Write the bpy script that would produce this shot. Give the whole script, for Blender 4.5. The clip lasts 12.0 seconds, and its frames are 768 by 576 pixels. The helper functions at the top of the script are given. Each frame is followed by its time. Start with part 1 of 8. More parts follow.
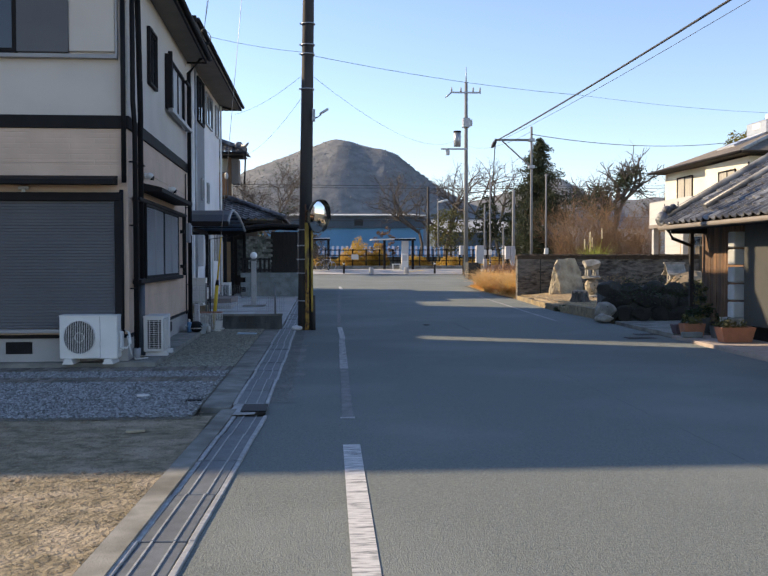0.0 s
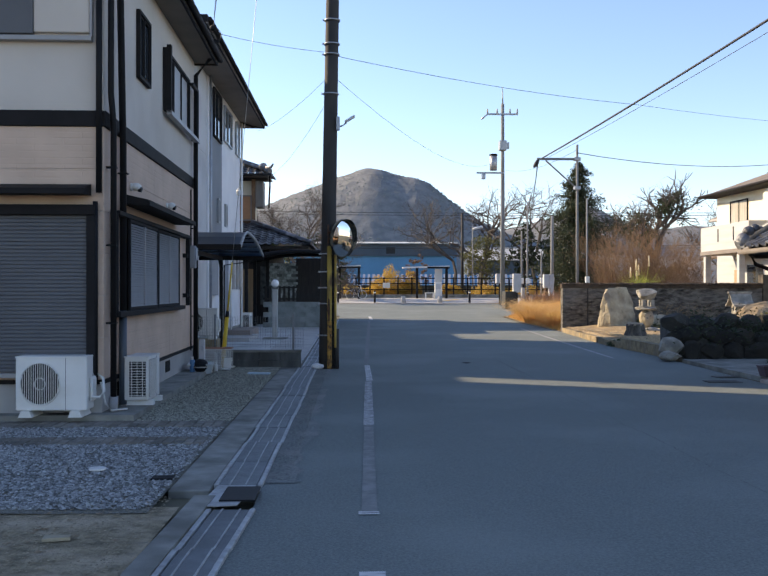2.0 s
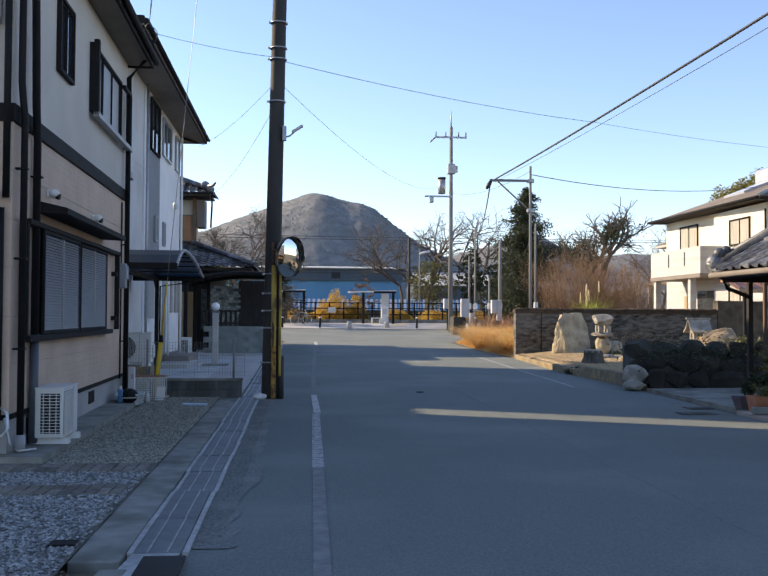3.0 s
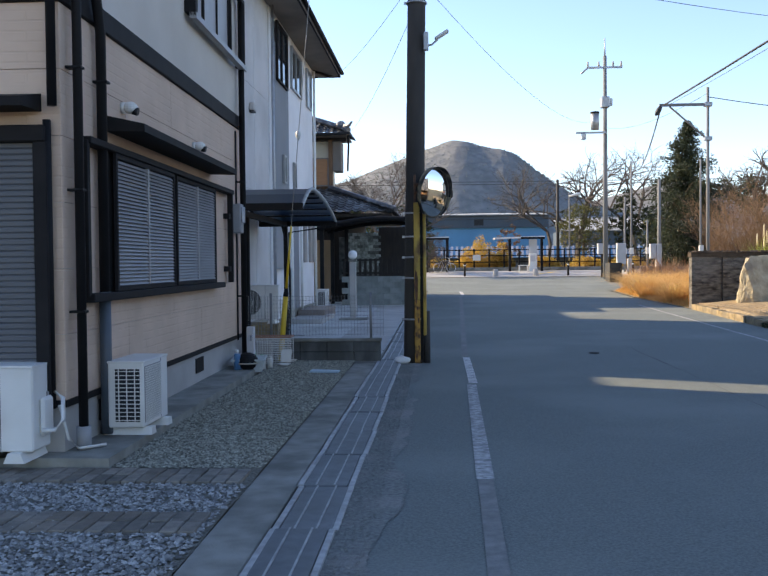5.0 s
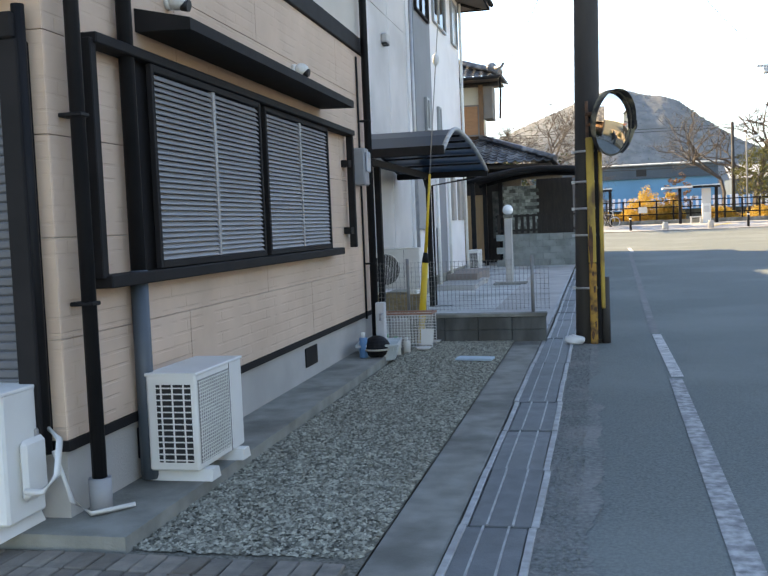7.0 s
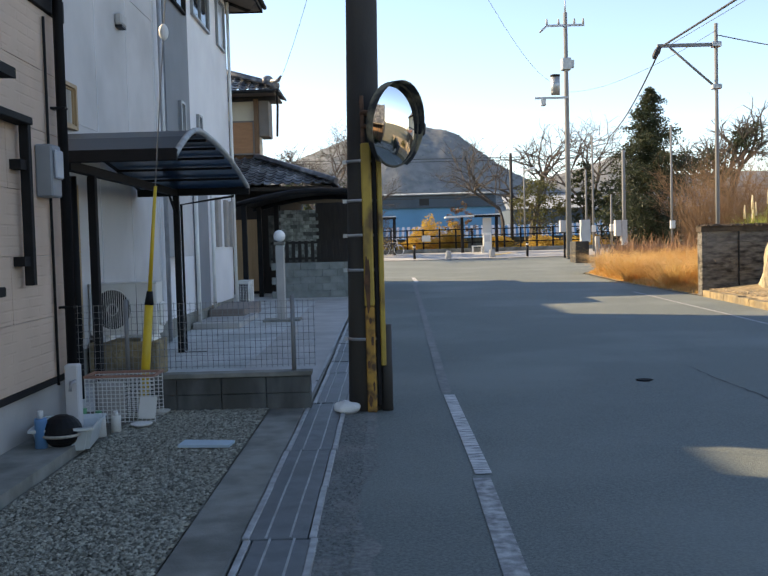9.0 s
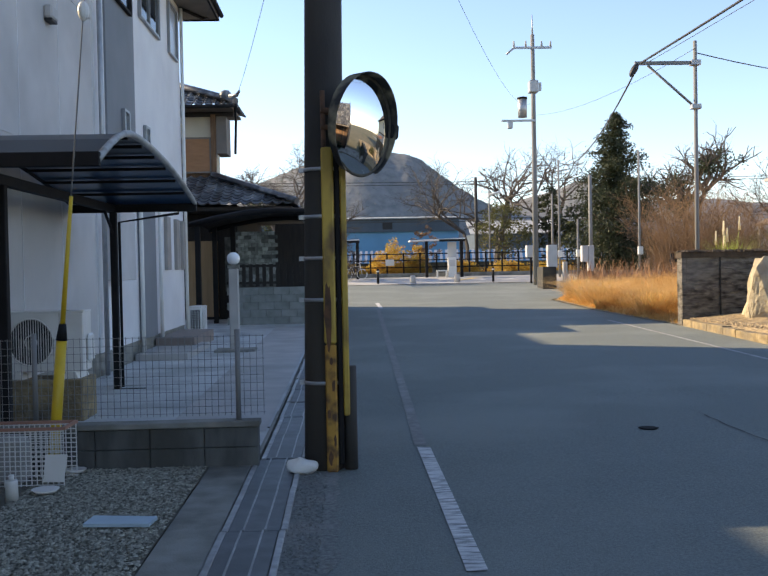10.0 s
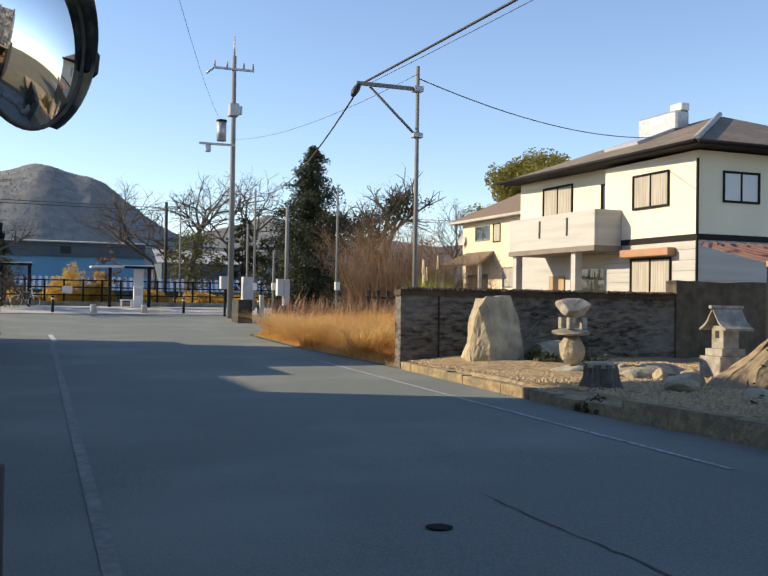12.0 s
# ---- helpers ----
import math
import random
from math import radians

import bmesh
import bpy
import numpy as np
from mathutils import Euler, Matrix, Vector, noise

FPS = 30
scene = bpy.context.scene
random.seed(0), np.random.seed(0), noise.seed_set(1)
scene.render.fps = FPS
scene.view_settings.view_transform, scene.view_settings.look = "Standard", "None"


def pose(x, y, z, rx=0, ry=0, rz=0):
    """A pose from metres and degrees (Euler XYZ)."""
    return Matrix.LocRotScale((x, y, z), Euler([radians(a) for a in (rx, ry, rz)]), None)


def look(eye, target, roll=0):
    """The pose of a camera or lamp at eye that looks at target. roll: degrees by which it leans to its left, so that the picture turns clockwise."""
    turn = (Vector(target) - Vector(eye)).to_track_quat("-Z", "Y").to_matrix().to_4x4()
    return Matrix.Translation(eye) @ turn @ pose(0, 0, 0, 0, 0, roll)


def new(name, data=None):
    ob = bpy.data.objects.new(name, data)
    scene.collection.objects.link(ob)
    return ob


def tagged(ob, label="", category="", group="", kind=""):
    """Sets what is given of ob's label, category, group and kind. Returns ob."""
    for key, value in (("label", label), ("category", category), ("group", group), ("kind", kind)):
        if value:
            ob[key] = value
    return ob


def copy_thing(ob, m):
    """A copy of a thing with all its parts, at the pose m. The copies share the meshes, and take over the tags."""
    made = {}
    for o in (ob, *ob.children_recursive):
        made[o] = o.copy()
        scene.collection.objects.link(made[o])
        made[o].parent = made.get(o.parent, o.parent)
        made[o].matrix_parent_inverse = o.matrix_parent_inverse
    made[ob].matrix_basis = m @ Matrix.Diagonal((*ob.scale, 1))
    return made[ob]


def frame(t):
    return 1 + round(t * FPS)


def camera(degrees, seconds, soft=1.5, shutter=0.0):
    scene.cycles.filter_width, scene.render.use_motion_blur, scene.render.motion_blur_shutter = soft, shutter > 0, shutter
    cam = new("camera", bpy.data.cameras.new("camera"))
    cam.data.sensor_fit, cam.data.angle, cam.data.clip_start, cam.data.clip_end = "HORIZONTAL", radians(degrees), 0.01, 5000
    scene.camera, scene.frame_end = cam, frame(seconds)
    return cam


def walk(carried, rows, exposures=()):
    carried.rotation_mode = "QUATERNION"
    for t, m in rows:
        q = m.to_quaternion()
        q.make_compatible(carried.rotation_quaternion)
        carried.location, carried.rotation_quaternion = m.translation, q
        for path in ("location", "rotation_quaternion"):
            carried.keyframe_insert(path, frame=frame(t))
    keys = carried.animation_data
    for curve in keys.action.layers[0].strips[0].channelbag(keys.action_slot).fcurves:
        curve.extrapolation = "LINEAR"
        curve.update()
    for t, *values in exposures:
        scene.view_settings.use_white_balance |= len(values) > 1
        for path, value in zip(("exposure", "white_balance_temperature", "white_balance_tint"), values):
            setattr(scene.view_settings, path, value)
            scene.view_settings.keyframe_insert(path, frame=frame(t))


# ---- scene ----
cam = camera(44.6, 12.0)
METRES, EYE, TILT, LEAN, TURN = 16.304, 1.5, 0.5, 0.0, -3.8
ROWS = [
    (0.0, 0.0, 0.0, 0.0, -0.0, -2.17, 0.11),
    (0.5, 0.0005, 0.0411, -0.0003, 2.02, -2.7, 0.16),
    (1.0, 0.0004, 0.0817, -0.0009, 3.66, -2.7, 0.34),
    (1.5, -0.0008, 0.1217, -0.0011, 4.78, -2.35, 0.39),
    (2.0, -0.0022, 0.161, -0.0013, 1.96, -0.42, 0.0),
    (2.5, -0.006, 0.1996, -0.0025, -1.67, 1.24, -0.29),
    (4.5, -0.0212, 0.3717, -0.0065, 3.79, -0.78, -0.0),
    (5.0, -0.0267, 0.414, -0.0071, 7.23, -1.98, 0.63),
    (5.5, -0.0355, 0.4556, -0.0082, 9.93, -3.03, 1.17),
    (6.0, -0.0446, 0.4969, -0.009, 13.15, -3.82, 1.85),
    (6.5, -0.0509, 0.5385, -0.0099, 15.79, -4.31, 2.37),
    (7.0, -0.0535, 0.5798, -0.0099, 16.66, -4.23, 2.49),
    (7.5, -0.0552, 0.6206, -0.01, 13.65, -4.26, 2.54),
    (9.5, -0.0638, 0.7892, -0.0102, 2.17, -2.47, 1.27),
    (10.0, -0.0674, 0.8307, -0.0103, 1.48, -1.7, 1.13),
    (10.5, -0.0718, 0.8717, -0.0104, 1.12, -0.69, 1.09),
    (11.0, -0.0739, 0.9119, -0.0112, -0.77, 0.37, 0.82),
    (11.5, -0.0749, 0.9529, -0.0119, -7.88, 1.42, -0.1),
    (12.0, -0.0726, 0.9941, -0.012, -17.6, 0.27, -1.0),
]
EXPOSURES = [(0.0, 0.68, 6800, 20), (2.0, 0.82, 6750, 20), (2.7, 0.80, 6750, 20), (4.5, 0.98, 6800, 20), (5.5, 1.15, 6650, 17), (6.0, 1.28, 6700, 16), (6.5, 1.46, 7150, 16), (7.0, 1.88, 8100, 16), (7.7, 1.98, 8200, 16), (8.6, 1.32, 7600, 16), (9.3, 1.02, 7400, 17), (10.0, 0.96, 7100, 18), (11.0, 0.82, 6950, 18), (12.0, 0.53, 6800, 15)]
walk(cam, [(t, pose(0, 0, EYE, TILT, LEAN, TURN) @ pose(METRES * x, METRES * y, METRES * z, 90 + pitch, roll, yaw)) for t, x, y, z, yaw, pitch, roll in ROWS], EXPOSURES)

# ---------- light ----------
SUN_TO = Vector((-0.9015, 0.4327, 0.0)).normalized()      # way to the sun, on the plan
SUN_EL = radians(26)
world = bpy.data.worlds.new("world")
scene.world = world
world.use_nodes = True
wn = world.node_tree.nodes
sky = wn.new("ShaderNodeTexSky")
sky.sky_type = "NISHITA"
sky.sun_disc = False
sky.sun_elevation = SUN_EL
sky.sun_rotation = math.atan2(SUN_TO.x, SUN_TO.y)
sky.air_density, sky.dust_density, sky.ozone_density = 1.0, 0.15, 2.8
sky.altitude = 400
world.node_tree.links.new(sky.outputs[0], wn["Background"].inputs[0])
wn["Background"].inputs[1].default_value = 0.15
sun = new("sun", bpy.data.lights.new("sun", "SUN"))
sun.data.energy, sun.data.angle, sun.data.color = 4.6, radians(0.53), (1.0, 0.86, 0.585)
sun.matrix_world = look(SUN_TO * 50 + Vector((0, 0, 50 * math.tan(SUN_EL))), (0, 0, 0))


# ---------- materials ----------
def mat(name, c1, c2=None, scale=3.0, rough=0.7, bump=0.0, bscale=60.0, metal=0.0, c3=None, scale3=0.6, mix3=0.5, spec=0.5, stretch=(1, 1, 1), per=0.0, deep=0.01, isl=0.0):
    """A surface with two scales of colour change and a fine relief; per, isl: change of value from piece to piece, by object or by island."""
    m = bpy.data.materials.new(name)
    m.use_nodes = True
    n, l = m.node_tree.nodes, m.node_tree.links
    b = n["Principled BSDF"]
    b.inputs["Roughness"].default_value = rough
    b.inputs["Metallic"].default_value = metal
    b.inputs["Specular IOR Level"].default_value = spec
    c2 = c2 or tuple(v * 0.8 for v in c1)
    g = n.new("ShaderNodeNewGeometry")
    mp = n.new("ShaderNodeVectorMath")
    mp.operation = "MULTIPLY"
    mp.inputs[1].default_value = stretch
    l.new(g.outputs["Position"], mp.inputs[0])

    def noise_of(s, detail):
        t = n.new("ShaderNodeTexNoise")
        t.inputs["Scale"].default_value, t.inputs["Detail"].default_value = s, detail
        l.new(mp.outputs[0], t.inputs["Vector"])
        return t.outputs["Fac"]

    def ramp_of(fac, lo, hi):
        r = n.new("ShaderNodeMapRange")
        r.inputs[1].default_value, r.inputs[2].default_value = lo, hi
        l.new(fac, r.inputs[0])
        return r.outputs[0]

    def mix_of(fac, a, c, kind="MIX"):
        x = n.new("ShaderNodeMix")
        x.data_type, x.blend_type = "RGBA", kind
        for sock, v in ((x.inputs[0], fac), (x.inputs[6], a), (x.inputs[7], c)):
            if isinstance(v, (int, float)):
                sock.default_value = v
            elif isinstance(v, tuple):
                sock.default_value = (*v, 1)
            else:
                l.new(v, sock)
        return x.outputs[2]

    col = mix_of(ramp_of(noise_of(scale, 8), 0.35, 0.68), c1, c2)
    if c3:
        k = n.new("ShaderNodeMath")
        k.operation = "MULTIPLY"
        k.inputs[1].default_value = mix3
        l.new(ramp_of(noise_of(scale3, 4), 0.48, 0.66), k.inputs[0])
        col = mix_of(k.outputs[0], col, c3)
    if per or isl:
        oi = n.new("ShaderNodeNewGeometry" if isl else "ShaderNodeObjectInfo")
        r = n.new("ShaderNodeMapRange")
        r.inputs[3].default_value, r.inputs[4].default_value = 1 - (isl or per), 1 + (isl or per)
        l.new(oi.outputs["Random Per Island" if isl else "Random"], r.inputs[0])
        hsv = n.new("ShaderNodeHueSaturation")
        l.new(r.outputs[0], hsv.inputs["Value"])
        l.new(col, hsv.inputs["Color"])
        col = hsv.outputs[0]
    l.new(col, b.inputs["Base Color"])
    if bump:
        bp = n.new("ShaderNodeBump")
        bp.inputs["Strength"].default_value, bp.inputs["Distance"].default_value = bump, deep
        l.new(noise_of(bscale, 6), bp.inputs["Height"])
        l.new(bp.outputs[0], b.inputs["Normal"])
    return m


def glass_mat(name, tint, rough=0.03):
    m = bpy.data.materials.new(name)
    m.use_nodes = True
    b = m.node_tree.nodes["Principled BSDF"]
    b.inputs["Base Color"].default_value = (*tint, 1)
    b.inputs["Roughness"].default_value = rough
    b.inputs["Specular IOR Level"].default_value = 0.9
    return m


def leaf_mat(name, c1, c2, scale=1.5):
    m = mat(name, c1, c2, scale=scale, rough=0.6, spec=0.3)
    n, l = m.node_tree.nodes, m.node_tree.links
    b = n["Principled BSDF"]
    tr = n.new("ShaderNodeBsdfTranslucent")
    tr.inputs[0].default_value = (*[min(1, v * 1.4) for v in c1], 1)
    mx = n.new("ShaderNodeMixShader")
    mx.inputs[0].default_value = 0.25
    l.new(b.outputs[0], mx.inputs[1])
    l.new(tr.outputs[0], mx.inputs[2])
    l.new(mx.outputs[0], n["Material Output"].inputs[0])
    return m


ASPHALT = mat("asphalt", (0.200, 0.221, 0.203), (0.124, 0.140, 0.130), scale=60, rough=0.9, bump=0.9, bscale=110, c3=(0.232, 0.252, 0.232), scale3=0.35, mix3=0.6, spec=0.3)
PATCH = mat("old_asphalt", (0.235, 0.245, 0.225), (0.12, 0.127, 0.12), scale=34, rough=0.95, bump=0.7, bscale=120, c3=(0.30, 0.285, 0.26), scale3=2, spec=0.3)
EARTH = mat("earth", (0.33, 0.272, 0.178), (0.15, 0.125, 0.082), scale=9, rough=1, bump=1.0, bscale=26, deep=0.03, c3=(0.46, 0.38, 0.275), scale3=2.6, mix3=0.7, spec=0.2)
FIELD = mat("field", (0.17, 0.15, 0.10), (0.12, 0.11, 0.075), scale=0.4, rough=1, c3=(0.10, 0.11, 0.06), scale3=0.05, spec=0.2)
GRAVEL = mat("gravel_bed", (0.23, 0.222, 0.18), (0.08, 0.078, 0.064), scale=55, rough=0.95, bump=1.0, bscale=70, c3=(0.14, 0.127, 0.10), scale3=1.0, spec=0.3)
STONE_BIT = mat("gravel_stone", (0.315, 0.305, 0.245), (0.17, 0.163, 0.128), scale=25, rough=0.85, spec=0.3, isl=0.62)
CONCRETE = mat("concrete", (0.29, 0.285, 0.25), (0.195, 0.192, 0.166), scale=5, rough=0.9, bump=0.4, bscale=70, c3=(0.115, 0.112, 0.095), scale3=1.6, mix3=0.8, spec=0.3)
OLD_CONCRETE = mat("stained_concrete", (0.155, 0.16, 0.15), (0.06, 0.06, 0.057), scale=4, rough=0.95, bump=0.5, bscale=60, c3=(0.07, 0.068, 0.06), scale3=1.5, mix3=0.8, spec=0.25, stretch=(1, 1, 0.35))
YARD = mat("yard_concrete", (0.54, 0.55, 0.53), (0.44, 0.45, 0.43), scale=3, rough=0.9, bump=0.3, bscale=80, c3=(0.27, 0.275, 0.26), scale3=0.9, mix3=0.6, spec=0.3)
PAVING = mat("pale_paving", (0.46, 0.44, 0.41), (0.38, 0.365, 0.34), scale=2, rough=0.9, bump=0.2, bscale=80, c3=(0.31, 0.30, 0.28), scale3=0.5, spec=0.3)
PLATE = mat("grey_steel_plate", (0.165, 0.178, 0.18), (0.12, 0.13, 0.132), scale=9, rough=0.6, bump=0.3, bscale=120, metal=0.25, c3=(0.10, 0.105, 0.10), scale3=1.5, per=0.1)
RIB = mat("galvanised_edge", (0.44, 0.45, 0.44), (0.28, 0.285, 0.28), scale=14, rough=0.6, metal=0.2, c3=(0.22, 0.21, 0.19), scale3=3)
PAVER = mat("clay_paver", (0.205, 0.185, 0.155), (0.135, 0.125, 0.108), scale=12, rough=0.9, bump=0.5, bscale=70, c3=(0.24, 0.185, 0.135), scale3=1.7, per=0.3, spec=0.3)
LINE = mat("worn_white_paint", (0.66, 0.65, 0.62), (0.46, 0.455, 0.44), scale=14, rough=0.85, bump=0.6, bscale=40, c3=(0.17, 0.172, 0.168), scale3=9, mix3=0.95, stretch=(0.7, 3.2, 1))
LINE_FAINT = mat("nearly_gone_paint", (0.205, 0.205, 0.192), (0.15, 0.152, 0.145), scale=15, rough=0.9, bump=0.4, bscale=90, c3=(0.27, 0.265, 0.25), scale3=6, mix3=0.6)
LINE_OLD = mat("faded_white_paint", (0.50, 0.495, 0.475), (0.19, 0.19, 0.185), scale=16, rough=0.9, bump=0.4, bscale=90, c3=(0.17, 0.17, 0.165), scale3=9, mix3=0.7)
STUCCO = mat("beige_stucco", (0.61, 0.548, 0.475), (0.56, 0.503, 0.436), scale=1.2, rough=0.9, bump=0.25, bscale=140, c3=(0.47, 0.41, 0.345), scale3=0.7, mix3=0.4)
DARK = mat("dark_brown_metal", (0.022, 0.020, 0.020), (0.016, 0.015, 0.015), scale=5, rough=0.7, spec=0.12, bump=0.05, bscale=30)
BLACK = mat("black_plastic_pipe", (0.015, 0.0145, 0.015), (0.010, 0.010, 0.011), scale=4, rough=0.55, spec=0.15)
SLAT = mat("grey_aluminium_slat", (0.34, 0.33, 0.322), (0.295, 0.287, 0.282), scale=3, rough=0.5, metal=0.15, c3=(0.29, 0.285, 0.28), scale3=1.3)
ROLLER = mat("charcoal_roller_slat", (0.115, 0.117, 0.122), (0.10, 0.102, 0.108), scale=2, rough=0.6, metal=0.05, c3=(0.13, 0.13, 0.13), scale3=0.9)
WHITE_METAL = mat("off_white_enamel", (0.74, 0.73, 0.69), (0.68, 0.67, 0.63), scale=3, rough=0.4, c3=(0.58, 0.56, 0.50), scale3=4, mix3=0.3)
GRILLE_DARK = mat("dark_fan_hollow", (0.012, 0.012, 0.013), (0.009, 0.009, 0.010), rough=0.6)
WHITE_WALL = mat("white_siding", (0.76, 0.76, 0.76), (0.70, 0.70, 0.71), scale=1.5, rough=0.7, c3=(0.53, 0.53, 0.53), scale3=0.6, mix3=0.4, bump=0.1, bscale=50)
GREY_WALL = mat("light_grey_siding", (0.56, 0.545, 0.535), (0.50, 0.49, 0.48), scale=1.2, rough=0.75, c3=(0.35, 0.345, 0.34), scale3=0.6, mix3=0.4, bump=0.1, bscale=50)
SLATE_WALL = mat("slate_grey_siding", (0.20, 0.215, 0.235), (0.175, 0.19, 0.205), scale=1.5, rough=0.7)
GLASS = glass_mat("window_glass", (0.03, 0.035, 0.04))
PANE_SKY = glass_mat("frosted_glass", (0.45, 0.47, 0.50), 0.25)
POLE = mat("dark_concrete_pole", (0.042, 0.037, 0.033), (0.028, 0.025, 0.023), scale=2, rough=0.8, bump=0.3, bscale=80, c3=(0.085, 0.073, 0.06), scale3=1.4, mix3=0.6, stretch=(1, 1, 0.3))
GREY_POLE = mat("grey_concrete_pole", (0.24, 0.235, 0.225), (0.18, 0.177, 0.17), scale=2, rough=0.85, bump=0.2, bscale=60, stretch=(1, 1, 0.3))
YELLOW = mat("weathered_yellow_plate", (0.52, 0.34, 0.05), (0.42, 0.27, 0.045), scale=6, rough=0.6, c3=(0.10, 0.05, 0.025), scale3=4.5, mix3=0.9, stretch=(1, 1, 0.6))
YELLOW_CLEAN = mat("yellow_plastic", (0.72, 0.47, 0.02), (0.62, 0.40, 0.02), scale=3, rough=0.45, c3=(0.5, 0.33, 0.05), scale3=3)
RUST = mat("rusty_steel", (0.16, 0.075, 0.035), (0.07, 0.04, 0.025), scale=14, rough=0.9, bump=0.5, bscale=60)
WIRE = mat("wire_black", (0.03, 0.03, 0.032), rough=0.6)
STEEL = mat("galvanised_steel", (0.42, 0.43, 0.44), (0.33, 0.34, 0.35), scale=8, rough=0.45, metal=0.6)
TILE = mat("grey_clay_tile", (0.15, 0.155, 0.165), (0.09, 0.093, 0.10), scale=6, rough=0.38, bump=0.2, bscale=50, c3=(0.23, 0.23, 0.225), scale3=1.2, per=0.25)
PLANK = mat("brown_planks", (0.24, 0.13, 0.065), (0.11, 0.06, 0.032), scale=8, rough=0.85, bump=0.4, bscale=40, c3=(0.07, 0.045, 0.03), scale3=1.2, mix3=0.8, stretch=(3, 3, 0.25), per=0.2)
OLD_WOOD = mat("dark_old_wood", (0.035, 0.028, 0.023), (0.02, 0.017, 0.015), scale=6, rough=0.85, stretch=(2, 2, 0.4))
SOFFIT = mat("brown_grey_soffit", (0.22, 0.19, 0.16), (0.18, 0.155, 0.13), scale=2, rough=0.8)
PLASTER = mat("cream_plaster", (0.62, 0.56, 0.43), (0.55, 0.49, 0.37), scale=1.5, rough=0.9, c3=(0.45, 0.40, 0.30), scale3=0.8, mix3=0.5)
CREAM = mat("cream_siding", (0.76, 0.71, 0.56), (0.72, 0.67, 0.52), scale=0.8, rough=0.8, c3=(0.66, 0.61, 0.48), scale3=0.5, mix3=0.4)
OCHRE_WALL = mat("pale_orange_wall", (0.78, 0.64, 0.44), (0.74, 0.60, 0.41), scale=0.8, rough=0.85)
GREY_CLAD = mat("grey_beige_cladding", (0.47, 0.47, 0.45), (0.40, 0.40, 0.385), scale=1.5, rough=0.8, stretch=(0.3, 0.3, 4))
SHINGLE = mat("brown_grey_shingle", (0.18, 0.145, 0.112), (0.11, 0.09, 0.07), scale=5, rough=0.85, bump=0.6, bscale=14, c3=(0.24, 0.195, 0.15), scale3=0.8)
OLD_WALL = mat("mossy_grey_wall", (0.21, 0.19, 0.16), (0.032, 0.028, 0.024), scale=5.5, rough=0.95, bump=1.0, bscale=11, deep=0.06, c3=(0.27, 0.258, 0.238), scale3=0.6, mix3=0.5, spec=0.2, stretch=(0.8, 1, 2.4))
CAPPING = mat("brown_wall_capping", (0.10, 0.075, 0.055), (0.06, 0.048, 0.037), scale=7, rough=0.95, bump=0.9, bscale=25, spec=0.2)
ROCK = mat("pale_rock", (0.46, 0.40, 0.28), (0.29, 0.245, 0.165), scale=4.5, rough=0.9, bump=1.0, bscale=7, deep=0.05, c3=(0.25, 0.20, 0.15), scale3=1.3, mix3=0.7)
GRANITE = mat("weathered_granite", (0.40, 0.37, 0.31), (0.25, 0.235, 0.20), scale=9, rough=0.9, bump=0.6, bscale=40, c3=(0.16, 0.15, 0.12), scale3=4, mix3=0.7)
DARK_STONE = mat("dark_field_stone", (0.04, 0.038, 0.033), (0.018, 0.0175, 0.016), scale=4, rough=0.9, bump=0.8, bscale=20, c3=(0.075, 0.066, 0.05), scale3=2, mix3=0.6, per=0.3)
STONE_KERB = mat("weathered_kerb", (0.36, 0.275, 0.15), (0.19, 0.145, 0.085), scale=6, rough=0.95, bump=1.0, bscale=14, deep=0.05, c3=(0.15, 0.135, 0.11), scale3=1.6, mix3=0.6)
TERRACOTTA = mat("terracotta", (0.45, 0.19, 0.10), (0.36, 0.15, 0.08), scale=6, rough=0.8)
BARK = mat("grey_bark", (0.135, 0.115, 0.10), (0.075, 0.065, 0.057), scale=6, rough=0.95, spec=0.2)
TWIG = mat("brown_twigs", (0.27, 0.17, 0.10), (0.17, 0.107, 0.064), scale=1.2, rough=0.95, spec=0.2)
DRY = leaf_mat("dry_grass", (0.72, 0.44, 0.15), (0.36, 0.185, 0.055), scale=2.2)
REED = leaf_mat("green_pampas", (0.34, 0.38, 0.08), (0.24, 0.27, 0.06))
PLUME = leaf_mat("pampas_plume", (0.75, 0.66, 0.48), (0.66, 0.56, 0.38))
CONIFER = leaf_mat("dark_conifer", (0.032, 0.042, 0.022), (0.055, 0.065, 0.03), scale=0.9)
IVY = leaf_mat("ivy_leaf", (0.03, 0.045, 0.02), (0.055, 0.07, 0.03), scale=1.2)
EVERGREEN = leaf_mat("evergreen_crown", (0.23, 0.20, 0.04), (0.09, 0.095, 0.022), scale=0.5)
GOLD = leaf_mat("golden_shrub", (0.55, 0.37, 0.06), (0.36, 0.22, 0.06), scale=0.5)
SHRUB = leaf_mat("olive_shrub", (0.10, 0.105, 0.035), (0.16, 0.13, 0.055), scale=0.7)
BROWN_SHINGLE = mat("brown_shingle", (0.20, 0.145, 0.10), (0.145, 0.105, 0.075), scale=5, rough=0.85, bump=0.6, bscale=14)
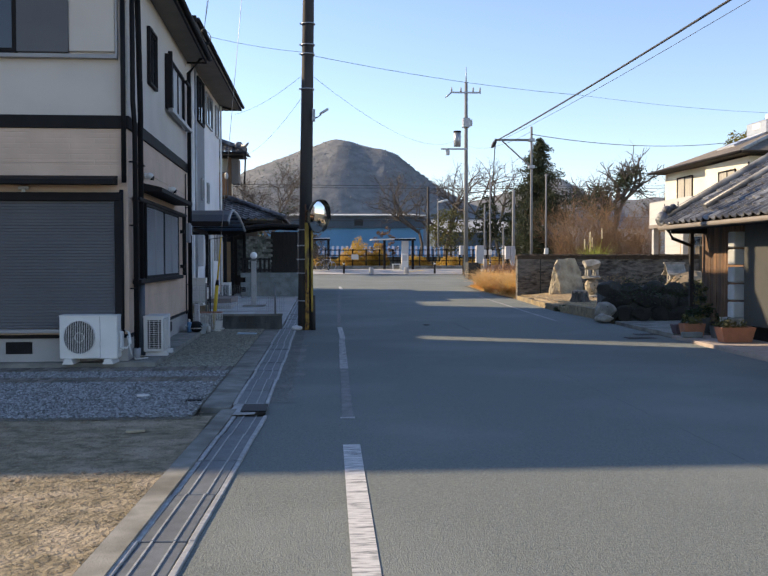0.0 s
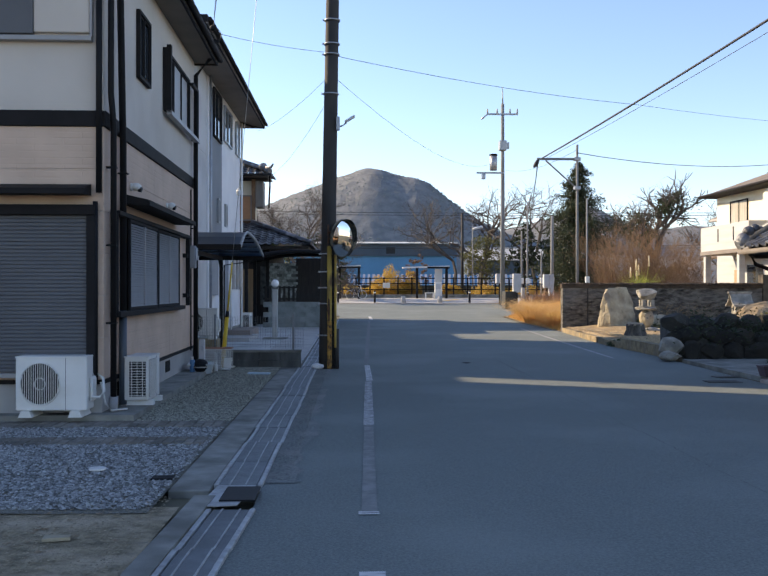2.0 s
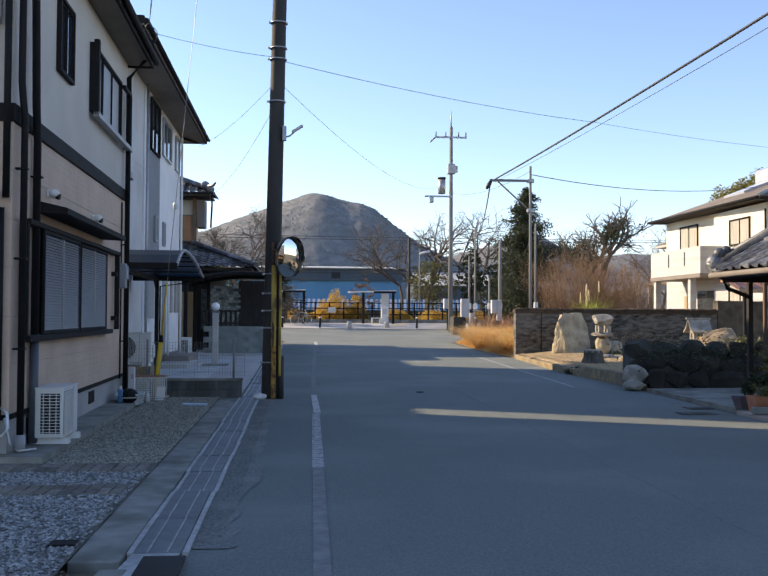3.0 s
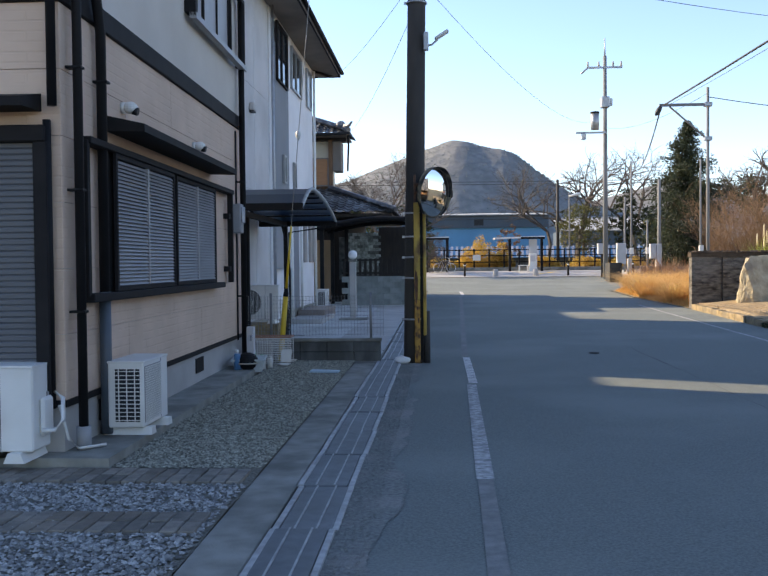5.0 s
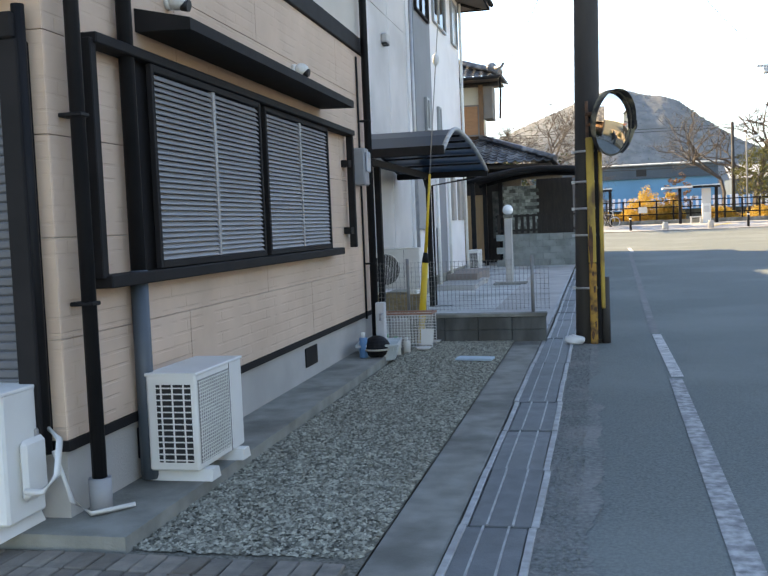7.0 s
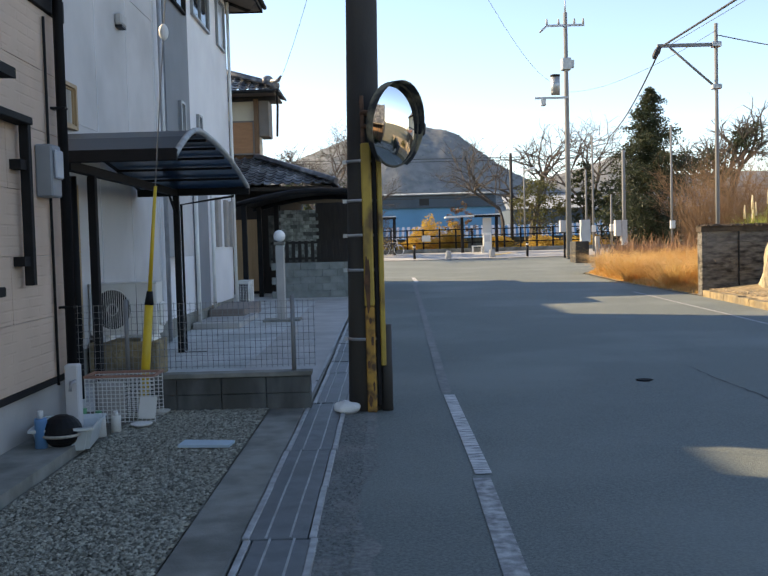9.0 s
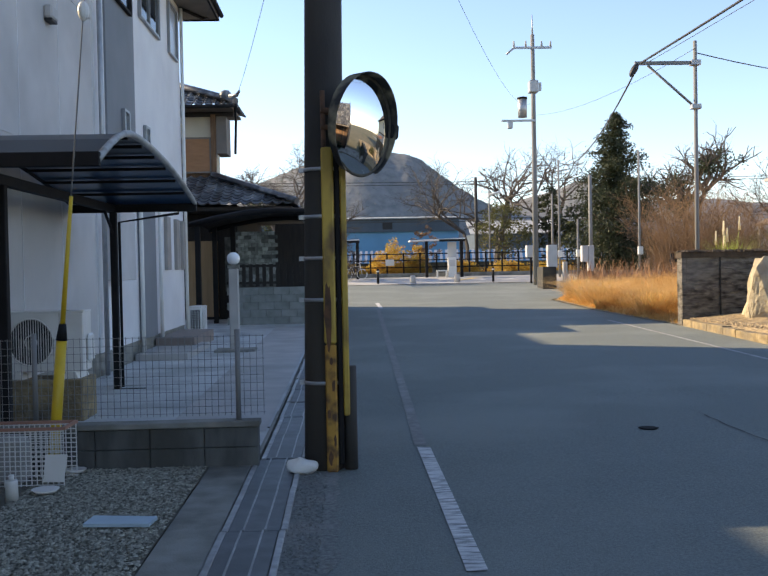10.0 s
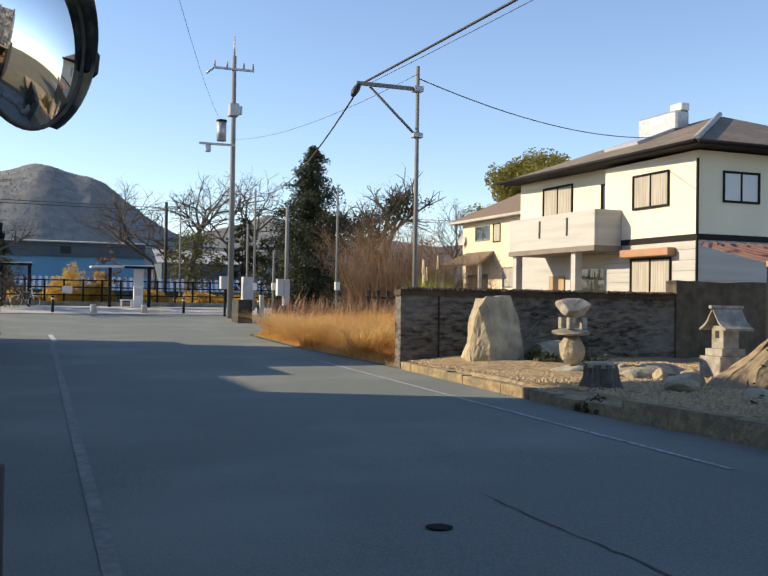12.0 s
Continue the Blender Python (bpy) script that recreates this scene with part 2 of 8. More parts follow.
# HILL is lifted towards pale grey: distance haze put into the base colour
HILL = mat("hazy_winter_woods", (0.235, 0.235, 0.232), (0.155, 0.165, 0.168), scale=0.16, rough=1, bump=0.25, bscale=0.5, deep=0.8, c3=(0.175, 0.163, 0.15), scale3=0.02, mix3=0.5, spec=0.1)
SHED_BLUE = mat("blue_sheet_steel", (0.06, 0.088, 0.12), (0.05, 0.074, 0.10), scale=0.3, rough=0.6, stretch=(3, 3, 0.3), c3=(0.085, 0.11, 0.135), scale3=0.15)
SHED_BRIGHT = mat("bright_blue_sheet", (0.10, 0.28, 0.45), (0.085, 0.24, 0.39), scale=0.3, rough=0.6)
AWNING = mat("white_blue_stripe", (0.72, 0.76, 0.78), (0.45, 0.66, 0.74), scale=3, rough=0.6)
CANOPY_MAT = mat("smoke_polycarbonate", (0.03, 0.042, 0.055), (0.024, 0.034, 0.045), scale=1.2, rough=0.4)
CANOPY_IN = mat("blue_polycarbonate", (0.02, 0.07, 0.14), (0.016, 0.05, 0.10), scale=1.2, rough=0.3)
BLUE_PLASTIC = mat("blue_plastic", (0.10, 0.25, 0.45), rough=0.4)
RED_ROOF = mat("red_brown_steel_roof", (0.15, 0.07, 0.052), (0.11, 0.055, 0.042), scale=2, rough=0.5)
BLOCK = mat("concrete_block", (0.26, 0.285, 0.275), (0.19, 0.21, 0.20), scale=5, rough=0.95, bump=0.4, bscale=60, per=0.12)
STONE_TILE = mat("mixed_stone_tile", (0.30, 0.33, 0.31), (0.10, 0.12, 0.11), scale=7, rough=0.7, per=0.6)
WOOD_DOOR = mat("light_wood_door", (0.42, 0.29, 0.16), (0.34, 0.23, 0.12), scale=4, rough=0.6, stretch=(3, 3, 0.3))
ORANGE_SHUT = mat("orange_brown_shutter", (0.40, 0.19, 0.08), (0.33, 0.155, 0.065), scale=3, rough=0.6, stretch=(1, 1, 5))
CURTAIN = mat("pale_curtain", (0.46, 0.43, 0.37), (0.28, 0.26, 0.22), scale=5, rough=0.9, stretch=(4, 4, 0.15))


def siding_mat(name, c1, c2, course, length):
    """Moulded siding: staggered thin grooves in a bonded pattern."""
    m = mat(name, c1, c2, scale=2.0, rough=0.85, c3=tuple(v * 0.82 for v in c1), scale3=0.8, mix3=0.5)
    n, l = m.node_tree.nodes, m.node_tree.links
    b = n["Principled BSDF"]
    g = n.new("ShaderNodeNewGeometry")
    sp = n.new("ShaderNodeSeparateXYZ")
    l.new(g.outputs["Position"], sp.inputs[0])
    ad = n.new("ShaderNodeMath")
    l.new(sp.outputs[0], ad.inputs[0])
    l.new(sp.outputs[1], ad.inputs[1])
    cb = n.new("ShaderNodeCombineXYZ")
    l.new(ad.outputs[0], cb.inputs[0])
    l.new(sp.outputs[2], cb.inputs[1])
    br = n.new("ShaderNodeTexBrick")
    br.inputs["Scale"].default_value = 1.0
    br.inputs["Brick Width"].default_value, br.inputs["Row Height"].default_value = length, course
    br.inputs["Mortar Size"].default_value, br.inputs["Mortar Smooth"].default_value = 0.009, 0.4
    br.offset, br.offset_frequency = 0.37, 2
    br.inputs["Color1"].default_value, br.inputs["Color2"].default_value, br.inputs["Mortar"].default_value = (1, 1, 1, 1), (0.9, 0.9, 0.9, 1), (0, 0, 0, 1)
    l.new(cb.outputs[0], br.inputs["Vector"])
    ns = n.new("ShaderNodeTexNoise")
    ns.inputs["Scale"].default_value = 2.4
    l.new(cb.outputs[0], ns.inputs["Vector"])
    mm = n.new("ShaderNodeMath")
    mm.operation = "MULTIPLY"
    l.new(br.outputs["Fac"], mm.inputs[0])
    rg = n.new("ShaderNodeMapRange")
    rg.inputs[1].default_value, rg.inputs[2].default_value = 0.42, 0.6
    ns.inputs["Scale"].default_value = 3.5
    l.new(ns.outputs["Fac"], rg.inputs[0])
    l.new(rg.outputs[0], mm.inputs[1])
    bp = n.new("ShaderNodeBump")
    bp.invert = True
    bp.inputs["Strength"].default_value, bp.inputs["Distance"].default_value = 0.5, 0.01
    l.new(mm.outputs[0], bp.inputs["Height"])
    l.new(bp.outputs[0], b.inputs["Normal"])
    return m


SIDING = siding_mat("taupe_moulded_siding", (0.67, 0.49, 0.365), (0.57, 0.41, 0.303), 0.075, 0.55)


# ---------- building blocks ----------
def box(bm, x0, y0, z0, x1, y1, z1, bev=0.0):
    r = bmesh.ops.create_cube(bm, size=1.0, matrix=Matrix.LocRotScale(((x0 + x1) / 2, (y0 + y1) / 2, (z0 + z1) / 2), None, (abs(x1 - x0), abs(y1 - y0), abs(z1 - z0))))
    if bev:
        es = {e for v in r["verts"] for e in v.link_edges}
        bmesh.ops.bevel(bm, geom=list(es), offset=bev, segments=1, affect="EDGES")
    return bm


def tube(bm, pts, r, seg=8, r1=None, caps=True):
    """A round bar along a line of points, thinning from r to r1."""
    pts = [Vector(p) for p in pts]
    r1 = r if r1 is None else r1
    rings = []
    for i, p in enumerate(pts):
        d = (pts[min(i + 1, len(pts) - 1)] - pts[max(i - 1, 0)]).normalized()
        u = d.orthogonal().normalized() if abs(d.z) < 0.9 else d.cross(Vector((0, 1, 0))).normalized()
        w = d.cross(u)
        rad = r + (r1 - r) * i / max(1, len(pts) - 1)
        rings.append([bm.verts.new(p + (u * math.cos(a) + w * math.sin(a)) * rad) for a in (2 * math.pi * k / seg for k in range(seg))])
    for a, c in zip(rings, rings[1:]):
        for k in range(seg):
            f = bm.faces.new((a[k], a[(k + 1) % seg], c[(k + 1) % seg], c[k]))
            f.smooth = True
    if caps:
        bm.faces.new(rings[0][::-1])
        bm.faces.new(rings[-1])
    return bm


def prism(bm, outline, axis, a, b):
    """An outline of (u, v) points pushed from a to b along axis: x takes (y, z), y takes (x, z), z takes (x, y)."""
    def at(u, v, w):
        return {"x": (w, u, v), "y": (u, w, v), "z": (u, v, w)}[axis]
    lo = [bm.verts.new(at(u, v, a)) for u, v in outline]
    hi = [bm.verts.new(at(u, v, b)) for u, v in outline]
    k = len(outline)
    bm.faces.new(lo)
    bm.faces.new(hi[::-1])
    for i in range(k):
        bm.faces.new((lo[i], hi[i], hi[(i + 1) % k], lo[(i + 1) % k]))
    bmesh.ops.recalc_face_normals(bm, faces=bm.faces)
    return bm


def slab(bm, a, b, c, d, thick):
    """A flat four-cornered sheet with a thickness below it."""
    top = [Vector(p) for p in (a, b, c, d)]
    nrm = (top[1] - top[0]).cross(top[2] - top[0]).normalized()
    if nrm.z < 0:
        nrm = -nrm
    t = [bm.verts.new(p) for p in top]
    u = [bm.verts.new(p - nrm * thick) for p in top]
    bm.faces.new(t)
    bm.faces.new(u[::-1])
    for i in range(4):
        bm.faces.new((t[i], u[i], u[(i + 1) % 4], t[(i + 1) % 4]))
    bmesh.ops.recalc_face_normals(bm, faces=bm.faces)
    return bm


def B():
    return bmesh.new()


def mesh_of(name, bm, material):
    me = bpy.data.meshes.new(name)
    bm.to_mesh(me)
    bm.free()
    for m in material if isinstance(material, (list, tuple)) else [material]:
        me.materials.append(m)
    return me


def solid(name, bm, material, label="", category="", group="", kind=""):
    """One mesh as a thing or a piece of the setting."""
    return tagged(new(name, mesh_of(name, bm, material)), label, category, group, kind)


def thing(name, label, category, at=(0, 0, 0), group="", kind=""):
    """An Empty at the base of a thing, which its parts hang on."""
    e = new(name)
    e.empty_display_size = 0.2
    e.matrix_basis = Matrix.Translation(at)
    return tagged(e, label, category, group, kind)


def hang(ob, parent):
    ob.parent = parent
    if parent.parent is None:
        ob.matrix_parent_inverse = parent.matrix_basis.inverted()
    return ob


def part(name, bm, material, parent, label=""):
    return hang(tagged(new(name, mesh_of(name, bm, material)), label), parent)


def piece(name, me, parent, m):
    """A repeat of a shared mesh at the pose m under a thing."""
    ob = hang(new(name, me), parent)
    ob.matrix_basis = m
    return ob


def rise(y):
    """Height of the ground along the way."""
    ks = ((-500, 0.0), (22, 0.0), (34, 0.08), (50, 0.17), (57, 0.35), (61, 0.5), (66, 0.68), (72, 0.85), (3000, 0.85))
    for (a, u), (b, v) in zip(ks, ks[1:]):
        if y <= b:
            return u + (v - u) * (y - a) / (b - a)
    return 0.85


def strip(bm, left, right, ys, lift=0.0, nx=1):
    """A sheet that follows the ground between two lines x(y)."""
    rows = []
    for y in ys:
        xl = left(y) if callable(left) else left
        xr = right(y) if callable(right) else right
        rows.append([bm.verts.new((xl + (xr - xl) * k / nx, y, rise(y) + lift)) for k in range(nx + 1)])
    for a, b in zip(rows, rows[1:]):
        for k in range(nx):
            bm.faces.new((a[k], a[k + 1], b[k + 1], b[k]))
    return bm


def steps(a, b, d):
    k = max(1, round((b - a) / d))
    return [a + (b - a) * i / k for i in range(k + 1)]


def along(y, ks):
    for (a, u), (b, v) in zip(ks, ks[1:]):
        if y <= b:
            return u + (v - u) * max(0, y - a) / (b - a)
    return ks[-1][1]

# ---------- ground, road, paving ----------
KY = [-300, -60, 0, 10, 22, 28, 34, 42, 50, 53.5, 57, 61, 63.5, 66, 69, 72, 110, 300, 1200]
solid("ground", strip(B(), -1500, 1500, KY, -0.05, 40), FIELD, "dry open ground out to the hills", "ground", kind="structure")


def road_right(y):
    return along(y, [(-60, 6.4), (13.4, 6.55), (17.6, 6.7), (23.6, 6.95), (27.1, 6.75), (33.7, 7.1), (40, 7.0), (48.5, 7.4), (50, 8.2)])


def road_left(y):
    return -0.56 + max(-0.6, min(0.0, 0.035 * (y - 8.3)))


solid("road", strip(B(), road_left, road_right, steps(-60, 50, 1.0), -0.004, 6), ASPHALT, "grey worn asphalt village road in shade and sun", "road", kind="structure")
solid("cross_road", strip(B(), -60, 70, steps(50, 63, 1.0), -0.004, 20), ASPHALT, "asphalt road crossing before the station forecourt", "road", kind="structure")
bm = strip(B(), -50, 40, steps(63, 72, 1.0), 0.02, 20)
solid("forecourt", bm, PAVING, "pale paved forecourt of the station", "pavement", kind="structure")
# old asphalt margin beside the channel
solid("road_margin", strip(B(), -0.57, lambda y: -0.28 + 0.12 * noise.fractal(Vector((y * 0.9, 0.3, 0)), 0.6, 2.2, 6), steps(9.9, 24, 0.03), 0.002), PATCH, "crumbling old asphalt strip beside the drain", "road", kind="structure")

# painted lines
bm = strip(B(), lambda y: along(y, [(0, 0.10), (8, 0.17)]), lambda y: along(y, [(0, 0.24), (8, 0.31)]), steps(-8, 7.6, 0.2), 0.002)
solid("edge_line", bm, LINE, "worn white painted line on the asphalt", "road marking", kind="structure")
bm = strip(B(), lambda y: along(y, [(9, 0.18), (18, 0.32)]), lambda y: along(y, [(9, 0.31), (18, 0.43)]), steps(13.0, 17.9, 0.2), 0.002)
solid("edge_line", bm, LINE_OLD, "worn white line on the asphalt", "road marking", kind="structure")
bm = strip(B(), lambda y: along(y, [(9, 0.19), (18, 0.33)]), lambda y: along(y, [(9, 0.30), (18, 0.42)]), steps(8.9, 13.0, 0.2), 0.002)
solid("edge_line", bm, LINE_FAINT, "almost worn-off white line on the asphalt", "road marking", kind="structure")
solid("edge_line", strip(B(), 0.17, 0.31, steps(8.86, 8.94, 0.04), 0.004), LINE, "last white scrap of the worn line", "road marking", kind="structure")
bm = strip(B(), lambda y: 0.345, lambda y: 0.45, steps(18.0, 21.1, 0.2), 0.003)
solid("edge_line", bm, LINE, "worn white painted line on the asphalt", "road marking", kind="structure")
bm = strip(B(), lambda y: along(y, [(21.2, 0.33), (46, 0.80)]), lambda y: along(y, [(21.2, 0.43), (46, 0.91)]), steps(21.2, 43.5, 0.5), 0.002)
solid("edge_line", bm, LINE_FAINT, "almost worn-off white line on the asphalt", "road marking", kind="structure")
bm = strip(B(), 0.85, 0.99, steps(44.5, 48.5, 0.5), 0.003)
solid("edge_line", bm, LINE, "short white painted line at the junction", "road marking", kind="structure")
bm = strip(B(), lambda y: along(y, [(22, 5.72), (26, 5.80), (36, 6.08)]), lambda y: along(y, [(22, 5.79), (26, 5.87), (36, 6.15)]), steps(22.8, 36.0, 0.3), 0.003)
solid("edge_line", bm, LINE_OLD, "worn white line along the far kerb", "road marking", kind="structure")
for k in range(9):
    bm = B()
    x = -1 + k * 1.35
    slab(bm, (x, 65.6, rise(65.6) + 0.03), (x + 0.35, 65.6, rise(65.6) + 0.03), (x + 1.9, 69.0, rise(69) + 0.03), (x + 1.55, 69.0, rise(69) + 0.03), 0.005)
    solid("hatch_line", bm, YELLOW_CLEAN if k in (5,) else LINE, "slanting painted stripe on the forecourt", "road marking", "forecourt stripes", "structure")

# asphalt cracks and the small round cover
bm = B()
rnd = random.Random(5)
px, py = 3.2, 23.9
for k in range(150):
    nx_, ny_ = 3.17 + 0.05 * noise.noise(Vector((0, py * 0.8, 2))) + rnd.uniform(-0.012, 0.012), py - rnd.uniform(0.08, 0.17)
    w = rnd.uniform(0.005, 0.014) * (0.3 if py > 22.4 else 1.0 if py > 19.5 else 0.25)
    bm.faces.new([bm.verts.new(c) for c in ((px - w, py, 0.0015), (px + w, py, 0.0015), (nx_ + w, ny_, 0.0015), (nx_ - w, ny_, 0.0015))])
    px, py = nx_, ny_
solid("road_crack", bm, mat("tar_seam", (0.05, 0.052, 0.052), rough=0.8), "dark winding crack in the asphalt", "crack", kind="structure")
bm = B()
bmesh.ops.create_circle(bm, cap_ends=True, segments=20, radius=0.09, matrix=pose(2.43, 21.7, 0.004))
tube(bm, [(2.43, 21.7, -0.02), (2.43, 21.7, 0.008)], 0.075, 16)
solid("valve_cover", bm, mat("black_iron", (0.02, 0.02, 0.02), rough=0.9, spec=0.1), "small round iron valve cover in the road", "cover")

# left lot: dirt, gravel, concrete edges
solid("dirt_lot", strip(B(), -14, lambda y: road_left(y) - 0.5, steps(-20, 9.1, 0.5), 0.006, 24), EARTH, "bare brown earth with leaves and pebbles", "ground", kind="structure")
bm = strip(B(), -14, -1.24, steps(8.9, 20.6, 0.25), 0.0, 40)
for v in bm.verts:
    v.co.z += 0.012 * noise.noise(v.co * 1.7) + 0.012
solid("gravel_lot", bm, GRAVEL, "grey crushed gravel round the house", "gravel", kind="structure")
solid("channel_edge", box(B(), -1.24, 9.6, -0.1, -0.93, 20.56, 0.012, 0.008), CONCRETE, "grey concrete strip beside the drain", "kerb", kind="structure")
solid("channel_edge", prism(B(), [(-1.71, -11), (-1.56, -11), (-0.85, 9.35), (-1.0, 9.35)], "z", -0.1, 0.03), CONCRETE, "narrow weathered concrete kerb beside the drain", "kerb", kind="structure")
solid("channel_edge", box(B(), -0.93, 20.57, -0.1, -0.9, 44, 0.012), CONCRETE, "thin concrete lip of the drain", "kerb", kind="structure")


def drain(y0, y1, x0, x1, bend=0.0):
    """A drain covered with steel plates end to end, ribbed along."""
    d = thing("drain_channel", "roadside drain covered with ribbed grey steel plates", "drain", ((x0 + x1) / 2, (y0 + y1) / 2, 0), kind="structure")
    w = x1 - x0
    bm = box(B(), -w / 2 + 0.021, 0.003, -0.04, w / 2 - 0.021, 0.994, 0.0, 0.004)
    plate = mesh_of("cover_plate", bm, PLATE)
    rib = mesh_of("rib", box(B(), -0.005, 0.004, 0, 0.005, 0.996, 0.008), RIB)
    edge = mesh_of("edge_bar", box(B(), -0.018, 0.004, -0.05, 0.018, 0.996, 0.003, 0.004), RIB)
    k = 0
    y = y0
    r = random.Random(int(y0 * 10))
    while y < y1 - 0.1:
        jog, lift, t = r.uniform(-0.012, 0.012), r.uniform(0.008, 0.018), r.uniform(-0.3, 0.3)
        turn = -math.degrees(math.atan(bend))
        x = (x0 + x1) / 2 + bend * (y - y0)
        p = piece("cover_plate", plate, d, pose(x + jog, y, rise(y) + lift, t, 0, turn))
        for u in (-0.06, 0.06) if w < 0.4 else (-0.12, -0.02, 0.08):
            piece("rib", rib, p, pose(u, 0, 0))
        for u in (-w / 2, w / 2):
            piece("edge_bar", edge, d, pose(x + u + jog * 0.6, y, rise(y) + lift + r.uniform(-0.004, 0.006), 0, 0, turn + r.uniform(-0.4, 0.4)))
        y += 1.0
        k += 1
    return d


drain(-8.0, 9.0, -1.44, -1.15, 0.035)
drain(9.75, 20.75, -0.90, -0.57)
drain(20.75, 44, -0.86, -0.55)
bm = slab(B(), (-0.93, 9.02, 0.026), (-0.66, 9.04, 0.03), (-0.60, 9.72, 0.024), (-0.88, 9.7, 0.028), 0.006)
solid("steel_patch", bm, RIB, "bent bare steel plate laid over the drain", "plate")
solid("rubber_mat", box(B(), -0.80, 9.15, 0.028, -0.55, 9.6, 0.040, 0.004), BLACK, "black rubber mat scrap on the drain plate", "mat")

# paver rows across the gravel
PAVE = mesh_of("paver", box(B(), -0.046, -0.095, -0.06, 0.046, 0.095, 0.0, 0.005), PAVER)
for y0, rows, x0 in ((12.76, 2, -5.4), (11.62, 2, -5.4)):
    row = thing("paver_path", "row of square brown clay pavers set in gravel", "paving", (-3, y0, 0), kind="structure")
    r = random.Random(int(y0))
    for j in range(rows):
        x = x0
        while x < -1.34:
            piece("paver", PAVE, row, pose(x + 0.05, y0 + 0.1 + 0.2 * j, 0.034 + r.uniform(-0.004, 0.004), r.uniform(-1, 1), r.uniform(-1, 1), r.uniform(-1.5, 1.5)))
            x += 0.1

# crushed stone on the gravel, scattered leaves on the dirt
def scatter(name, material, count, area, size, label, category, seed, flat=0.6, z=0.012):
    r = random.Random(seed)
    verts, faces = [], []
    for _ in range(count):
        x, y = r.uniform(area[0], area[1]), r.uniform(area[2], area[3])
        s = size * r.uniform(0.5, 1.4)
        a = r.uniform(0, 6.28)
        o = len(verts)
        for k in range(4):
            q = a + k * 1.571 + r.uniform(-0.4, 0.4)
            verts.append((x + s * math.cos(q), y + s * math.sin(q), z + s * flat * r.uniform(-0.3, 0.4)))
        verts.append((x + s * r.uniform(-0.4, 0.4), y + s * r.uniform(-0.4, 0.4), z + s * flat * r.uniform(0.7, 1.3)))
        faces += [(o, o + 1, o + 4), (o + 1, o + 2, o + 4), (o + 2, o + 3, o + 4), (o + 3, o, o + 4)]
    me = bpy.data.meshes.new(name)
    me.from_pydata(verts, [], faces)
    me.materials.append(material)
    return tagged(new(name, me), label, category, kind="stuff")


scatter("gravel_stones", STONE_BIT, 42000, (-2.36, -1.25, 13.25, 20.5), 0.0135, "loose grey crushed stone", "gravel", 1, z=0.018)
scatter("gravel_stones", mat("blue_grey_stone", (0.29, 0.292, 0.28), (0.17, 0.172, 0.165), scale=25, rough=0.8, isl=0.65), 34000, (-5.5, -1.26, 9.0, 12.75), 0.0165, "loose blue-grey crushed stone", "gravel", 2, z=0.018)
scatter("pebbles", mat("earth_pebble", (0.32, 0.26, 0.175), (0.19, 0.155, 0.105), scale=20, rough=0.95, isl=0.28), 14000, (-4.5, -1.15, 3.5, 9.4), 0.008, "small pebbles and clods on the earth", "pebbles", 3, flat=0.45)
scatter("fallen_leaves", mat("dead_leaf", (0.20, 0.14, 0.085), (0.28, 0.20, 0.125), scale=15, rough=0.9), 500, (-5.5, -1.24, 5.5, 9.6), 0.02, "dry brown fallen leaves", "leaves", 4, flat=0.2)

# concrete slab round the first house, and the yard of the second
bm = B()
prism(bm, [(-10, 13.2), (-2.33, 13.2), (-2.41, 19.2), (-2.86, 19.2), (-2.76, 13.50), (-10, 13.50)], "z", -0.1, 0.09)
solid("house_apron", bm, CONCRETE, "grey concrete apron along the house foot", "slab", kind="structure")
scatter("asphalt_crumbs", PATCH, 3500, (-0.55, -0.36, 10.0, 20.2), 0.008, "loose crumbs on the broken asphalt edge", "crumbs", 6, z=0.005)
for y in (22.2, 24.0, 26.3, 28.4, 31.2, 34.5):
    solid("yard_joint", box(B(), -3.3, y, 0.0, -0.93, y + 0.025, 0.012), OLD_WOOD, "dark joint between the yard slabs", "joint", kind="structure")
solid("yard_joint", box(B(), -1.72, 20.7, 0.0, -1.70, 38, 0.0115), OLD_WOOD, "long dark joint in the yard slabs", "joint", kind="structure")
solid("yard", strip(B(), -5, -0.92, steps(20.66, 44, 0.8), 0.004, 2), YARD, "concrete yard in front of the second house", "yard", kind="structure")
solid("yard_panel", strip(B(), -1.9, -0.95, steps(22.0, 36, 1.0), 0.012, 1), PAVING, "paler concrete strip of the yard", "yard", kind="structure")
solid("manhole_lid", box(B(), -1.25, 25.0, 0.0, -0.98, 25.5, 0.022, 0.004), mat("green_steel_lid", (0.14, 0.22, 0.21), rough=0.6), "square green steel lid in the yard", "lid")


# ---------- first house ----------
H1 = thing("house", "two-storey beige house with dark trim and taupe siding", "house", (-6.6, 16.7, 0))
X1, Y1, Y1B = -2.72, 13.42, 20.12
part("foundation", box(B(), -10.5, Y1 + 0.02, 0.0, X1 - 0.02, Y1B - 0.02, 0.43), PAVING, H1, "pale concrete foundation")
part("wall", box(B(), -10.5, Y1 + 0.02, 0.43, X1 - 0.02, Y1B - 0.02, 3.4), STUCCO, H1)
part("upper_wall", box(B(), -10.5, Y1, 3.4, X1, Y1B, 5.72), STUCCO, H1, "smooth beige rendered upper wall")
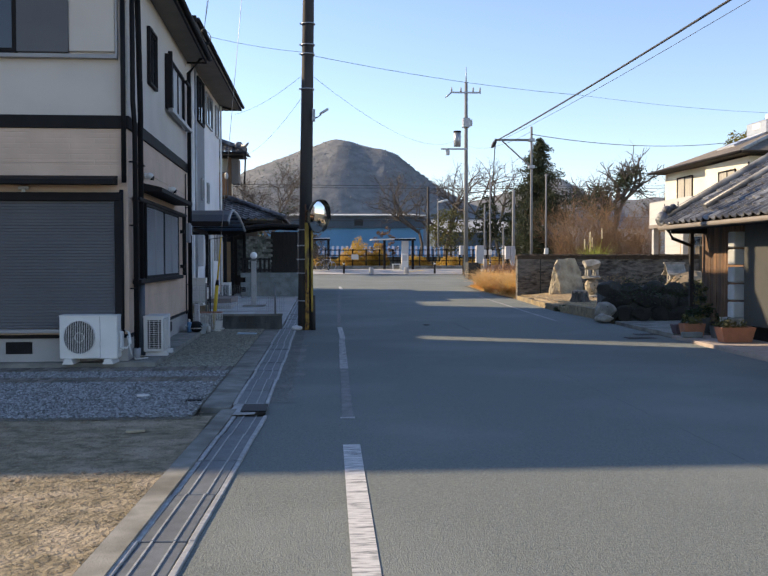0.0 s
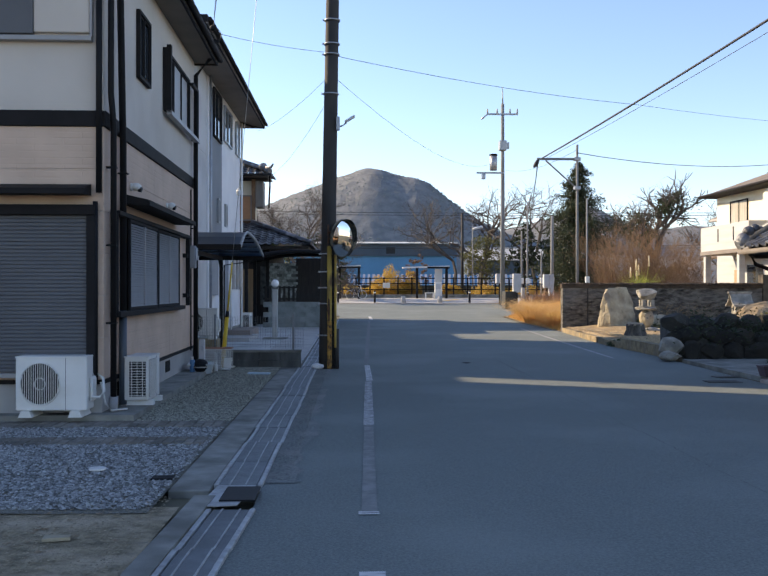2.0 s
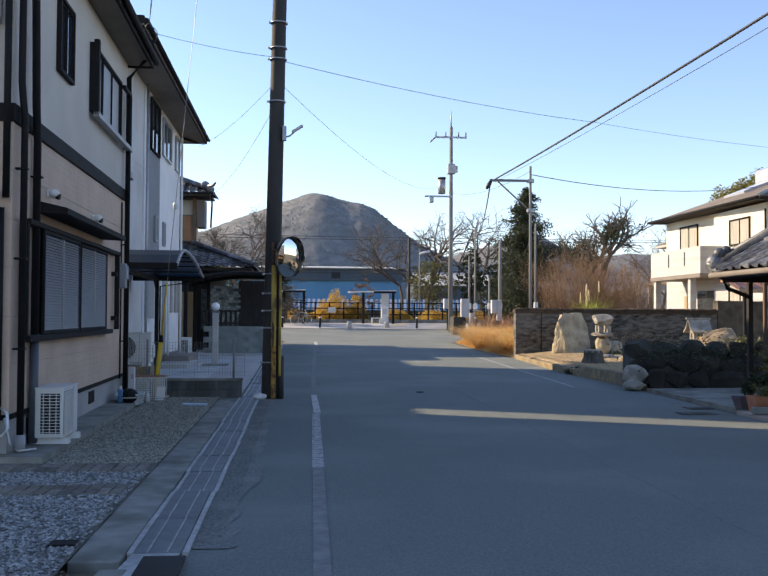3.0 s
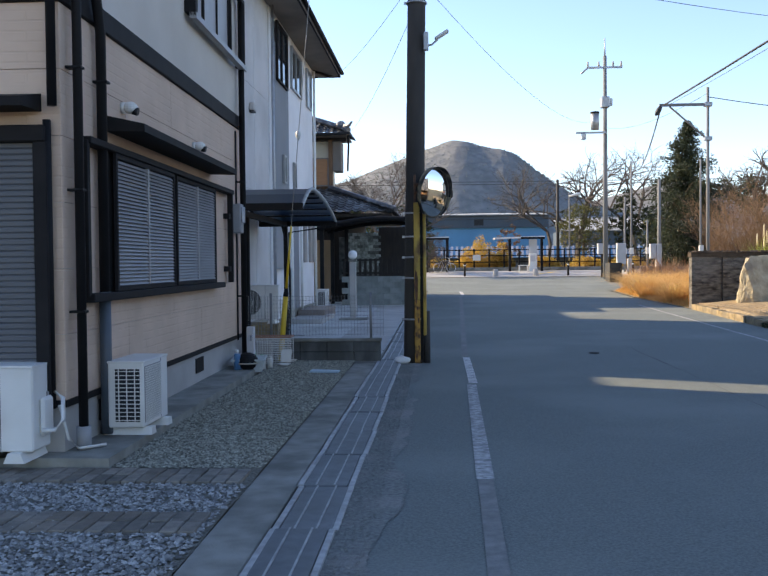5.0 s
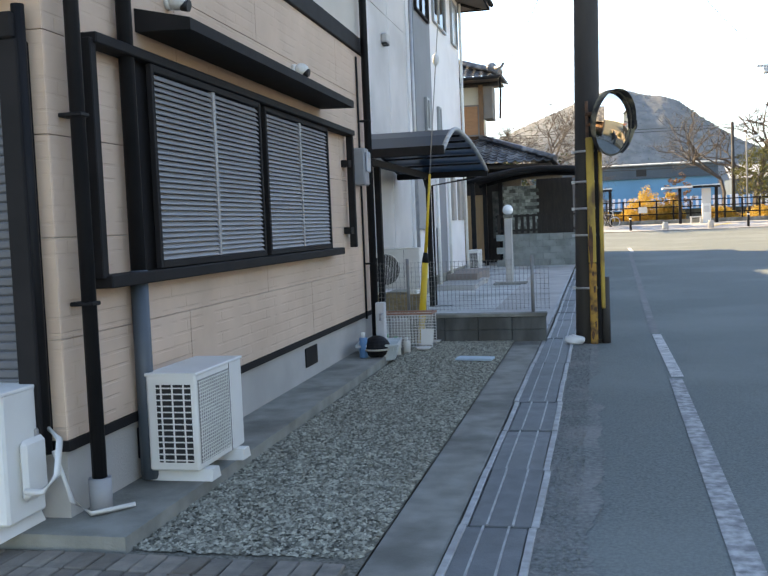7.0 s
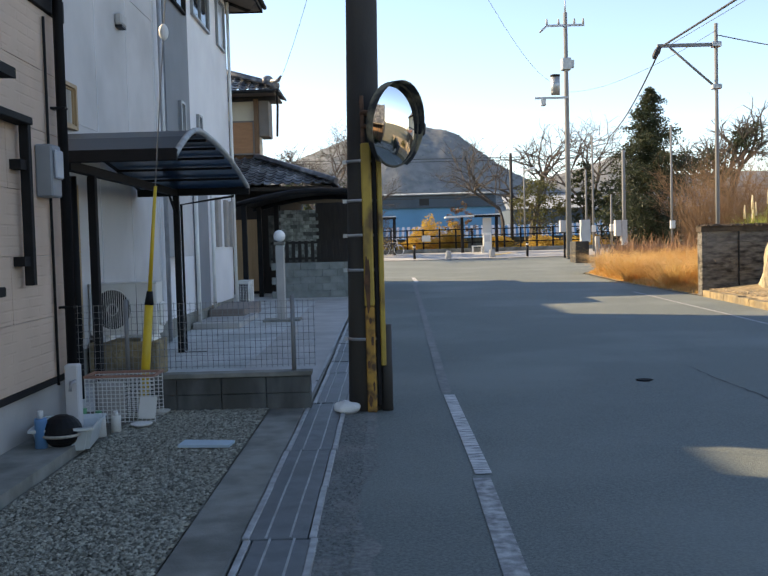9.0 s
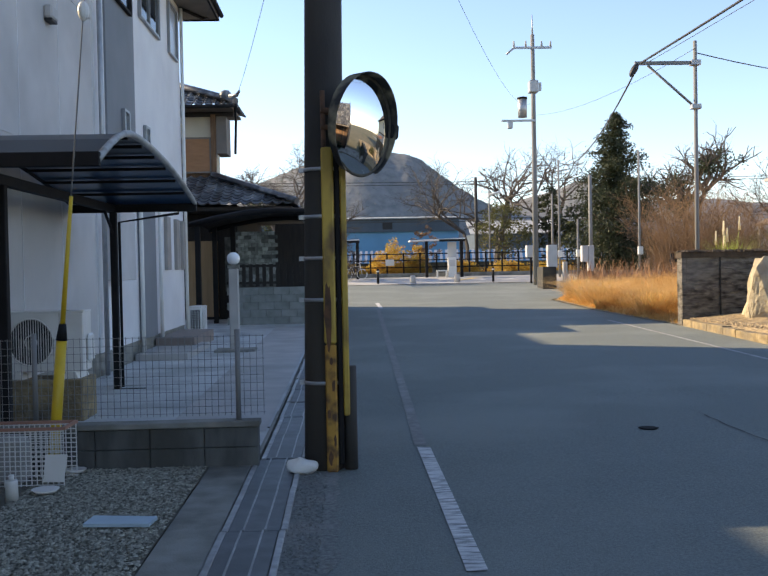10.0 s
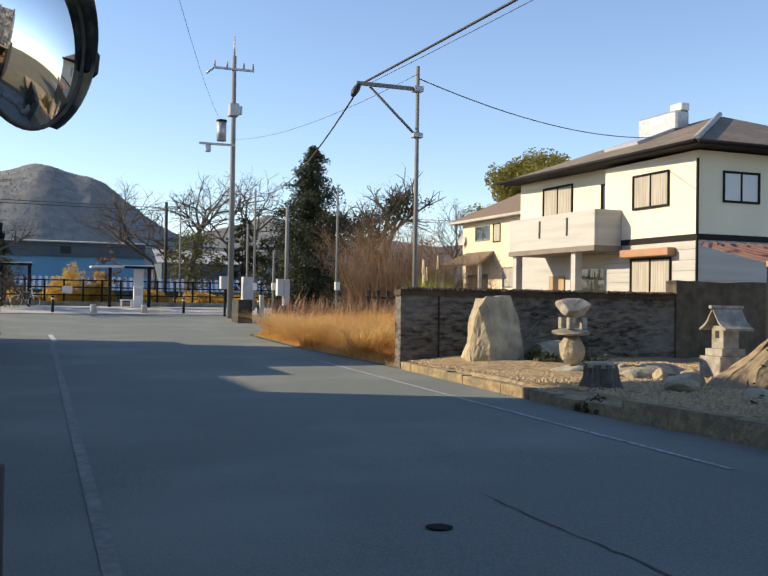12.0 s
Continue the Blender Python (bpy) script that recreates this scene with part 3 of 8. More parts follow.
part("drip_edge", box(B(), -10.5, Y1 - 0.015, 0.42, X1 + 0.015, Y1B, 0.47), DARK, H1, "dark metal drip edge")
part("band", box(B(), -10.5, Y1 - 0.03, 3.36, X1 + 0.03, Y1B + 0.01, 3.54, 0.006), DARK, H1, "dark brown trim band between the storeys")
# siding panels: courses of 0.478 m, butted with thin joints
for k in range(6):
    z0, z1 = 0.47 + k * 0.482, 0.47 + (k + 1) * 0.482 - 0.004
    cuts = (13.424, 14.9 + 1.5 * (k % 2), 17.6 + 1.2 * (k % 2), 20.1)
    for a, b in zip(cuts, cuts[1:]):
        part("siding_panel", box(B(), X1 - 0.018, a + 0.003, z0, X1, b - 0.003, z1, 0.002), SIDING, H1)
    for a, b in ((-10.5, -6.2 + 0.7 * (k % 2)), (-6.2 + 0.7 * (k % 2), X1)):
        part("siding_panel", box(B(), a + 0.003, Y1, z0, b - 0.003, Y1 + 0.018, z1, 0.002), SIDING, H1)
# roof: hipped, wide eaves
ro = B()
ex0, ex1, ey0, ey1, ez, rz = -11.0, -2.30, 12.95, 20.3, 5.86, 7.5
v = [ro.verts.new(c) for c in ((ex0, ey0, ez), (ex1, ey0, ez), (ex1, ey1, ez), (ex0, ey1, ez), (-7.6, 16.65, rz), (-5.7, 16.65, rz))]
for f in ((0, 1, 5, 4), (1, 2, 5), (2, 3, 4, 5), (3, 0, 4)):
    ro.faces.new([v[i] for i in f])
part("roof", ro, SHINGLE, H1, "hipped roof of dark shingles")
so = B()
slab(so, (ex0, ey0, ez - 0.1), (ex1, ey0, ez - 0.1), (ex1, ey1, ez - 0.1), (ex0, ey1, ez - 0.1), 0.03)
part("soffit", so, SOFFIT, H1, "brown-grey boarded soffit")
for a in (((ex0, ey0, ez - 0.16), (ex1, ey0 + 0.04, ez + 0.02)), ((ex1 - 0.04, ey0, ez - 0.16), (ex1, ey1, ez + 0.02)), ((ex0, ey1 - 0.04, ez - 0.16), (ex1, ey1, ez + 0.02))):
    part("fascia", box(B(), *a[0], *a[1]), DARK, H1, "dark fascia board")


def gutter(parent, p, q, r=0.05, material=None):
    bm = tube(B(), [p, q], r, 10)
    return part("gutter", bm, material or DARK, parent, "half-round dark gutter")


gutter(H1, (ex1 + 0.05, ey0, ez - 0.06), (ex1 + 0.05, ey1, ez - 0.06))
gutter(H1, (ex0, ey0 - 0.05, ez - 0.06), (ex1, ey0 - 0.05, ez - 0.06))


def downpipe(parent, pts, r=0.036, material=None):
    p = part("downpipe", tube(B(), pts, r, 10), material or BLACK, parent, "dark round rainwater pipe")
    return p


downpipe(H1, [(-2.64, 13.55, 0.09), (-2.64, 13.55, 3.4), (-2.64, 13.42, 3.75), (-2.64, 13.42, 5.5), (-2.36, 13.3, 5.78)], 0.036)
downpipe(H1, [(-2.66, 14.12, 0.72), (-2.66, 14.12, 3.3), (-2.61, 13.86, 3.6), (-2.64, 13.86, 5.3), (-2.36, 13.8, 5.78)], 0.042)
part("lower_pipe", tube(B(), [(-2.66, 14.12, 0.1), (-2.66, 14.12, 1.24)], 0.048, 10), mat("blue_grey_pipe", (0.07, 0.09, 0.11), rough=0.45), H1, "blue-grey lower length of pipe")
downpipe(H1, [(-2.64, 19.80, 0.12), (-2.64, 19.80, 5.4), (-2.36, 19.9, 5.78)], 0.042)
downpipe(H1, [(-2.80, 13.36, 0.42), (-2.80, 13.36, 2.5)], 0.03)
downpipe(H1, [(-2.76, 13.36, 2.6), (-2.76, 13.36, 5.5)], 0.035)
for y, z in ((13.55, 2.0), (13.55, 1.1), (13.55, 2.9), (19.80, 1.0), (19.80, 2.6), (19.80, 4.2), (14.12, 2.9)):
    part("pipe_clip", box(B(), -2.72, y - 0.042, z, -2.60, y + 0.042, z + 0.02, 0.004), BLACK, H1)
part("pipe_foot", tube(B(), [(-2.64, 13.55, 0.09), (-2.64, 13.55, 0.26)], 0.055, 12), mat("grey_pvc", (0.34, 0.345, 0.35), rough=0.6), H1, "grey plastic pipe socket")

# louvred shutters of the side window
WIN = part("shutter_window", box(B(), X1 + 0.002, 14.2, 1.19, X1 + 0.05, 18.2, 2.42), DARK, H1, "wide window behind closed louvred shutters")
for a, b in ((14.30, 16.10), (16.27, 18.07)):
    leaf_x = X1 + (0.10 if a < 15 else 0.075)
    fr = B()
    mid = (a + b) / 2
    for u, w in ((a, a + 0.035), (b - 0.035, b)):
        box(fr, leaf_x - 0.02, u, 1.24, leaf_x + 0.012, w, 2.37, 0.003)
    for u, w in ((1.24, 1.28), (2.33, 2.37)):
        box(fr, leaf_x - 0.018, a + 0.036, u, leaf_x + 0.010, b - 0.036, w, 0.003)
    leaf = part("shutter", fr, DARK, WIN, "grey aluminium louvred shutter in a dark frame")
    part("stile", box(B(), leaf_x - 0.02, mid - 0.02, 1.281, leaf_x + 0.012, mid + 0.02, 2.329, 0.003), SLAT, leaf)
    for c, d in ((a + 0.047, mid - 0.022), (mid + 0.022, b - 0.047)):
        bm = B()
        slab(bm, (leaf_x - 0.016, c, 0.030), (leaf_x + 0.008, c, 0.002), (leaf_x + 0.008, d, 0.002), (leaf_x - 0.016, d, 0.030), 0.006)
        me = mesh_of("slat", bm, SLAT)
        for k in range(33):
            o = new("slat", me)
            o.parent = leaf
            o.matrix_basis = pose(0, 0, 1.284 + k * 0.0315)
part("shutter_rail", box(B(), X1 + 0.004, 13.70, 2.375, X1 + 0.12, 19.02, 2.43, 0.006), DARK, H1, "upper sliding rail of the shutters")
part("shutter_rail", box(B(), X1 + 0.004, 13.70, 1.17, X1 + 0.13, 18.36, 1.235, 0.006), DARK, H1, "lower sliding rail of the shutters")
for y in (13.70, 19.0):
    part("rail_post", box(B(), X1 + 0.03, y - 0.03, 1.22, X1 + 0.10, y + 0.03, 2.40, 0.005), DARK, H1, "dark upright of the shutter rail")
part("rail_bracket", box(B(), X1, 18.85, 2.05, X1 + 0.08, 18.97, 2.12), DARK, H1)
part("rail_bracket", box(B(), X1, 18.85, 1.36, X1 + 0.08, 18.97, 1.43), DARK, H1)


def hood(parent, along_axis, a, b, z, reach, at):
    """A shallow metal hood over a window."""
    bm = B()
    if along_axis == "y":
        prism(bm, [(at, z + 0.12), (at + reach, z + 0.045), (at + reach, z - 0.02), (at, z - 0.01)], "y", a, b)
    else:
        prism(bm, [(at, z + 0.12), (at - reach, z + 0.045), (at - reach, z - 0.02), (at, z - 0.01)], "x", a, b)
    return part("window_hood", bm, DARK, parent, "shallow dark metal window hood")


hood(H1, "y", 14.36, 18.15, 2.57, 0.33, X1 + 0.001)
hood(H1, "x", -6.6, -2.86, 2.58, 0.34, Y1 - 0.001)

# roller shutter of the front window
R = part("roller_shutter", box(B(), -6.5, Y1 - 0.12, 2.34, -2.80, Y1 - 0.001, 2.46, 0.01), DARK, H1, "closed charcoal roller shutter with its box")
for x in (-2.84, -6.46):
    part("guide_rail", box(B(), x - 0.05, Y1 - 0.11, 0.52, x + 0.05, Y1 - 0.001, 2.34, 0.006), DARK, R, "dark upright guide rail")
bm = B()
prism(bm, [(Y1 - 0.03, 0.0), (Y1 - 0.052, 0.001), (Y1 - 0.058, 0.010), (Y1 - 0.058, 0.034), (Y1 - 0.052, 0.0425), (Y1 - 0.03, 0.0432)], "x", -6.41, -2.89)
me = mesh_of("roller_slat", bm, ROLLER)
for k in range(41):
    o = new("roller_slat", me)
    o.parent = R
    o.matrix_basis = pose(0, 0, 0.56 + k * 0.0435)
part("sill", box(B(), -6.5, Y1 - 0.13, 0.50, -2.80, Y1 - 0.002, 0.555, 0.006), SLAT, R, "aluminium sill")
for k, x in enumerate((-4.42, -9)):
    vent = part("floor_vent", box(B(), x, Y1 + 0.008, 0.2, x + 0.36, Y1 + 0.024, 0.37), DARK, H1, "dark underfloor vent")
for y in (14.15, 17.35):
    part("floor_vent", box(B(), X1 - 0.024, y, 0.2, X1 - 0.008, y + 0.36, 0.37), DARK, H1, "dark underfloor vent")


def window(parent, axis, at, a, b, z0, z1, frame_mat=None, pane_mat=None, bars=1, out=1, name="window", curtain=None):
    """A window flush on a wall: frame, sashes and panes. axis: the way along the wall."""
    f = 0.045

    def bx(bm, u0, w0, u1, w1, d0, d1, bev=0.004):
        p, q = at + out * d0, at + out * d1
        if axis == "y":
            return box(bm, min(p, q), u0, w0, max(p, q), u1, w1, bev)
        return box(bm, u0, min(p, q), w0, u1, max(p, q), w1, bev)
    fr = B()
    for u, w in ((a, a + f), (b - f, b)):
        bx(fr, u, z0, w, z1, 0.001, 0.06)
    for u, w in ((z0, z0 + f), (z1 - f, z1)):
        bx(fr, a + f, u, b - f, w, 0.001, 0.06)
    win = part(name, fr, frame_mat or DARK, parent)
    step = (b - a - 2 * f) / (bars + 1)
    for k in range(bars + 1):
        u0, u1 = a + f + k * step, a + f + (k + 1) * step
        part("pane", bx(B(), u0 + 0.02, z0 + f + 0.02, u1 - 0.02, z1 - f - 0.02, 0.004, 0.012 + 0.008 * (k % 2), 0), (pane_mat or GLASS), win)
        sa = B()
        for p, q, r, s in ((u0 + 0.001, z0 + f, u0 + 0.021, z1 - f), (u1 - 0.021, z0 + f, u1 - 0.001, z1 - f), (u0 + 0.021, z0 + f, u1 - 0.021, z0 + f + 0.02), (u0 + 0.021, z1 - f - 0.02, u1 - 0.021, z1 - f)):
            bx(sa, p, q, r, s, 0.002, 0.03 + 0.012 * (k % 2), 0)
        part("sash", sa, frame_mat or DARK, win)
    return win


window(H1, "y", X1, 15.12, 15.86, 4.31, 5.22, bars=1)
w2 = window(H1, "y", X1, 17.0, 19.3, 4.24, 5.2, bars=2, pane_mat=SLAT)
part("shutter_box", box(B(), X1 + 0.06, 17.0, 4.2, X1 + 0.13, 17.10, 5.24), DARK, w2)
part("rail", box(B(), X1 + 0.06, 17.0, 4.17, X1 + 0.14, 19.9, 4.235), SLAT, w2, "sliding rail under the window")
part("rail", box(B(), X1 + 0.06, 19.25, 5.1, X1 + 0.12, 19.9, 5.15), DARK, w2)
part("rail_post", box(B(), X1 + 0.06, 19.86, 4.2, X1 + 0.12, 19.91, 5.15), DARK, w2)
# front upper window with its shutter case
fw = window(H1, "x", Y1, -6.2, -4.2, 4.39, 5.6, out=-1, bars=1)
part("shutter_panel", box(B(), -4.2, Y1 - 0.07, 4.40, -3.5, Y1 - 0.001, 5.6, 0.006), ROLLER, fw, "charcoal sliding storm shutter")
part("shutter_case", box(B(), -3.5, Y1 - 0.05, 4.42, -2.87, Y1 - 0.001, 5.6, 0.01), STUCCO, fw, "beige shutter case")
part("case_rail", box(B(), -6.2, Y1 - 0.10, 4.32, -2.84, Y1 - 0.001, 4.374, 0.004), SLAT, fw, "metal rail below the shutter case")
part("case_edge", box(B(), -2.865, Y1 - 0.07, 4.375, -2.835, Y1 - 0.001, 5.6, 0.004), SLAT, fw)


def security_camera(at):
    t = thing("security_lamp", "small white round outdoor lamp on the siding", "wall lamp", at, "wall lamps")
    x, y, z = at
    part("base", tube(B(), [(x, y, z), (x + 0.03, y, z)], 0.05, 14), WHITE_METAL, t)
    bm = B()
    bmesh.ops.create_uvsphere(bm, u_segments=14, v_segments=9, radius=0.06, matrix=Matrix.Translation((x + 0.075, y, z)) @ Matrix.Diagonal((1.1, 1, 0.9, 1)))
    part("head", bm, WHITE_METAL, t)
    part("lens", tube(B(), [(x + 0.10, y, z - 0.025), (x + 0.145, y, z - 0.035)], 0.035, 12), GRILLE_DARK, t, "dark lens")
    return t


lamps = [security_camera((X1, 14.80, 2.82)), security_camera((X1, 17.32, 2.80))]
mb = thing("meter_box", "grey plastic electricity meter box on the house wall", "meter box", (X1, 19.45, 1.88))
part("case", box(B(), X1 + 0.001, 19.36, 1.88, X1 + 0.13, 19.58, 2.28, 0.012), mat("grey_meter_plastic", (0.27, 0.28, 0.29), rough=0.5), mb)
part("cover", box(B(), X1 + 0.132, 19.39, 2.02, X1 + 0.16, 19.55, 2.24, 0.01), PANE_SKY, mb, "clear cover of the meter")
gb = thing("conduit", "dark conduit beside the meter box", "conduit", (X1, 19.63, 0.4))
part("pipe", tube(B(), [(X1 + 0.02, 19.63, 0.4), (X1 + 0.02, 19.63, 3.3)], 0.012, 6), DARK, gb)
vl = thing("front_lamp", "small grey lamp on the front wall", "wall lamp", (-4.15, Y1, 2.5))
part("case", box(B(), -4.2, Y1 - 0.09, 2.5, -4.07, Y1 - 0.0, 2.55, 0.01), GREY_WALL, vl)
part("bulb", box(B(), -4.16, Y1 - 0.07, 2.45, -4.11, Y1 - 0.03, 2.5, 0.01), WHITE_METAL, vl)


# the house stands a little turned to the road
SKEW = Matrix.Translation((X1, Y1, 0)) @ Matrix.Rotation(radians(0.95), 4, "Z") @ Matrix.Translation((-X1, -Y1, 0))
for ob in (H1, mb, gb, vl, *lamps):
    ob.matrix_basis = SKEW @ ob.matrix_basis


def shade_house(x0, y0, x1, y1, top, label):
    """A plain unseen house added behind the row to block sun, with a low hipped roof."""
    h = thing("house", label, "house", ((x0 + x1) / 2, (y0 + y1) / 2, 0))
    part("wall", box(B(), x0 + 0.45, y0 + 0.45, 0.0, x1 - 0.4, y1 - 0.45, top - 0.15), STUCCO, h)
    part("eave", box(B(), x0, y0, top - 0.15, x1, y1, top), DARK, h)
    bm = B()
    d = min(x1 - x0, y1 - y0) / 2
    mx, my = (x0 + x1) / 2, (y0 + y1) / 2
    tops = [(x0 + d, my), (x1 - d, my)] if x1 - x0 > y1 - y0 else [(mx, y0 + d), (mx, y1 - d)]
    e = [bm.verts.new(c) for c in ((x0, y0, top), (x1, y0, top), (x1, y1, top), (x0, y1, top))]
    p, q = (bm.verts.new((*c, top + 0.22 * d)) for c in tops)
    fs = ((e[0], e[1], q, p), (e[1], e[2], q), (e[2], e[3], p, q), (e[3], e[0], p)) if x1 - x0 > y1 - y0 else ((e[0], e[1], p), (e[1], e[2], q, p), (e[2], e[3], q), (e[3], e[0], p, q))
    for f in fs:
        bm.faces.new(f)
    bmesh.ops.recalc_face_normals(bm, faces=bm.faces)
    part("roof", bm, SHINGLE, h)
    return h


# added out of view; their eaves set the shadow edges on the road
shade_house(-20, 21.5, -12.2, 32.4, 7.65, "unseen house added behind the second house to block sun")
shade_house(-20, 33.0, -12.2, 47.5, 8.45, "unseen house added behind the old tiled house to block sun")
shade_house(-34, 15.2, -11.02, 21.0, 9.7, "long tall unseen house added behind the beige house for its shadow")


# ---------- air conditioner outdoor units ----------
def outdoor_unit(label, mesh=False):
    """Built at the origin: front to -y, width along x, base at z = 0."""
    w, d, h, f = 0.78, 0.29, 0.55, 0.065
    t = thing("air_conditioner", label, "air conditioner")
    part("casing", box(B(), -w / 2, -d / 2, f, w / 2, d / 2, f + h, 0.012), WHITE_METAL, t)
    part("top_plate", box(B(), -w / 2 - 0.004, -d / 2 - 0.006, f + h - 0.012, w / 2 + 0.004, d / 2 + 0.004, f + h + 0.006, 0.004), WHITE_METAL, t)
    cx, cz, r = -0.12, f + h / 2, 0.215
    if mesh:
        part("grille_backing", box(B(), -w / 2 + 0.03, -d / 2 - 0.003, f + 0.04, 0.15, -d / 2 + 0.01, f + h - 0.04), mat("grey_grille_hollow", (0.30, 0.295, 0.28), rough=0.7), t, "grey hollow behind the mesh")
        lat = mesh_of("grille_bar", box(B(), -0.24, -0.002, -0.0025, 0.24, 0.002, 0.0025), WHITE_METAL)
        for k in range(24):
            piece("grille_bar", lat, t, pose(-0.12, -d / 2 - 0.008, f + 0.05 + k * 0.0195))
        up_ = mesh_of("grille_upright", box(B(), -0.002, -0.002, 0, 0.002, 0.002, h - 0.09), WHITE_METAL)
        for k in range(16):
            piece("grille_upright", up_, t, pose(-0.35 + k * 0.031, -d / 2 - 0.010, f + 0.045))
    bm = tube(B(), [(cx, -d / 2 - 0.002 + (0.012 if mesh else 0), cz), (cx, -d / 2 + 0.02, cz)], r, 36)
    part("fan_opening", bm, GRILLE_DARK, t, "dark round fan opening")
    g, bars = B(), []
    for k in range(0 if mesh else 19):
        u = -0.216 + 0.024 * k
        s = math.sqrt(max(0.0, r * r - u * u))
        if s > 0.02:
            bars.append(box(B(), cx + u - 0.003, -d / 2 - 0.012, cz - s, cx + u + 0.003, -d / 2 - 0.006, cz + s))
    for q in (() if mesh else (0.06, r)):
        ring = [(cx + q * math.cos(2 * math.pi * k / 36), -d / 2 - 0.012, cz + q * math.sin(2 * math.pi * k / 36)) for k in range(37)]
        tube(g, ring, 0.004 if q < r else 0.008, 5, caps=False)
    if not mesh:
        guard = part("fan_guard", g, WHITE_METAL, t, "white wire fan guard")
        for b_ in bars:
            part("guard_bar", b_, WHITE_METAL, guard)
    part("front_seam", box(B(), 0.155, -d / 2 - 0.002, f + 0.01, 0.159, -d / 2 + 0.001, f + h - 0.01), GRILLE_DARK, t)
    side = part("side_grille", box(B(), -w / 2 - 0.003, -d / 2 + 0.03, f + 0.05, -w / 2 + 0.002, d / 2 - 0.06, f + h - 0.06), GRILLE_DARK, t, "dark slotted side grille")
    cross = mesh_of("side_bar", box(B(), -0.005, -d / 2 + 0.03, 0, 0.0, d / 2 - 0.06, 0.007), WHITE_METAL)
    for k in range(13):
        piece("side_bar", cross, t, pose(-w / 2 - 0.003, 0, f + 0.06 + k * 0.034))
    stem = mesh_of("side_upright", box(B(), -0.006, -0.004, f + 0.05, 0.0, 0.004, f + h - 0.06), WHITE_METAL)
    for y in (-0.075, -0.01, 0.055):
        piece("side_upright", stem, t, pose(-w / 2 - 0.003, y, 0))
    part("valve_cover", box(B(), w / 2, -0.06, f + 0.08, w / 2 + 0.04, 0.12, f + 0.34, 0.02), WHITE_METAL, t, "rounded white valve cover")
    for x in (-0.27, 0.27):
        bm = prism(B(), [(x - 0.075, 0.0), (x + 0.075, 0.0), (x + 0.045, f), (x - 0.045, f)], "y", -d / 2 - 0.05, d / 2 + 0.05)
        part("foot_block", bm, WHITE_METAL, t, "white plastic foot block")
    return t


unit = outdoor_unit("white outdoor air conditioner unit on plastic blocks")
unit.matrix_basis = pose(-3.2, 13.21, 0.09)
unit.scale = (1.0, 1.0, 1.08)
u2 = outdoor_unit("off-white outdoor unit with a slotted side on blocks", True)
u2.matrix_basis = pose(-2.50, 14.40, 0.09, 0, 0, 90)
u2.scale = (0.84, 1.0, 0.96)
u3 = copy_thing(unit, pose(-3.2, 23.1, 0.42, 0, 0, 0))
u4 = copy_thing(unit, pose(-3.42, 33.9, 0.05, 0, 0, 90))
tagged(u2, "off-white outdoor unit with a slotted side on blocks")
tagged(u3, "beige outdoor unit standing on a concrete plinth")
tagged(u4, "white outdoor unit against the second house")
hose = thing("refrigerant_pipes", "white wrapped pipes from the unit to the wall", "pipes", (-2.75, 13.3, 0.1))
part("pipe", tube(B(), [(-2.78, 13.15, 0.30), (-2.70, 13.16, 0.30), (-2.66, 13.22, 0.36), (-2.70, 13.32, 0.50), (-2.80, 13.36, 0.56)], 0.016, 8), WHITE_METAL, hose)
part("pipe", tube(B(), [(-2.72, 13.3, 0.45), (-2.68, 13.36, 0.2), (-2.64, 13.45, 0.11), (-2.50, 13.62, 0.11)], 0.012, 6), WHITE_METAL, hose)


# ---------- clutter at the house corner ----------
def jar(name, at, r, h, material, label, cap=None, category="bottle"):
    t = thing(name, label, category, at)
    x, y, z = at
    part("body", tube(B(), [(x, y, z), (x, y, z + h * 0.72), (x, y, z + h * 0.8)], r, 14, r * 0.9), material, t)
    if cap:
        part("cap", tube(B(), [(x, y, z + h * 0.8), (x, y, z + h)], r * 0.45, 10), cap, t)
    return t


GREEN_P = mat("green_plastic", (0.10, 0.34, 0.16), rough=0.4)
jar("bottle", (-2.52, 19.35, 0.015), 0.05, 0.24, WHITE_METAL, "white plastic bottle with a green cap", GREEN_P)
jar("bottle", (-2.44, 19.45, 0.015), 0.055, 0.20, WHITE_METAL, "squat white plastic bottle", GREEN_P)
jar("bottle", (-2.62, 18.72, 0.09), 0.045, 0.26, BLUE_PLASTIC, "blue plastic bottle by the wall", WHITE_METAL)
jar("bottle", (-2.35, 19.6, 0.015), 0.04, 0.17, WHITE_METAL, "small white bottle on the gravel", WHITE_METAL)
hp = thing("helmet", "dark round helmet lying on the concrete apron", "helmet", (-2.5, 18.8, 0.09))
bm = B()
bmesh.ops.create_uvsphere(bm, u_segments=18, v_segments=10, radius=0.14, matrix=Matrix.Translation((-2.5, 18.8, 0.19)) @ Matrix.Diagonal((1, 1, 0.85, 1)))
part("shell", bm, BLACK, hp)
part("stripe", tube(B(), [(-2.5 + 0.142 * math.cos(a / 4), 18.8 + 0.142 * math.sin(a / 4), 0.17) for a in range(26)], 0.012, 5, caps=False), CURTAIN, hp, "pale stripe")
fp = thing("standpipe", "grey garden standpipe with a tap", "tap", (-2.45, 19.1, 0.0))
part("post", box(B(), -2.58, 19.12, 0.0, -2.48, 19.22, 0.62, 0.01), GREY_WALL, fp)
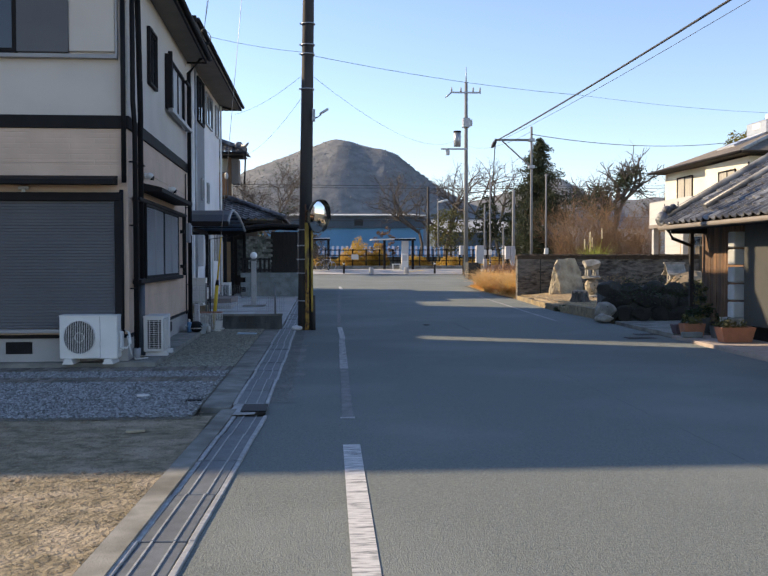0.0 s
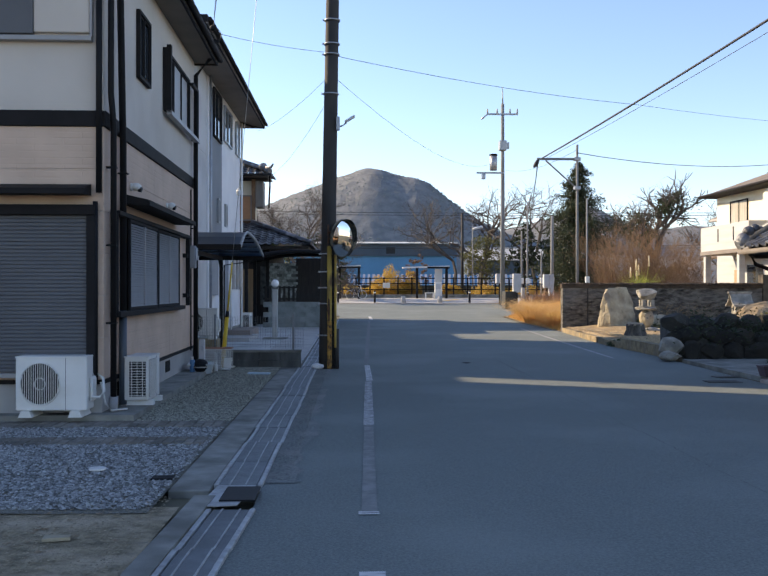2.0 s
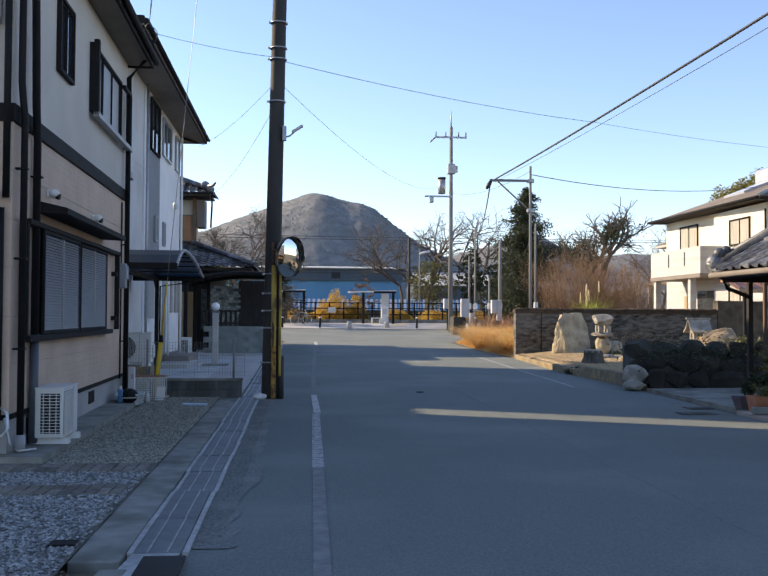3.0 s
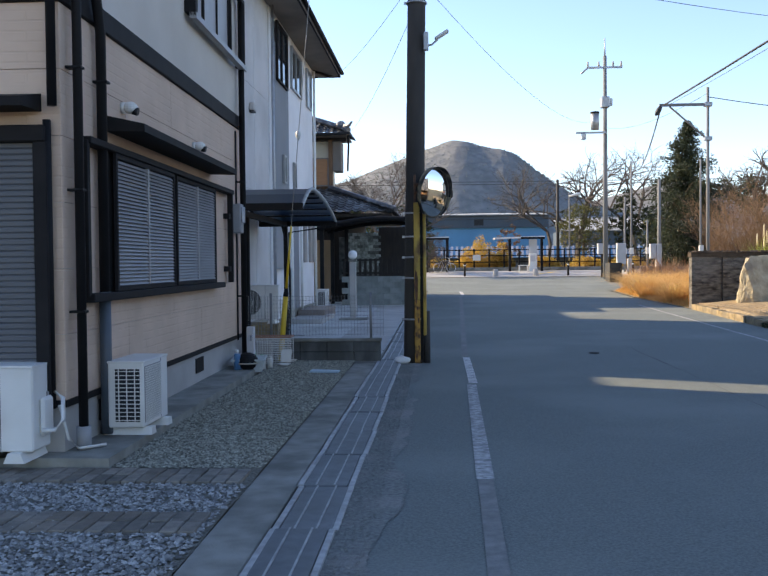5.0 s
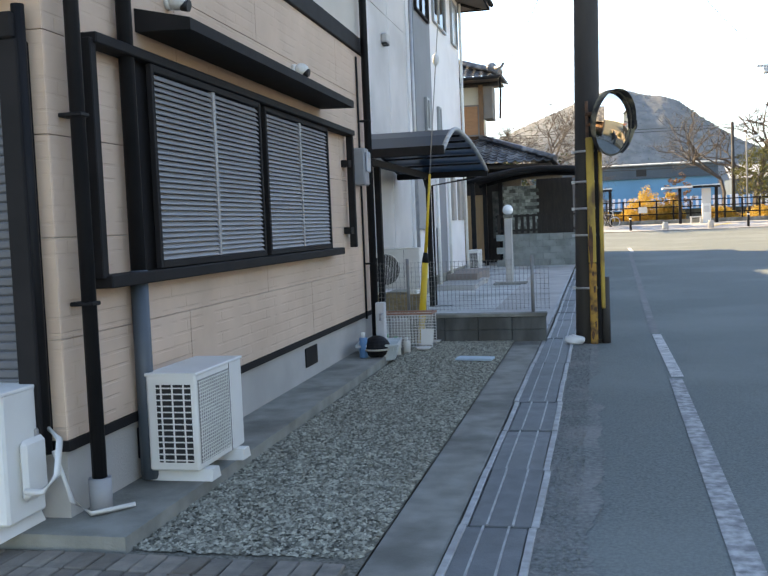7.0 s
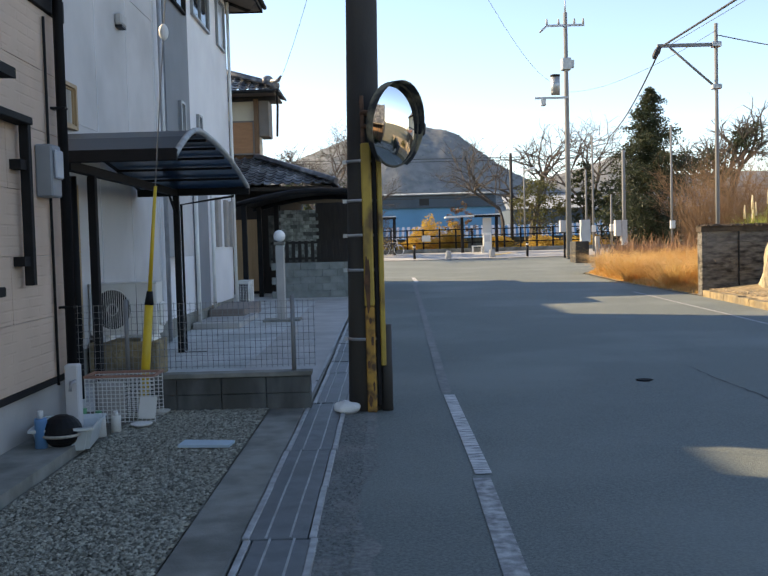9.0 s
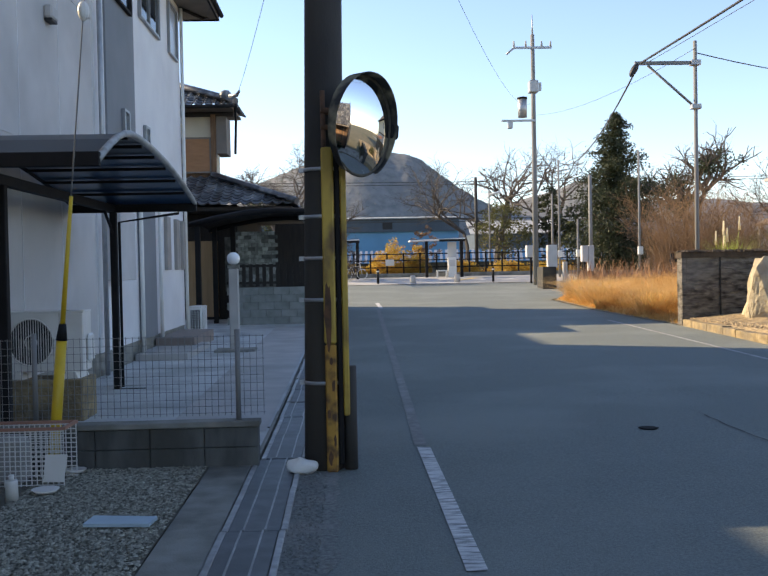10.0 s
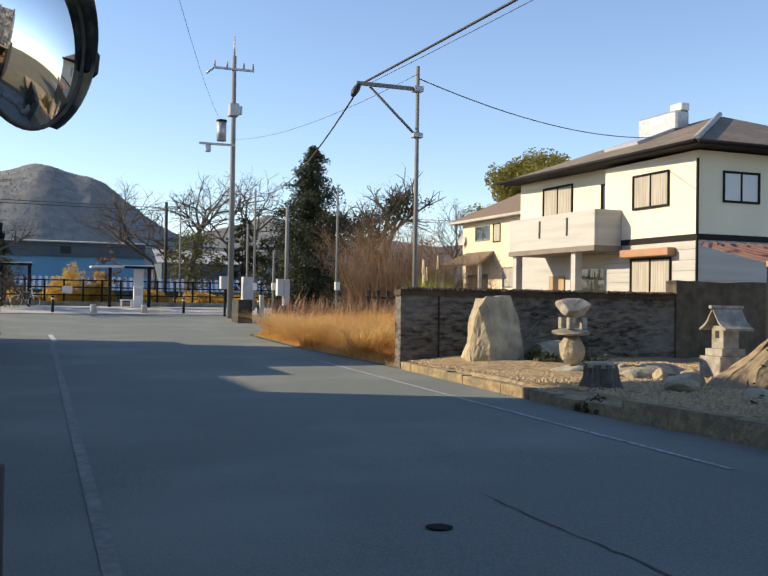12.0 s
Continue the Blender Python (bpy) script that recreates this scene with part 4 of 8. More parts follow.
part("tap", tube(B(), [(-2.5, 19.12, 0.5), (-2.5, 19.02, 0.5), (-2.5, 19.0, 0.44)], 0.014, 8), STEEL, fp, "steel tap")
def open_tub(name, label, at, size, material, turn=0.0):
    """A tapered tub with thin walls, open above."""
    w, d, h = size
    bm = B()
    rings = [[bm.verts.new((sx * w / 2 * k, sy * d / 2 * k, z)) for sx, sy in ((-1, -1), (1, -1), (1, 1), (-1, 1))] for k, z in ((0.82, 0.0), (1.0, h), (1.06, h), (1.06, h - 0.02), (0.95, h - 0.03), (0.78, 0.015))]
    bm.faces.new(rings[0][::-1])
    bm.faces.new(rings[-1])
    for p, q in zip(rings, rings[1:]):
        for i in range(4):
            bm.faces.new((p[i], p[(i + 1) % 4], q[(i + 1) % 4], q[i]))
    bmesh.ops.bevel(bm, geom=[e for e in bm.edges if abs(e.verts[0].co.z - e.verts[1].co.z) > 0.05], offset=0.03, segments=2, affect="EDGES")
    t = thing(name, label, "tub", at)
    bm.transform(pose(*at, 0, 0, turn))
    part("tub", bm, material, t)
    return t


MILKY = mat("milky_plastic", (0.56, 0.60, 0.60), (0.48, 0.52, 0.52), scale=4, rough=0.35)
open_tub("plastic_tub", "milky white plastic tub on the ground", (-2.52, 19.0, 0.05), (0.42, 0.56, 0.17), MILKY, 8)
solid("red_lid", tube(B(), [(-2.52, 18.92, 0.07), (-2.52, 18.92, 0.10)], 0.07, 14), mat("red_plastic", (0.45, 0.05, 0.03), rough=0.4), "small red plastic lid in the tub", "lid")
ct = thing("wire_crate", "white wire mesh crate with a reddish rim", "crate", (-2.42, 20.1, 0.0))
bar_v = mesh_of("wire", box(B(), -0.003, -0.003, 0.02, 0.003, 0.003, 0.40), WHITE_METAL)
bar_h = mesh_of("wire", box(B(), -0.29, -0.003, -0.003, 0.29, 0.003, 0.003), WHITE_METAL)
for yy in (19.98, 20.28):
    for k in range(17):
        piece("wire", bar_v, ct, pose(-2.71 + 0.036 * k, yy, 0))
    for k in range(12):
        piece("wire", bar_h, ct, pose(-2.42, yy, 0.03 + 0.033 * k))
rim = mat("faded_red_rim", (0.40, 0.20, 0.14), rough=0.6)
for p, q in (((-2.72, 19.97, 0.40), (-2.12, 19.99, 0.42)), ((-2.72, 20.27, 0.40), (-2.12, 20.29, 0.42)), ((-2.72, 19.99, 0.40), (-2.70, 20.27, 0.42)), ((-2.14, 19.99, 0.40), (-2.12, 20.27, 0.42))):
    part("rim_bar", box(B(), *p, *q), rim, ct, "faded red rim bar")
part("bag", box(B(), -2.66, 20.05, 0.02, -2.42, 20.2, 0.34, 0.03), PAVING, ct, "crumpled white paper bag")
solid("paper_sheet", slab(B(), (-2.26, 19.93, 0.06), (-2.12, 19.92, 0.06), (-2.10, 19.95, 0.24), (-2.25, 19.96, 0.24), 0.006), WHITE_METAL, "white sheet of plastic leaning on the crate", "sheet")
for x, y, r in ((-2.19, 19.76, 0.09), (-2.17, 20.36, 0.08)):
    solid("plate", tube(B(), [(x, y, 0.03), (x, y, 0.055)], r * 0.7, 16, r), WHITE_METAL, "small white dish on the gravel", "dish")
solid("board", slab(B(), (-1.70, 18.86, 0.055), (-1.33, 18.84, 0.05), (-1.31, 18.98, 0.055), (-1.68, 19.02, 0.06), 0.02), mat("pale_blue_board", (0.42, 0.55, 0.62), rough=0.6), "pale blue board lying on the gravel", "board")
bm = B()
bmesh.ops.create_icosphere(bm, subdivisions=3, radius=1, matrix=Matrix.Translation((-0.54, 20.25, 0.05)) @ Matrix.Diagonal((0.11, 0.08, 0.06, 1)))
for v in bm.verts:
    v.co += noise.noise_vector(v.co * 14) * 0.02
solid("plastic_bag", bm, WHITE_METAL, "crumpled white plastic bag by the pole", "bag")
solid("litter_lid", tube(B(), [(-1.95, 10.33, 0.03), (-1.95, 10.33, 0.045)], 0.07, 14), WHITE_METAL, "white plastic lid on the gravel", "lid")
solid("drain_cover", box(B(), -1.44, 9.93, 0.02, -1.27, 10.06, 0.035, 0.004), BLACK, "small dark iron cover in the gravel", "cover")
for k, (x, y) in enumerate(((-1.7, 8.2), (-2.6, 5.4), (-3.4, 6.2))):
    b2 = slab(B(), (x, y, 0.03), (x + 0.16, y + 0.02, 0.035), (x + 0.14, y + 0.10, 0.03), (x - 0.01, y + 0.09, 0.03), 0.02)
    solid("flat_stone", b2, ROCK, "flat pale stone chip on the dirt", "stone")


# ---------- second house ----------
H2 = thing("house", "two-storey white and grey siding house with a brown soffit", "house", (-5.2, 27.9, 0))
X2, Y2, Y2B = -3.6, 22.2, 33.3
part("foundation", box(B(), -5.4, Y2, 0.0, X2 - 0.01, Y2B, 0.36), CONCRETE, H2, "grey concrete foundation")
part("wall", box(B(), -5.4, Y2, 0.36, X2, 26.55, 6.95), GREY_WALL, H2, "light grey siding wall")
part("white_wall", box(B(), -5.4, 26.55, 0.36, X2 + 0.02, Y2B, 6.95), WHITE_WALL, H2, "white siding wall")
part("slate_panel", box(B(), X2 - 0.05, 27.1, 2.9, X2 + 0.05, 28.9, 6.3), SLATE_WALL, H2, "slate-grey vertical wall panel")
part("slate_panel", box(B(), X2 - 0.05, 29.0, 0.36, X2 + 0.05, 30.3, 2.75), SLATE_WALL, H2, "slate-grey panel of the entrance side")
for y in (22.3, 23.6, 25.0, 26.5):
    part("panel_joint", box(B(), X2, y, 0.36, X2 + 0.006, y + 0.012, 6.95), WHITE_WALL, H2)
for z in (2.9, 4.9):
    part("panel_joint", box(B(), X2, Y2, z, X2 + 0.008, 26.5, z + 0.015), GREY_WALL, H2)
r2 = B()
e0, e1, f0, f1, z2, t2 = -5.9, -2.86, 21.9, 34.3, 7.12, 7.6
vv = [r2.verts.new(c) for c in ((e0, f0, z2), (e1, f0, z2), (e1, f1, z2), (e0, f1, z2), (-4.4, 23.5, t2), (-4.4, 32.7, t2))]
for f in ((0, 1, 4), (1, 2, 5, 4), (2, 3, 5), (3, 0, 4, 5)):
    r2.faces.new([vv[i] for i in f])
part("roof", r2, SHINGLE, H2, "dark hipped roof")
so = B()
slab(so, (e0, f0, z2 - 0.14), (e1, f0, z2 - 0.14), (e1, f1, z2 - 0.14), (e0, f1, z2 - 0.14), 0.03)
part("soffit", so, SOFFIT, H2, "brown soffit under the wide eave")
part("fascia", box(B(), e1 - 0.04, f0, z2 - 0.2, e1, f1, z2 + 0.02), DARK, H2, "dark fascia")
part("fascia", box(B(), e0, f1 - 0.04, z2 - 0.2, e1 - 0.041, f1, z2 + 0.02), DARK, H2, "dark fascia")
part("fascia", box(B(), e0, f0, z2 - 0.2, e1 - 0.041, f0 + 0.04, z2 + 0.02), DARK, H2, "dark fascia")
gutter(H2, (e1 + 0.05, f0, z2 - 0.08), (e1 + 0.05, f1, z2 - 0.08))
SASH = mat("silver_sash", (0.30, 0.31, 0.32), (0.25, 0.26, 0.27), rough=0.4, metal=0.5)
window(H2, "y", X2 + 0.02, 29.4, 31.05, 5.72, 6.75, bars=1, frame_mat=SASH)
window(H2, "y", X2 + 0.02, 32.0, 32.9, 5.72, 6.75, bars=0, frame_mat=SASH, pane_mat=PANE_SKY)
window(H2, "y", X2 + 0.05, 27.2, 28.6, 5.5, 6.8, bars=1, frame_mat=DARK)
for y in (27.95, 29.6):
    window(H2, "y", X2 + 0.05 if y < 29 else X2 + 0.02, y, y + 0.35, 3.3, 3.95, bars=0, frame_mat=SASH, pane_mat=PANE_SKY)
window(H2, "y", X2, 22.25, 22.7, 2.8, 3.3, bars=0, frame_mat=WOOD_DOOR, pane_mat=CURTAIN)
window(H2, "y", X2, 22.22, 22.6, 0.5, 2.2, bars=0, frame_mat=WOOD_DOOR, pane_mat=CURTAIN)
for k, (y, a) in enumerate(((31.2, 0.35), (32.2, 0.3), (32.9, 0.28))):
    part("window_shutter", box(B(), X2 + 0.021, y, 1.5, X2 + 0.09, y + a, 2.5, 0.01), mat("taupe_shutter", (0.34, 0.31, 0.28), rough=0.6), H2, "narrow taupe window shutter")
part("bay", box(B(), X2 + 0.02, 26.9, 1.35, X2 + 0.25, 27.8, 2.35, 0.01), GREY_WALL, H2, "small projecting window bay")
for y, top in ((26.62, 6.95), (28.95, 2.9), (30.5, 2.9), (33.2, 6.9)):
    part("downpipe", tube(B(), [(X2 + 0.09, y, 0.05), (X2 + 0.09, y, top)], 0.035, 8), WHITE_METAL if y > 27 else STEEL, H2, "pale rainwater pipe")
part("eave_pipe", tube(B(), [(X2 + 0.09, 33.2, 6.9), (-3.2, 34.0, 6.92), (-2.9, 34.3, 7.02)], 0.035, 8), DARK, H2, "dark pipe from the gutter")
part("step", box(B(), X2 + 0.02, 28.6, 0.0, -2.75, 31.0, 0.16, 0.01), PAVING, H2, "low entrance step")
part("step", box(B(), X2 + 0.02, 30.2, 0.0, -2.9, 32.6, 0.3, 0.01), mat("reddish_step", (0.27, 0.22, 0.19), rough=0.85), H2, "reddish entrance step")
ve = thing("vent_hood", "small grey vent hood on the siding", "vent", (X2, 24.6, 4.4))
part("cowl", box(B(), X2 + 0.001, 24.5, 4.4, X2 + 0.1, 24.75, 4.55, 0.02), GREY_WALL, ve)
part("slot", box(B(), X2 + 0.002, 24.52, 4.37, X2 + 0.09, 24.73, 4.4), GRILLE_DARK, ve)
solid("plinth", box(B(), -3.58, 22.85, 0.0, -2.8, 23.35, 0.42, 0.01), STONE_KERB, "pale concrete plinth for an outdoor unit", "plinth")

# ---------- barrel canopy ----------
CN = thing("canopy", "dark arched canopy with smoky blue plastic sheets", "canopy", (-2.8, 23.2, 0))
ya, yb, za, hi = 20.72, 25.25, 2.30, 0.37


def arch(t, lift=0.0):
    z = 2.31 + 0.36 * math.sin(t / 0.28 * math.pi / 2) if t < 0.28 else za + hi * math.cos((t - 0.28) / 0.72 * math.pi / 2) ** 0.9 if t < 0.999 else za
    return ya + (yb - ya) * t, z + lift


for k in range(8):
    bm = B()
    a, b = arch(k / 8), arch((k + 1) / 8)
    slab(bm, (-3.55, a[0] + 0.01, a[1]), (-2.06, a[0] + 0.01, a[1]), (-2.06, b[0] - 0.01, b[1]), (-3.55, b[0] - 0.01, b[1]), 0.006)
    part("sheet", bm, CANOPY_IN if k > 3 else CANOPY_MAT, CN, "smoky plastic roofing sheet")
for x in (-3.55, -2.05):
    part("rib", tube(B(), [(x, *arch(k / 20, 0.0)) for k in range(21)], 0.03, 8), RIB if x > -3 else DARK, CN, "pale bent end rib" if x > -3 else "")
for k in range(1, 8):
    a = arch(k / 8, -0.02)
    part("purlin", box(B(), -3.53, a[0] - 0.02, a[1] - 0.03, -2.08, a[0] + 0.02, a[1] - 0.002), DARK, CN)
for y, zb in ((ya, 2.36), (yb, za)):
    part("beam", box(B(), -3.58, y - 0.03, zb - 0.1, -2.03, y + 0.03, zb + 0.01, 0.006), DARK, CN, "dark horizontal beam")
part("beam", box(B(), -3.09, ya + 0.05, za - 0.1, -3.01, yb - 0.05, za - 0.01, 0.006), DARK, CN)
for y in (21.5, yb):
    part("post", box(B(), -3.09, y - 0.04, 0.0, -3.01, y + 0.04, za - 0.1, 0.008), DARK, CN, "dark square post")
part("brace", tube(B(), [(-3.05, yb - 0.05, 1.95), (-3.05, yb - 0.45, 2.22)], 0.02, 6), DARK, CN)
part("post", tube(B(), [(-3.22, 21.45, 0.0), (-3.22, 21.45, 2.2)], 0.035, 8), BLACK, CN, "round black pipe beside the post")
part("pipe_frame", tube(B(), [(-2.98, yb, 0.05), (-2.98, yb, 2.08), (-2.25, yb, 2.18), (-2.25, yb, 2.26)], 0.018, 6), DARK, CN, "thin black pipe frame")
part("foot", box(B(), -3.1, yb - 0.03, 0.0, -2.7, yb + 0.03, 0.03), DARK, CN)

# ---------- mesh fence on a low wall ----------
lw = thing("low_wall", "low dark stained concrete block wall", "wall", (-1.7, 20.58, 0), kind="structure")
BL = mesh_of("block", box(B(), -0.197, -0.06, 0.0, 0.197, 0.06, 0.146, 0.005), OLD_CONCRETE)
for j in range(2):
    for k in range(4):
        piece("block", BL, lw, pose(-2.27 + 0.40 * k, 20.58, 0.003 + 0.15 * j))
part("coping", box(B(), -2.75, 20.5, 0.302, -0.86, 20.66, 0.345, 0.006), CONCRETE, lw, "pale mortar coping")
part("end_block", box(B(), -2.75, 20.52, 0.0, -2.475, 20.64, 0.30, 0.005), OLD_CONCRETE, lw)
FN = thing("mesh_fence", "thin grey welded wire mesh fence", "fence", (-2.1, 20.58, 0.345))
FINE = mat("grey_wire", (0.28, 0.28, 0.275), (0.19, 0.19, 0.19), rough=0.6, metal=0.3)
for x in (-2.51, -1.02):
    part("post", tube(B(), [(x, 20.58, 0.345 if x > -2.7 else 0.0), (x, 20.58, 1.02)], 0.02, 8), FINE, FN, "round grey post")
me_v = mesh_of("upright_wire", tube(B(), [(0, 0, 0), (0, 0, 0.6)], 0.0024, 4, caps=False), FINE)
for k in range(52):
    piece("upright_wire", me_v, FN, pose(-3.28 + 0.048 * k, 20.58, 0.38))
me_h = mesh_of("cross_wire", tube(B(), [(-3.3, 0, 0), (-0.82, 0, 0)], 0.0022, 4, caps=False), FINE)
for z in (0.40, 0.45, 0.50, 0.56, 0.62, 0.68, 0.74, 0.80, 0.86, 0.91, 0.97):
    piece("cross_wire", me_h, FN, pose(0, 20.58, z))

# ---------- roadside pole with traffic mirror ----------
P1 = thing("utility_pole", "dark weathered concrete utility pole with yellow guards", "utility pole", (-0.37, 20.45, 0))


def pole_x(z):
    return -0.385 + 0.0165 * z


part("shaft", tube(B(), [(pole_x(z), 20.45, z) for z in (-0.3, 2, 4, 6, 8, 11)], 0.148, 24, 0.112), POLE, P1)
for z in (0.62, 1.22, 1.52, 1.82, 2.16, 5.2, 5.95, 6.15, 6.6):
    bm = tube(B(), [(pole_x(z), 20.45, z), (pole_x(z), 20.45, z + 0.025)], 0.152, 24)
    box(bm, pole_x(z) - 0.18, 20.41, z - 0.004, pole_x(z) - 0.14, 20.44, z + 0.028)
    part("steel_band", bm, STEEL, P1, "narrow steel band with a bolt")
part("guard", box(B(), -0.365, 20.25, 0.92, -0.278, 20.30, 2.32, 0.012), YELLOW, P1, "weathered yellow guard plate")
part("lower_guard", box(B(), -0.362, 20.25, 0.0, -0.28, 20.30, 0.915, 0.012), mat("rust_eaten_yellow", (0.50, 0.26, 0.04), (0.40, 0.20, 0.035), scale=6, rough=0.7, c3=(0.07, 0.035, 0.02), scale3=9, mix3=0.95), P1, "rust-eaten yellow guard plate")
part("guard", box(B(), -0.235, 20.28, 0.4, -0.19, 20.40, 2.3, 0.01), YELLOW, P1, "faded yellow guard plate")
part("guard_edge", box(B(), -0.272, 20.29, 0.05, -0.238, 20.31, 2.35, 0.005), DARK, P1, "dark strip between the guards")
ru = random.Random(33)
for xc, zc, hw, hh in ((-0.335, 1.12, 0.028, 0.26), (-0.305, 0.62, 0.018, 0.05), (-0.34, 0.42, 0.015, 0.04), (-0.318, 0.80, 0.014, 0.03), (-0.30, 0.22, 0.012, 0.05), (-0.335, 0.1, 0.02, 0.06)):
    out = [(xc + hw * math.cos(k * 0.4488) * ru.uniform(0.55, 1.1), zc + hh * math.sin(k * 0.4488) * ru.uniform(0.7, 1.1)) for k in range(14)]
    part("rust_patch", prism(B(), out, "y", 20.2465, 20.2495), RUST, P1, "dark patch of rust")
part("conduit", tube(B(), [(-0.19, 20.38, 0.0), (-0.19, 20.38, 0.75)], 0.05, 12), POLE, P1, "stout dark cable conduit")
part("mirror_pipe", tube(B(), [(-0.33, 20.285, 0.05), (-0.345, 20.275, 2.72)], 0.018, 8), RUST, P1, "rusty mirror pipe")
MR = thing("traffic_mirror", "round convex road mirror with a weathered hood", "traffic mirror", (-0.03, 20.18, 2.14))
N = Vector((0.80, -0.59, -0.10)).normalized()
MC = Vector((-0.065, 20.17, 2.45))
MT = Matrix.Translation(MC) @ N.to_track_quat("Z", "Y").to_matrix().to_4x4()


def dish(bm, rad, bulge, rings=10, seg=40, z0=0.0):
    rows = [[bm.verts.new((0, 0, z0 + bulge))]]
    for i in range(1, rings + 1):
        q = rad * i / rings
        rows.append([bm.verts.new((q * math.cos(2 * math.pi * k / seg), q * math.sin(2 * math.pi * k / seg), z0 + bulge * (1 - (i / rings) ** 2))) for k in range(seg)])
    for k in range(seg):
        bm.faces.new((rows[0][0], rows[1][k], rows[1][(k + 1) % seg]))
    for a, b in zip(rows[1:], rows[2:]):
        for k in range(seg):
            bm.faces.new((a[k], b[k], b[(k + 1) % seg], a[(k + 1) % seg]))
    for f in bm.faces:
        f.smooth = True
    bmesh.ops.recalc_face_normals(bm, faces=bm.faces)
    return bm


MIRROR = mat("mirror_steel", (0.86, 0.85, 0.83), (0.84, 0.83, 0.81), scale=2, rough=0.03, metal=1.0)
bm = dish(B(), 0.34, 0.055)
bm.transform(MT)
part("mirror_glass", bm, MIRROR, MR, "convex mirror face")
bm = B()
ring = [(0.345 * math.cos(2 * math.pi * k / 48), 0.345 * math.sin(2 * math.pi * k / 48), -0.005) for k in range(49)]
tube(bm, ring, 0.012, 8, caps=False)
bm.transform(MT)
part("rim", bm, mat("orange_faded_rim", (0.05, 0.045, 0.035), (0.10, 0.085, 0.06), scale=20, rough=0.8), MR, "faded rim")
bm = dish(B(), 0.335, -0.09, z0=-0.02)
bm.transform(MT)
part("back_shell", bm, BLACK, MR, "dark back shell")
# hood: a band round the upper two thirds that reaches out in front
bm = B()
up = MT.to_3x3().inverted() @ Vector((0, 0, 1))
a0 = math.atan2(up.y, up.x)
rows = []
for k in range(41):
    a = a0 + radians(-150 + 300 * k / 40)
    reach = 0.02 + 0.055 * max(0.0, math.cos((a - a0) * 0.6)) ** 1.5
    rows.append([bm.verts.new((q * math.cos(a), q * math.sin(a), z)) for q, z in ((0.36, -0.03), (0.372, reach), (0.364, reach), (0.352, -0.03))])
for a, b in zip(rows, rows[1:]):
    for i in range(4):
        bm.faces.new((a[i], b[i], b[(i + 1) % 4], a[(i + 1) % 4]))
bmesh.ops.recalc_face_normals(bm, faces=bm.faces)
bm.transform(MT)
part("hood", bm, mat("lichened_hood", (0.014, 0.014, 0.014), (0.03, 0.028, 0.024), scale=9, rough=0.8, c3=(0.34, 0.29, 0.18), scale3=5, mix3=0.7), MR, "dark lichen-spotted sun hood")
side = MT.to_3x3().inverted() @ Vector((1, 0.4, -0.05))
a1 = math.atan2(side.y, side.x)
bm = box(B(), 0.345, -0.06, -0.05, 0.43, 0.06, 0.035, 0.02)
bm.transform(MT @ Matrix.Rotation(a1, 4, "Z"))
part("hood_lug", bm, BLACK, MR, "dark lug at the hood's edge")
part("bracket", tube(B(), [(-0.36, 20.27, 2.58), (-0.20, 20.30, 2.56), (-0.02, 20.26, 2.52)], 0.025, 8), RUST, MR, "rusty bracket arm")
part("bracket", tube(B(), [(-0.36, 20.27, 2.46), (-0.20, 20.30, 2.46), (-0.02, 20.26, 2.49)], 0.02, 8), RUST, MR)
SL = thing("street_lamp", "small street lamp on an arm of the pole", "street lamp", (pole_x(4.6), 20.45, 4.6))
part("arm", tube(B(), [(pole_x(4.6), 20.45, 4.55), (-0.08, 20.38, 4.60), (0.0, 20.36, 4.66)], 0.014, 6), STEEL, SL)
bm = box(B(), -0.11, -0.06, -0.02, 0.11, 0.06, 0.02, 0.008)
bm.transform(pose(0.06, 20.33, 4.72, 0, -32, 0))
part("head", bm, WHITE_METAL, SL)
part("box", box(B(), -0.20, 20.28, 4.50, -0.13, 20.36, 4.76, 0.01), STEEL, SL)
# guy wire with its yellow guard
GW = thing("guy_wire", "guy wire in a yellow plastic guard", "guy wire", (-2.35, 20.42, 0))
g0, gv = Vector((-2.35, 20.42, 0)), Vector((0.092, 0.0, 1)).normalized()
part("guard", tube(B(), [g0, g0 + gv * 0.98], 0.042, 12, 0.038), YELLOW_CLEAN, GW, "yellow plastic guard tube")
part("cap", tube(B(), [g0 + gv * 0.98, g0 + gv * 1.10], 0.042, 12, 0.026), BLACK, GW, "black rubber cap")
part("upper_guard", tube(B(), [g0 + gv * 1.10, g0 + gv * 2.02], 0.019, 8, 0.014), YELLOW_CLEAN, GW, "thin upper guard")
part("wire", tube(B(), [g0 + gv * 2.0, g0 + gv * 9.5], 0.006, 5), STEEL, GW)
bm = B()
bmesh.ops.create_uvsphere(bm, u_segments=10, v_segments=8, radius=0.06, matrix=Matrix.Translation(g0 + gv * 3.35) @ Matrix.Diagonal((0.7, 0.7, 1.2, 1)))
part("insulator", bm, WHITE_METAL, GW, "white egg insulator")


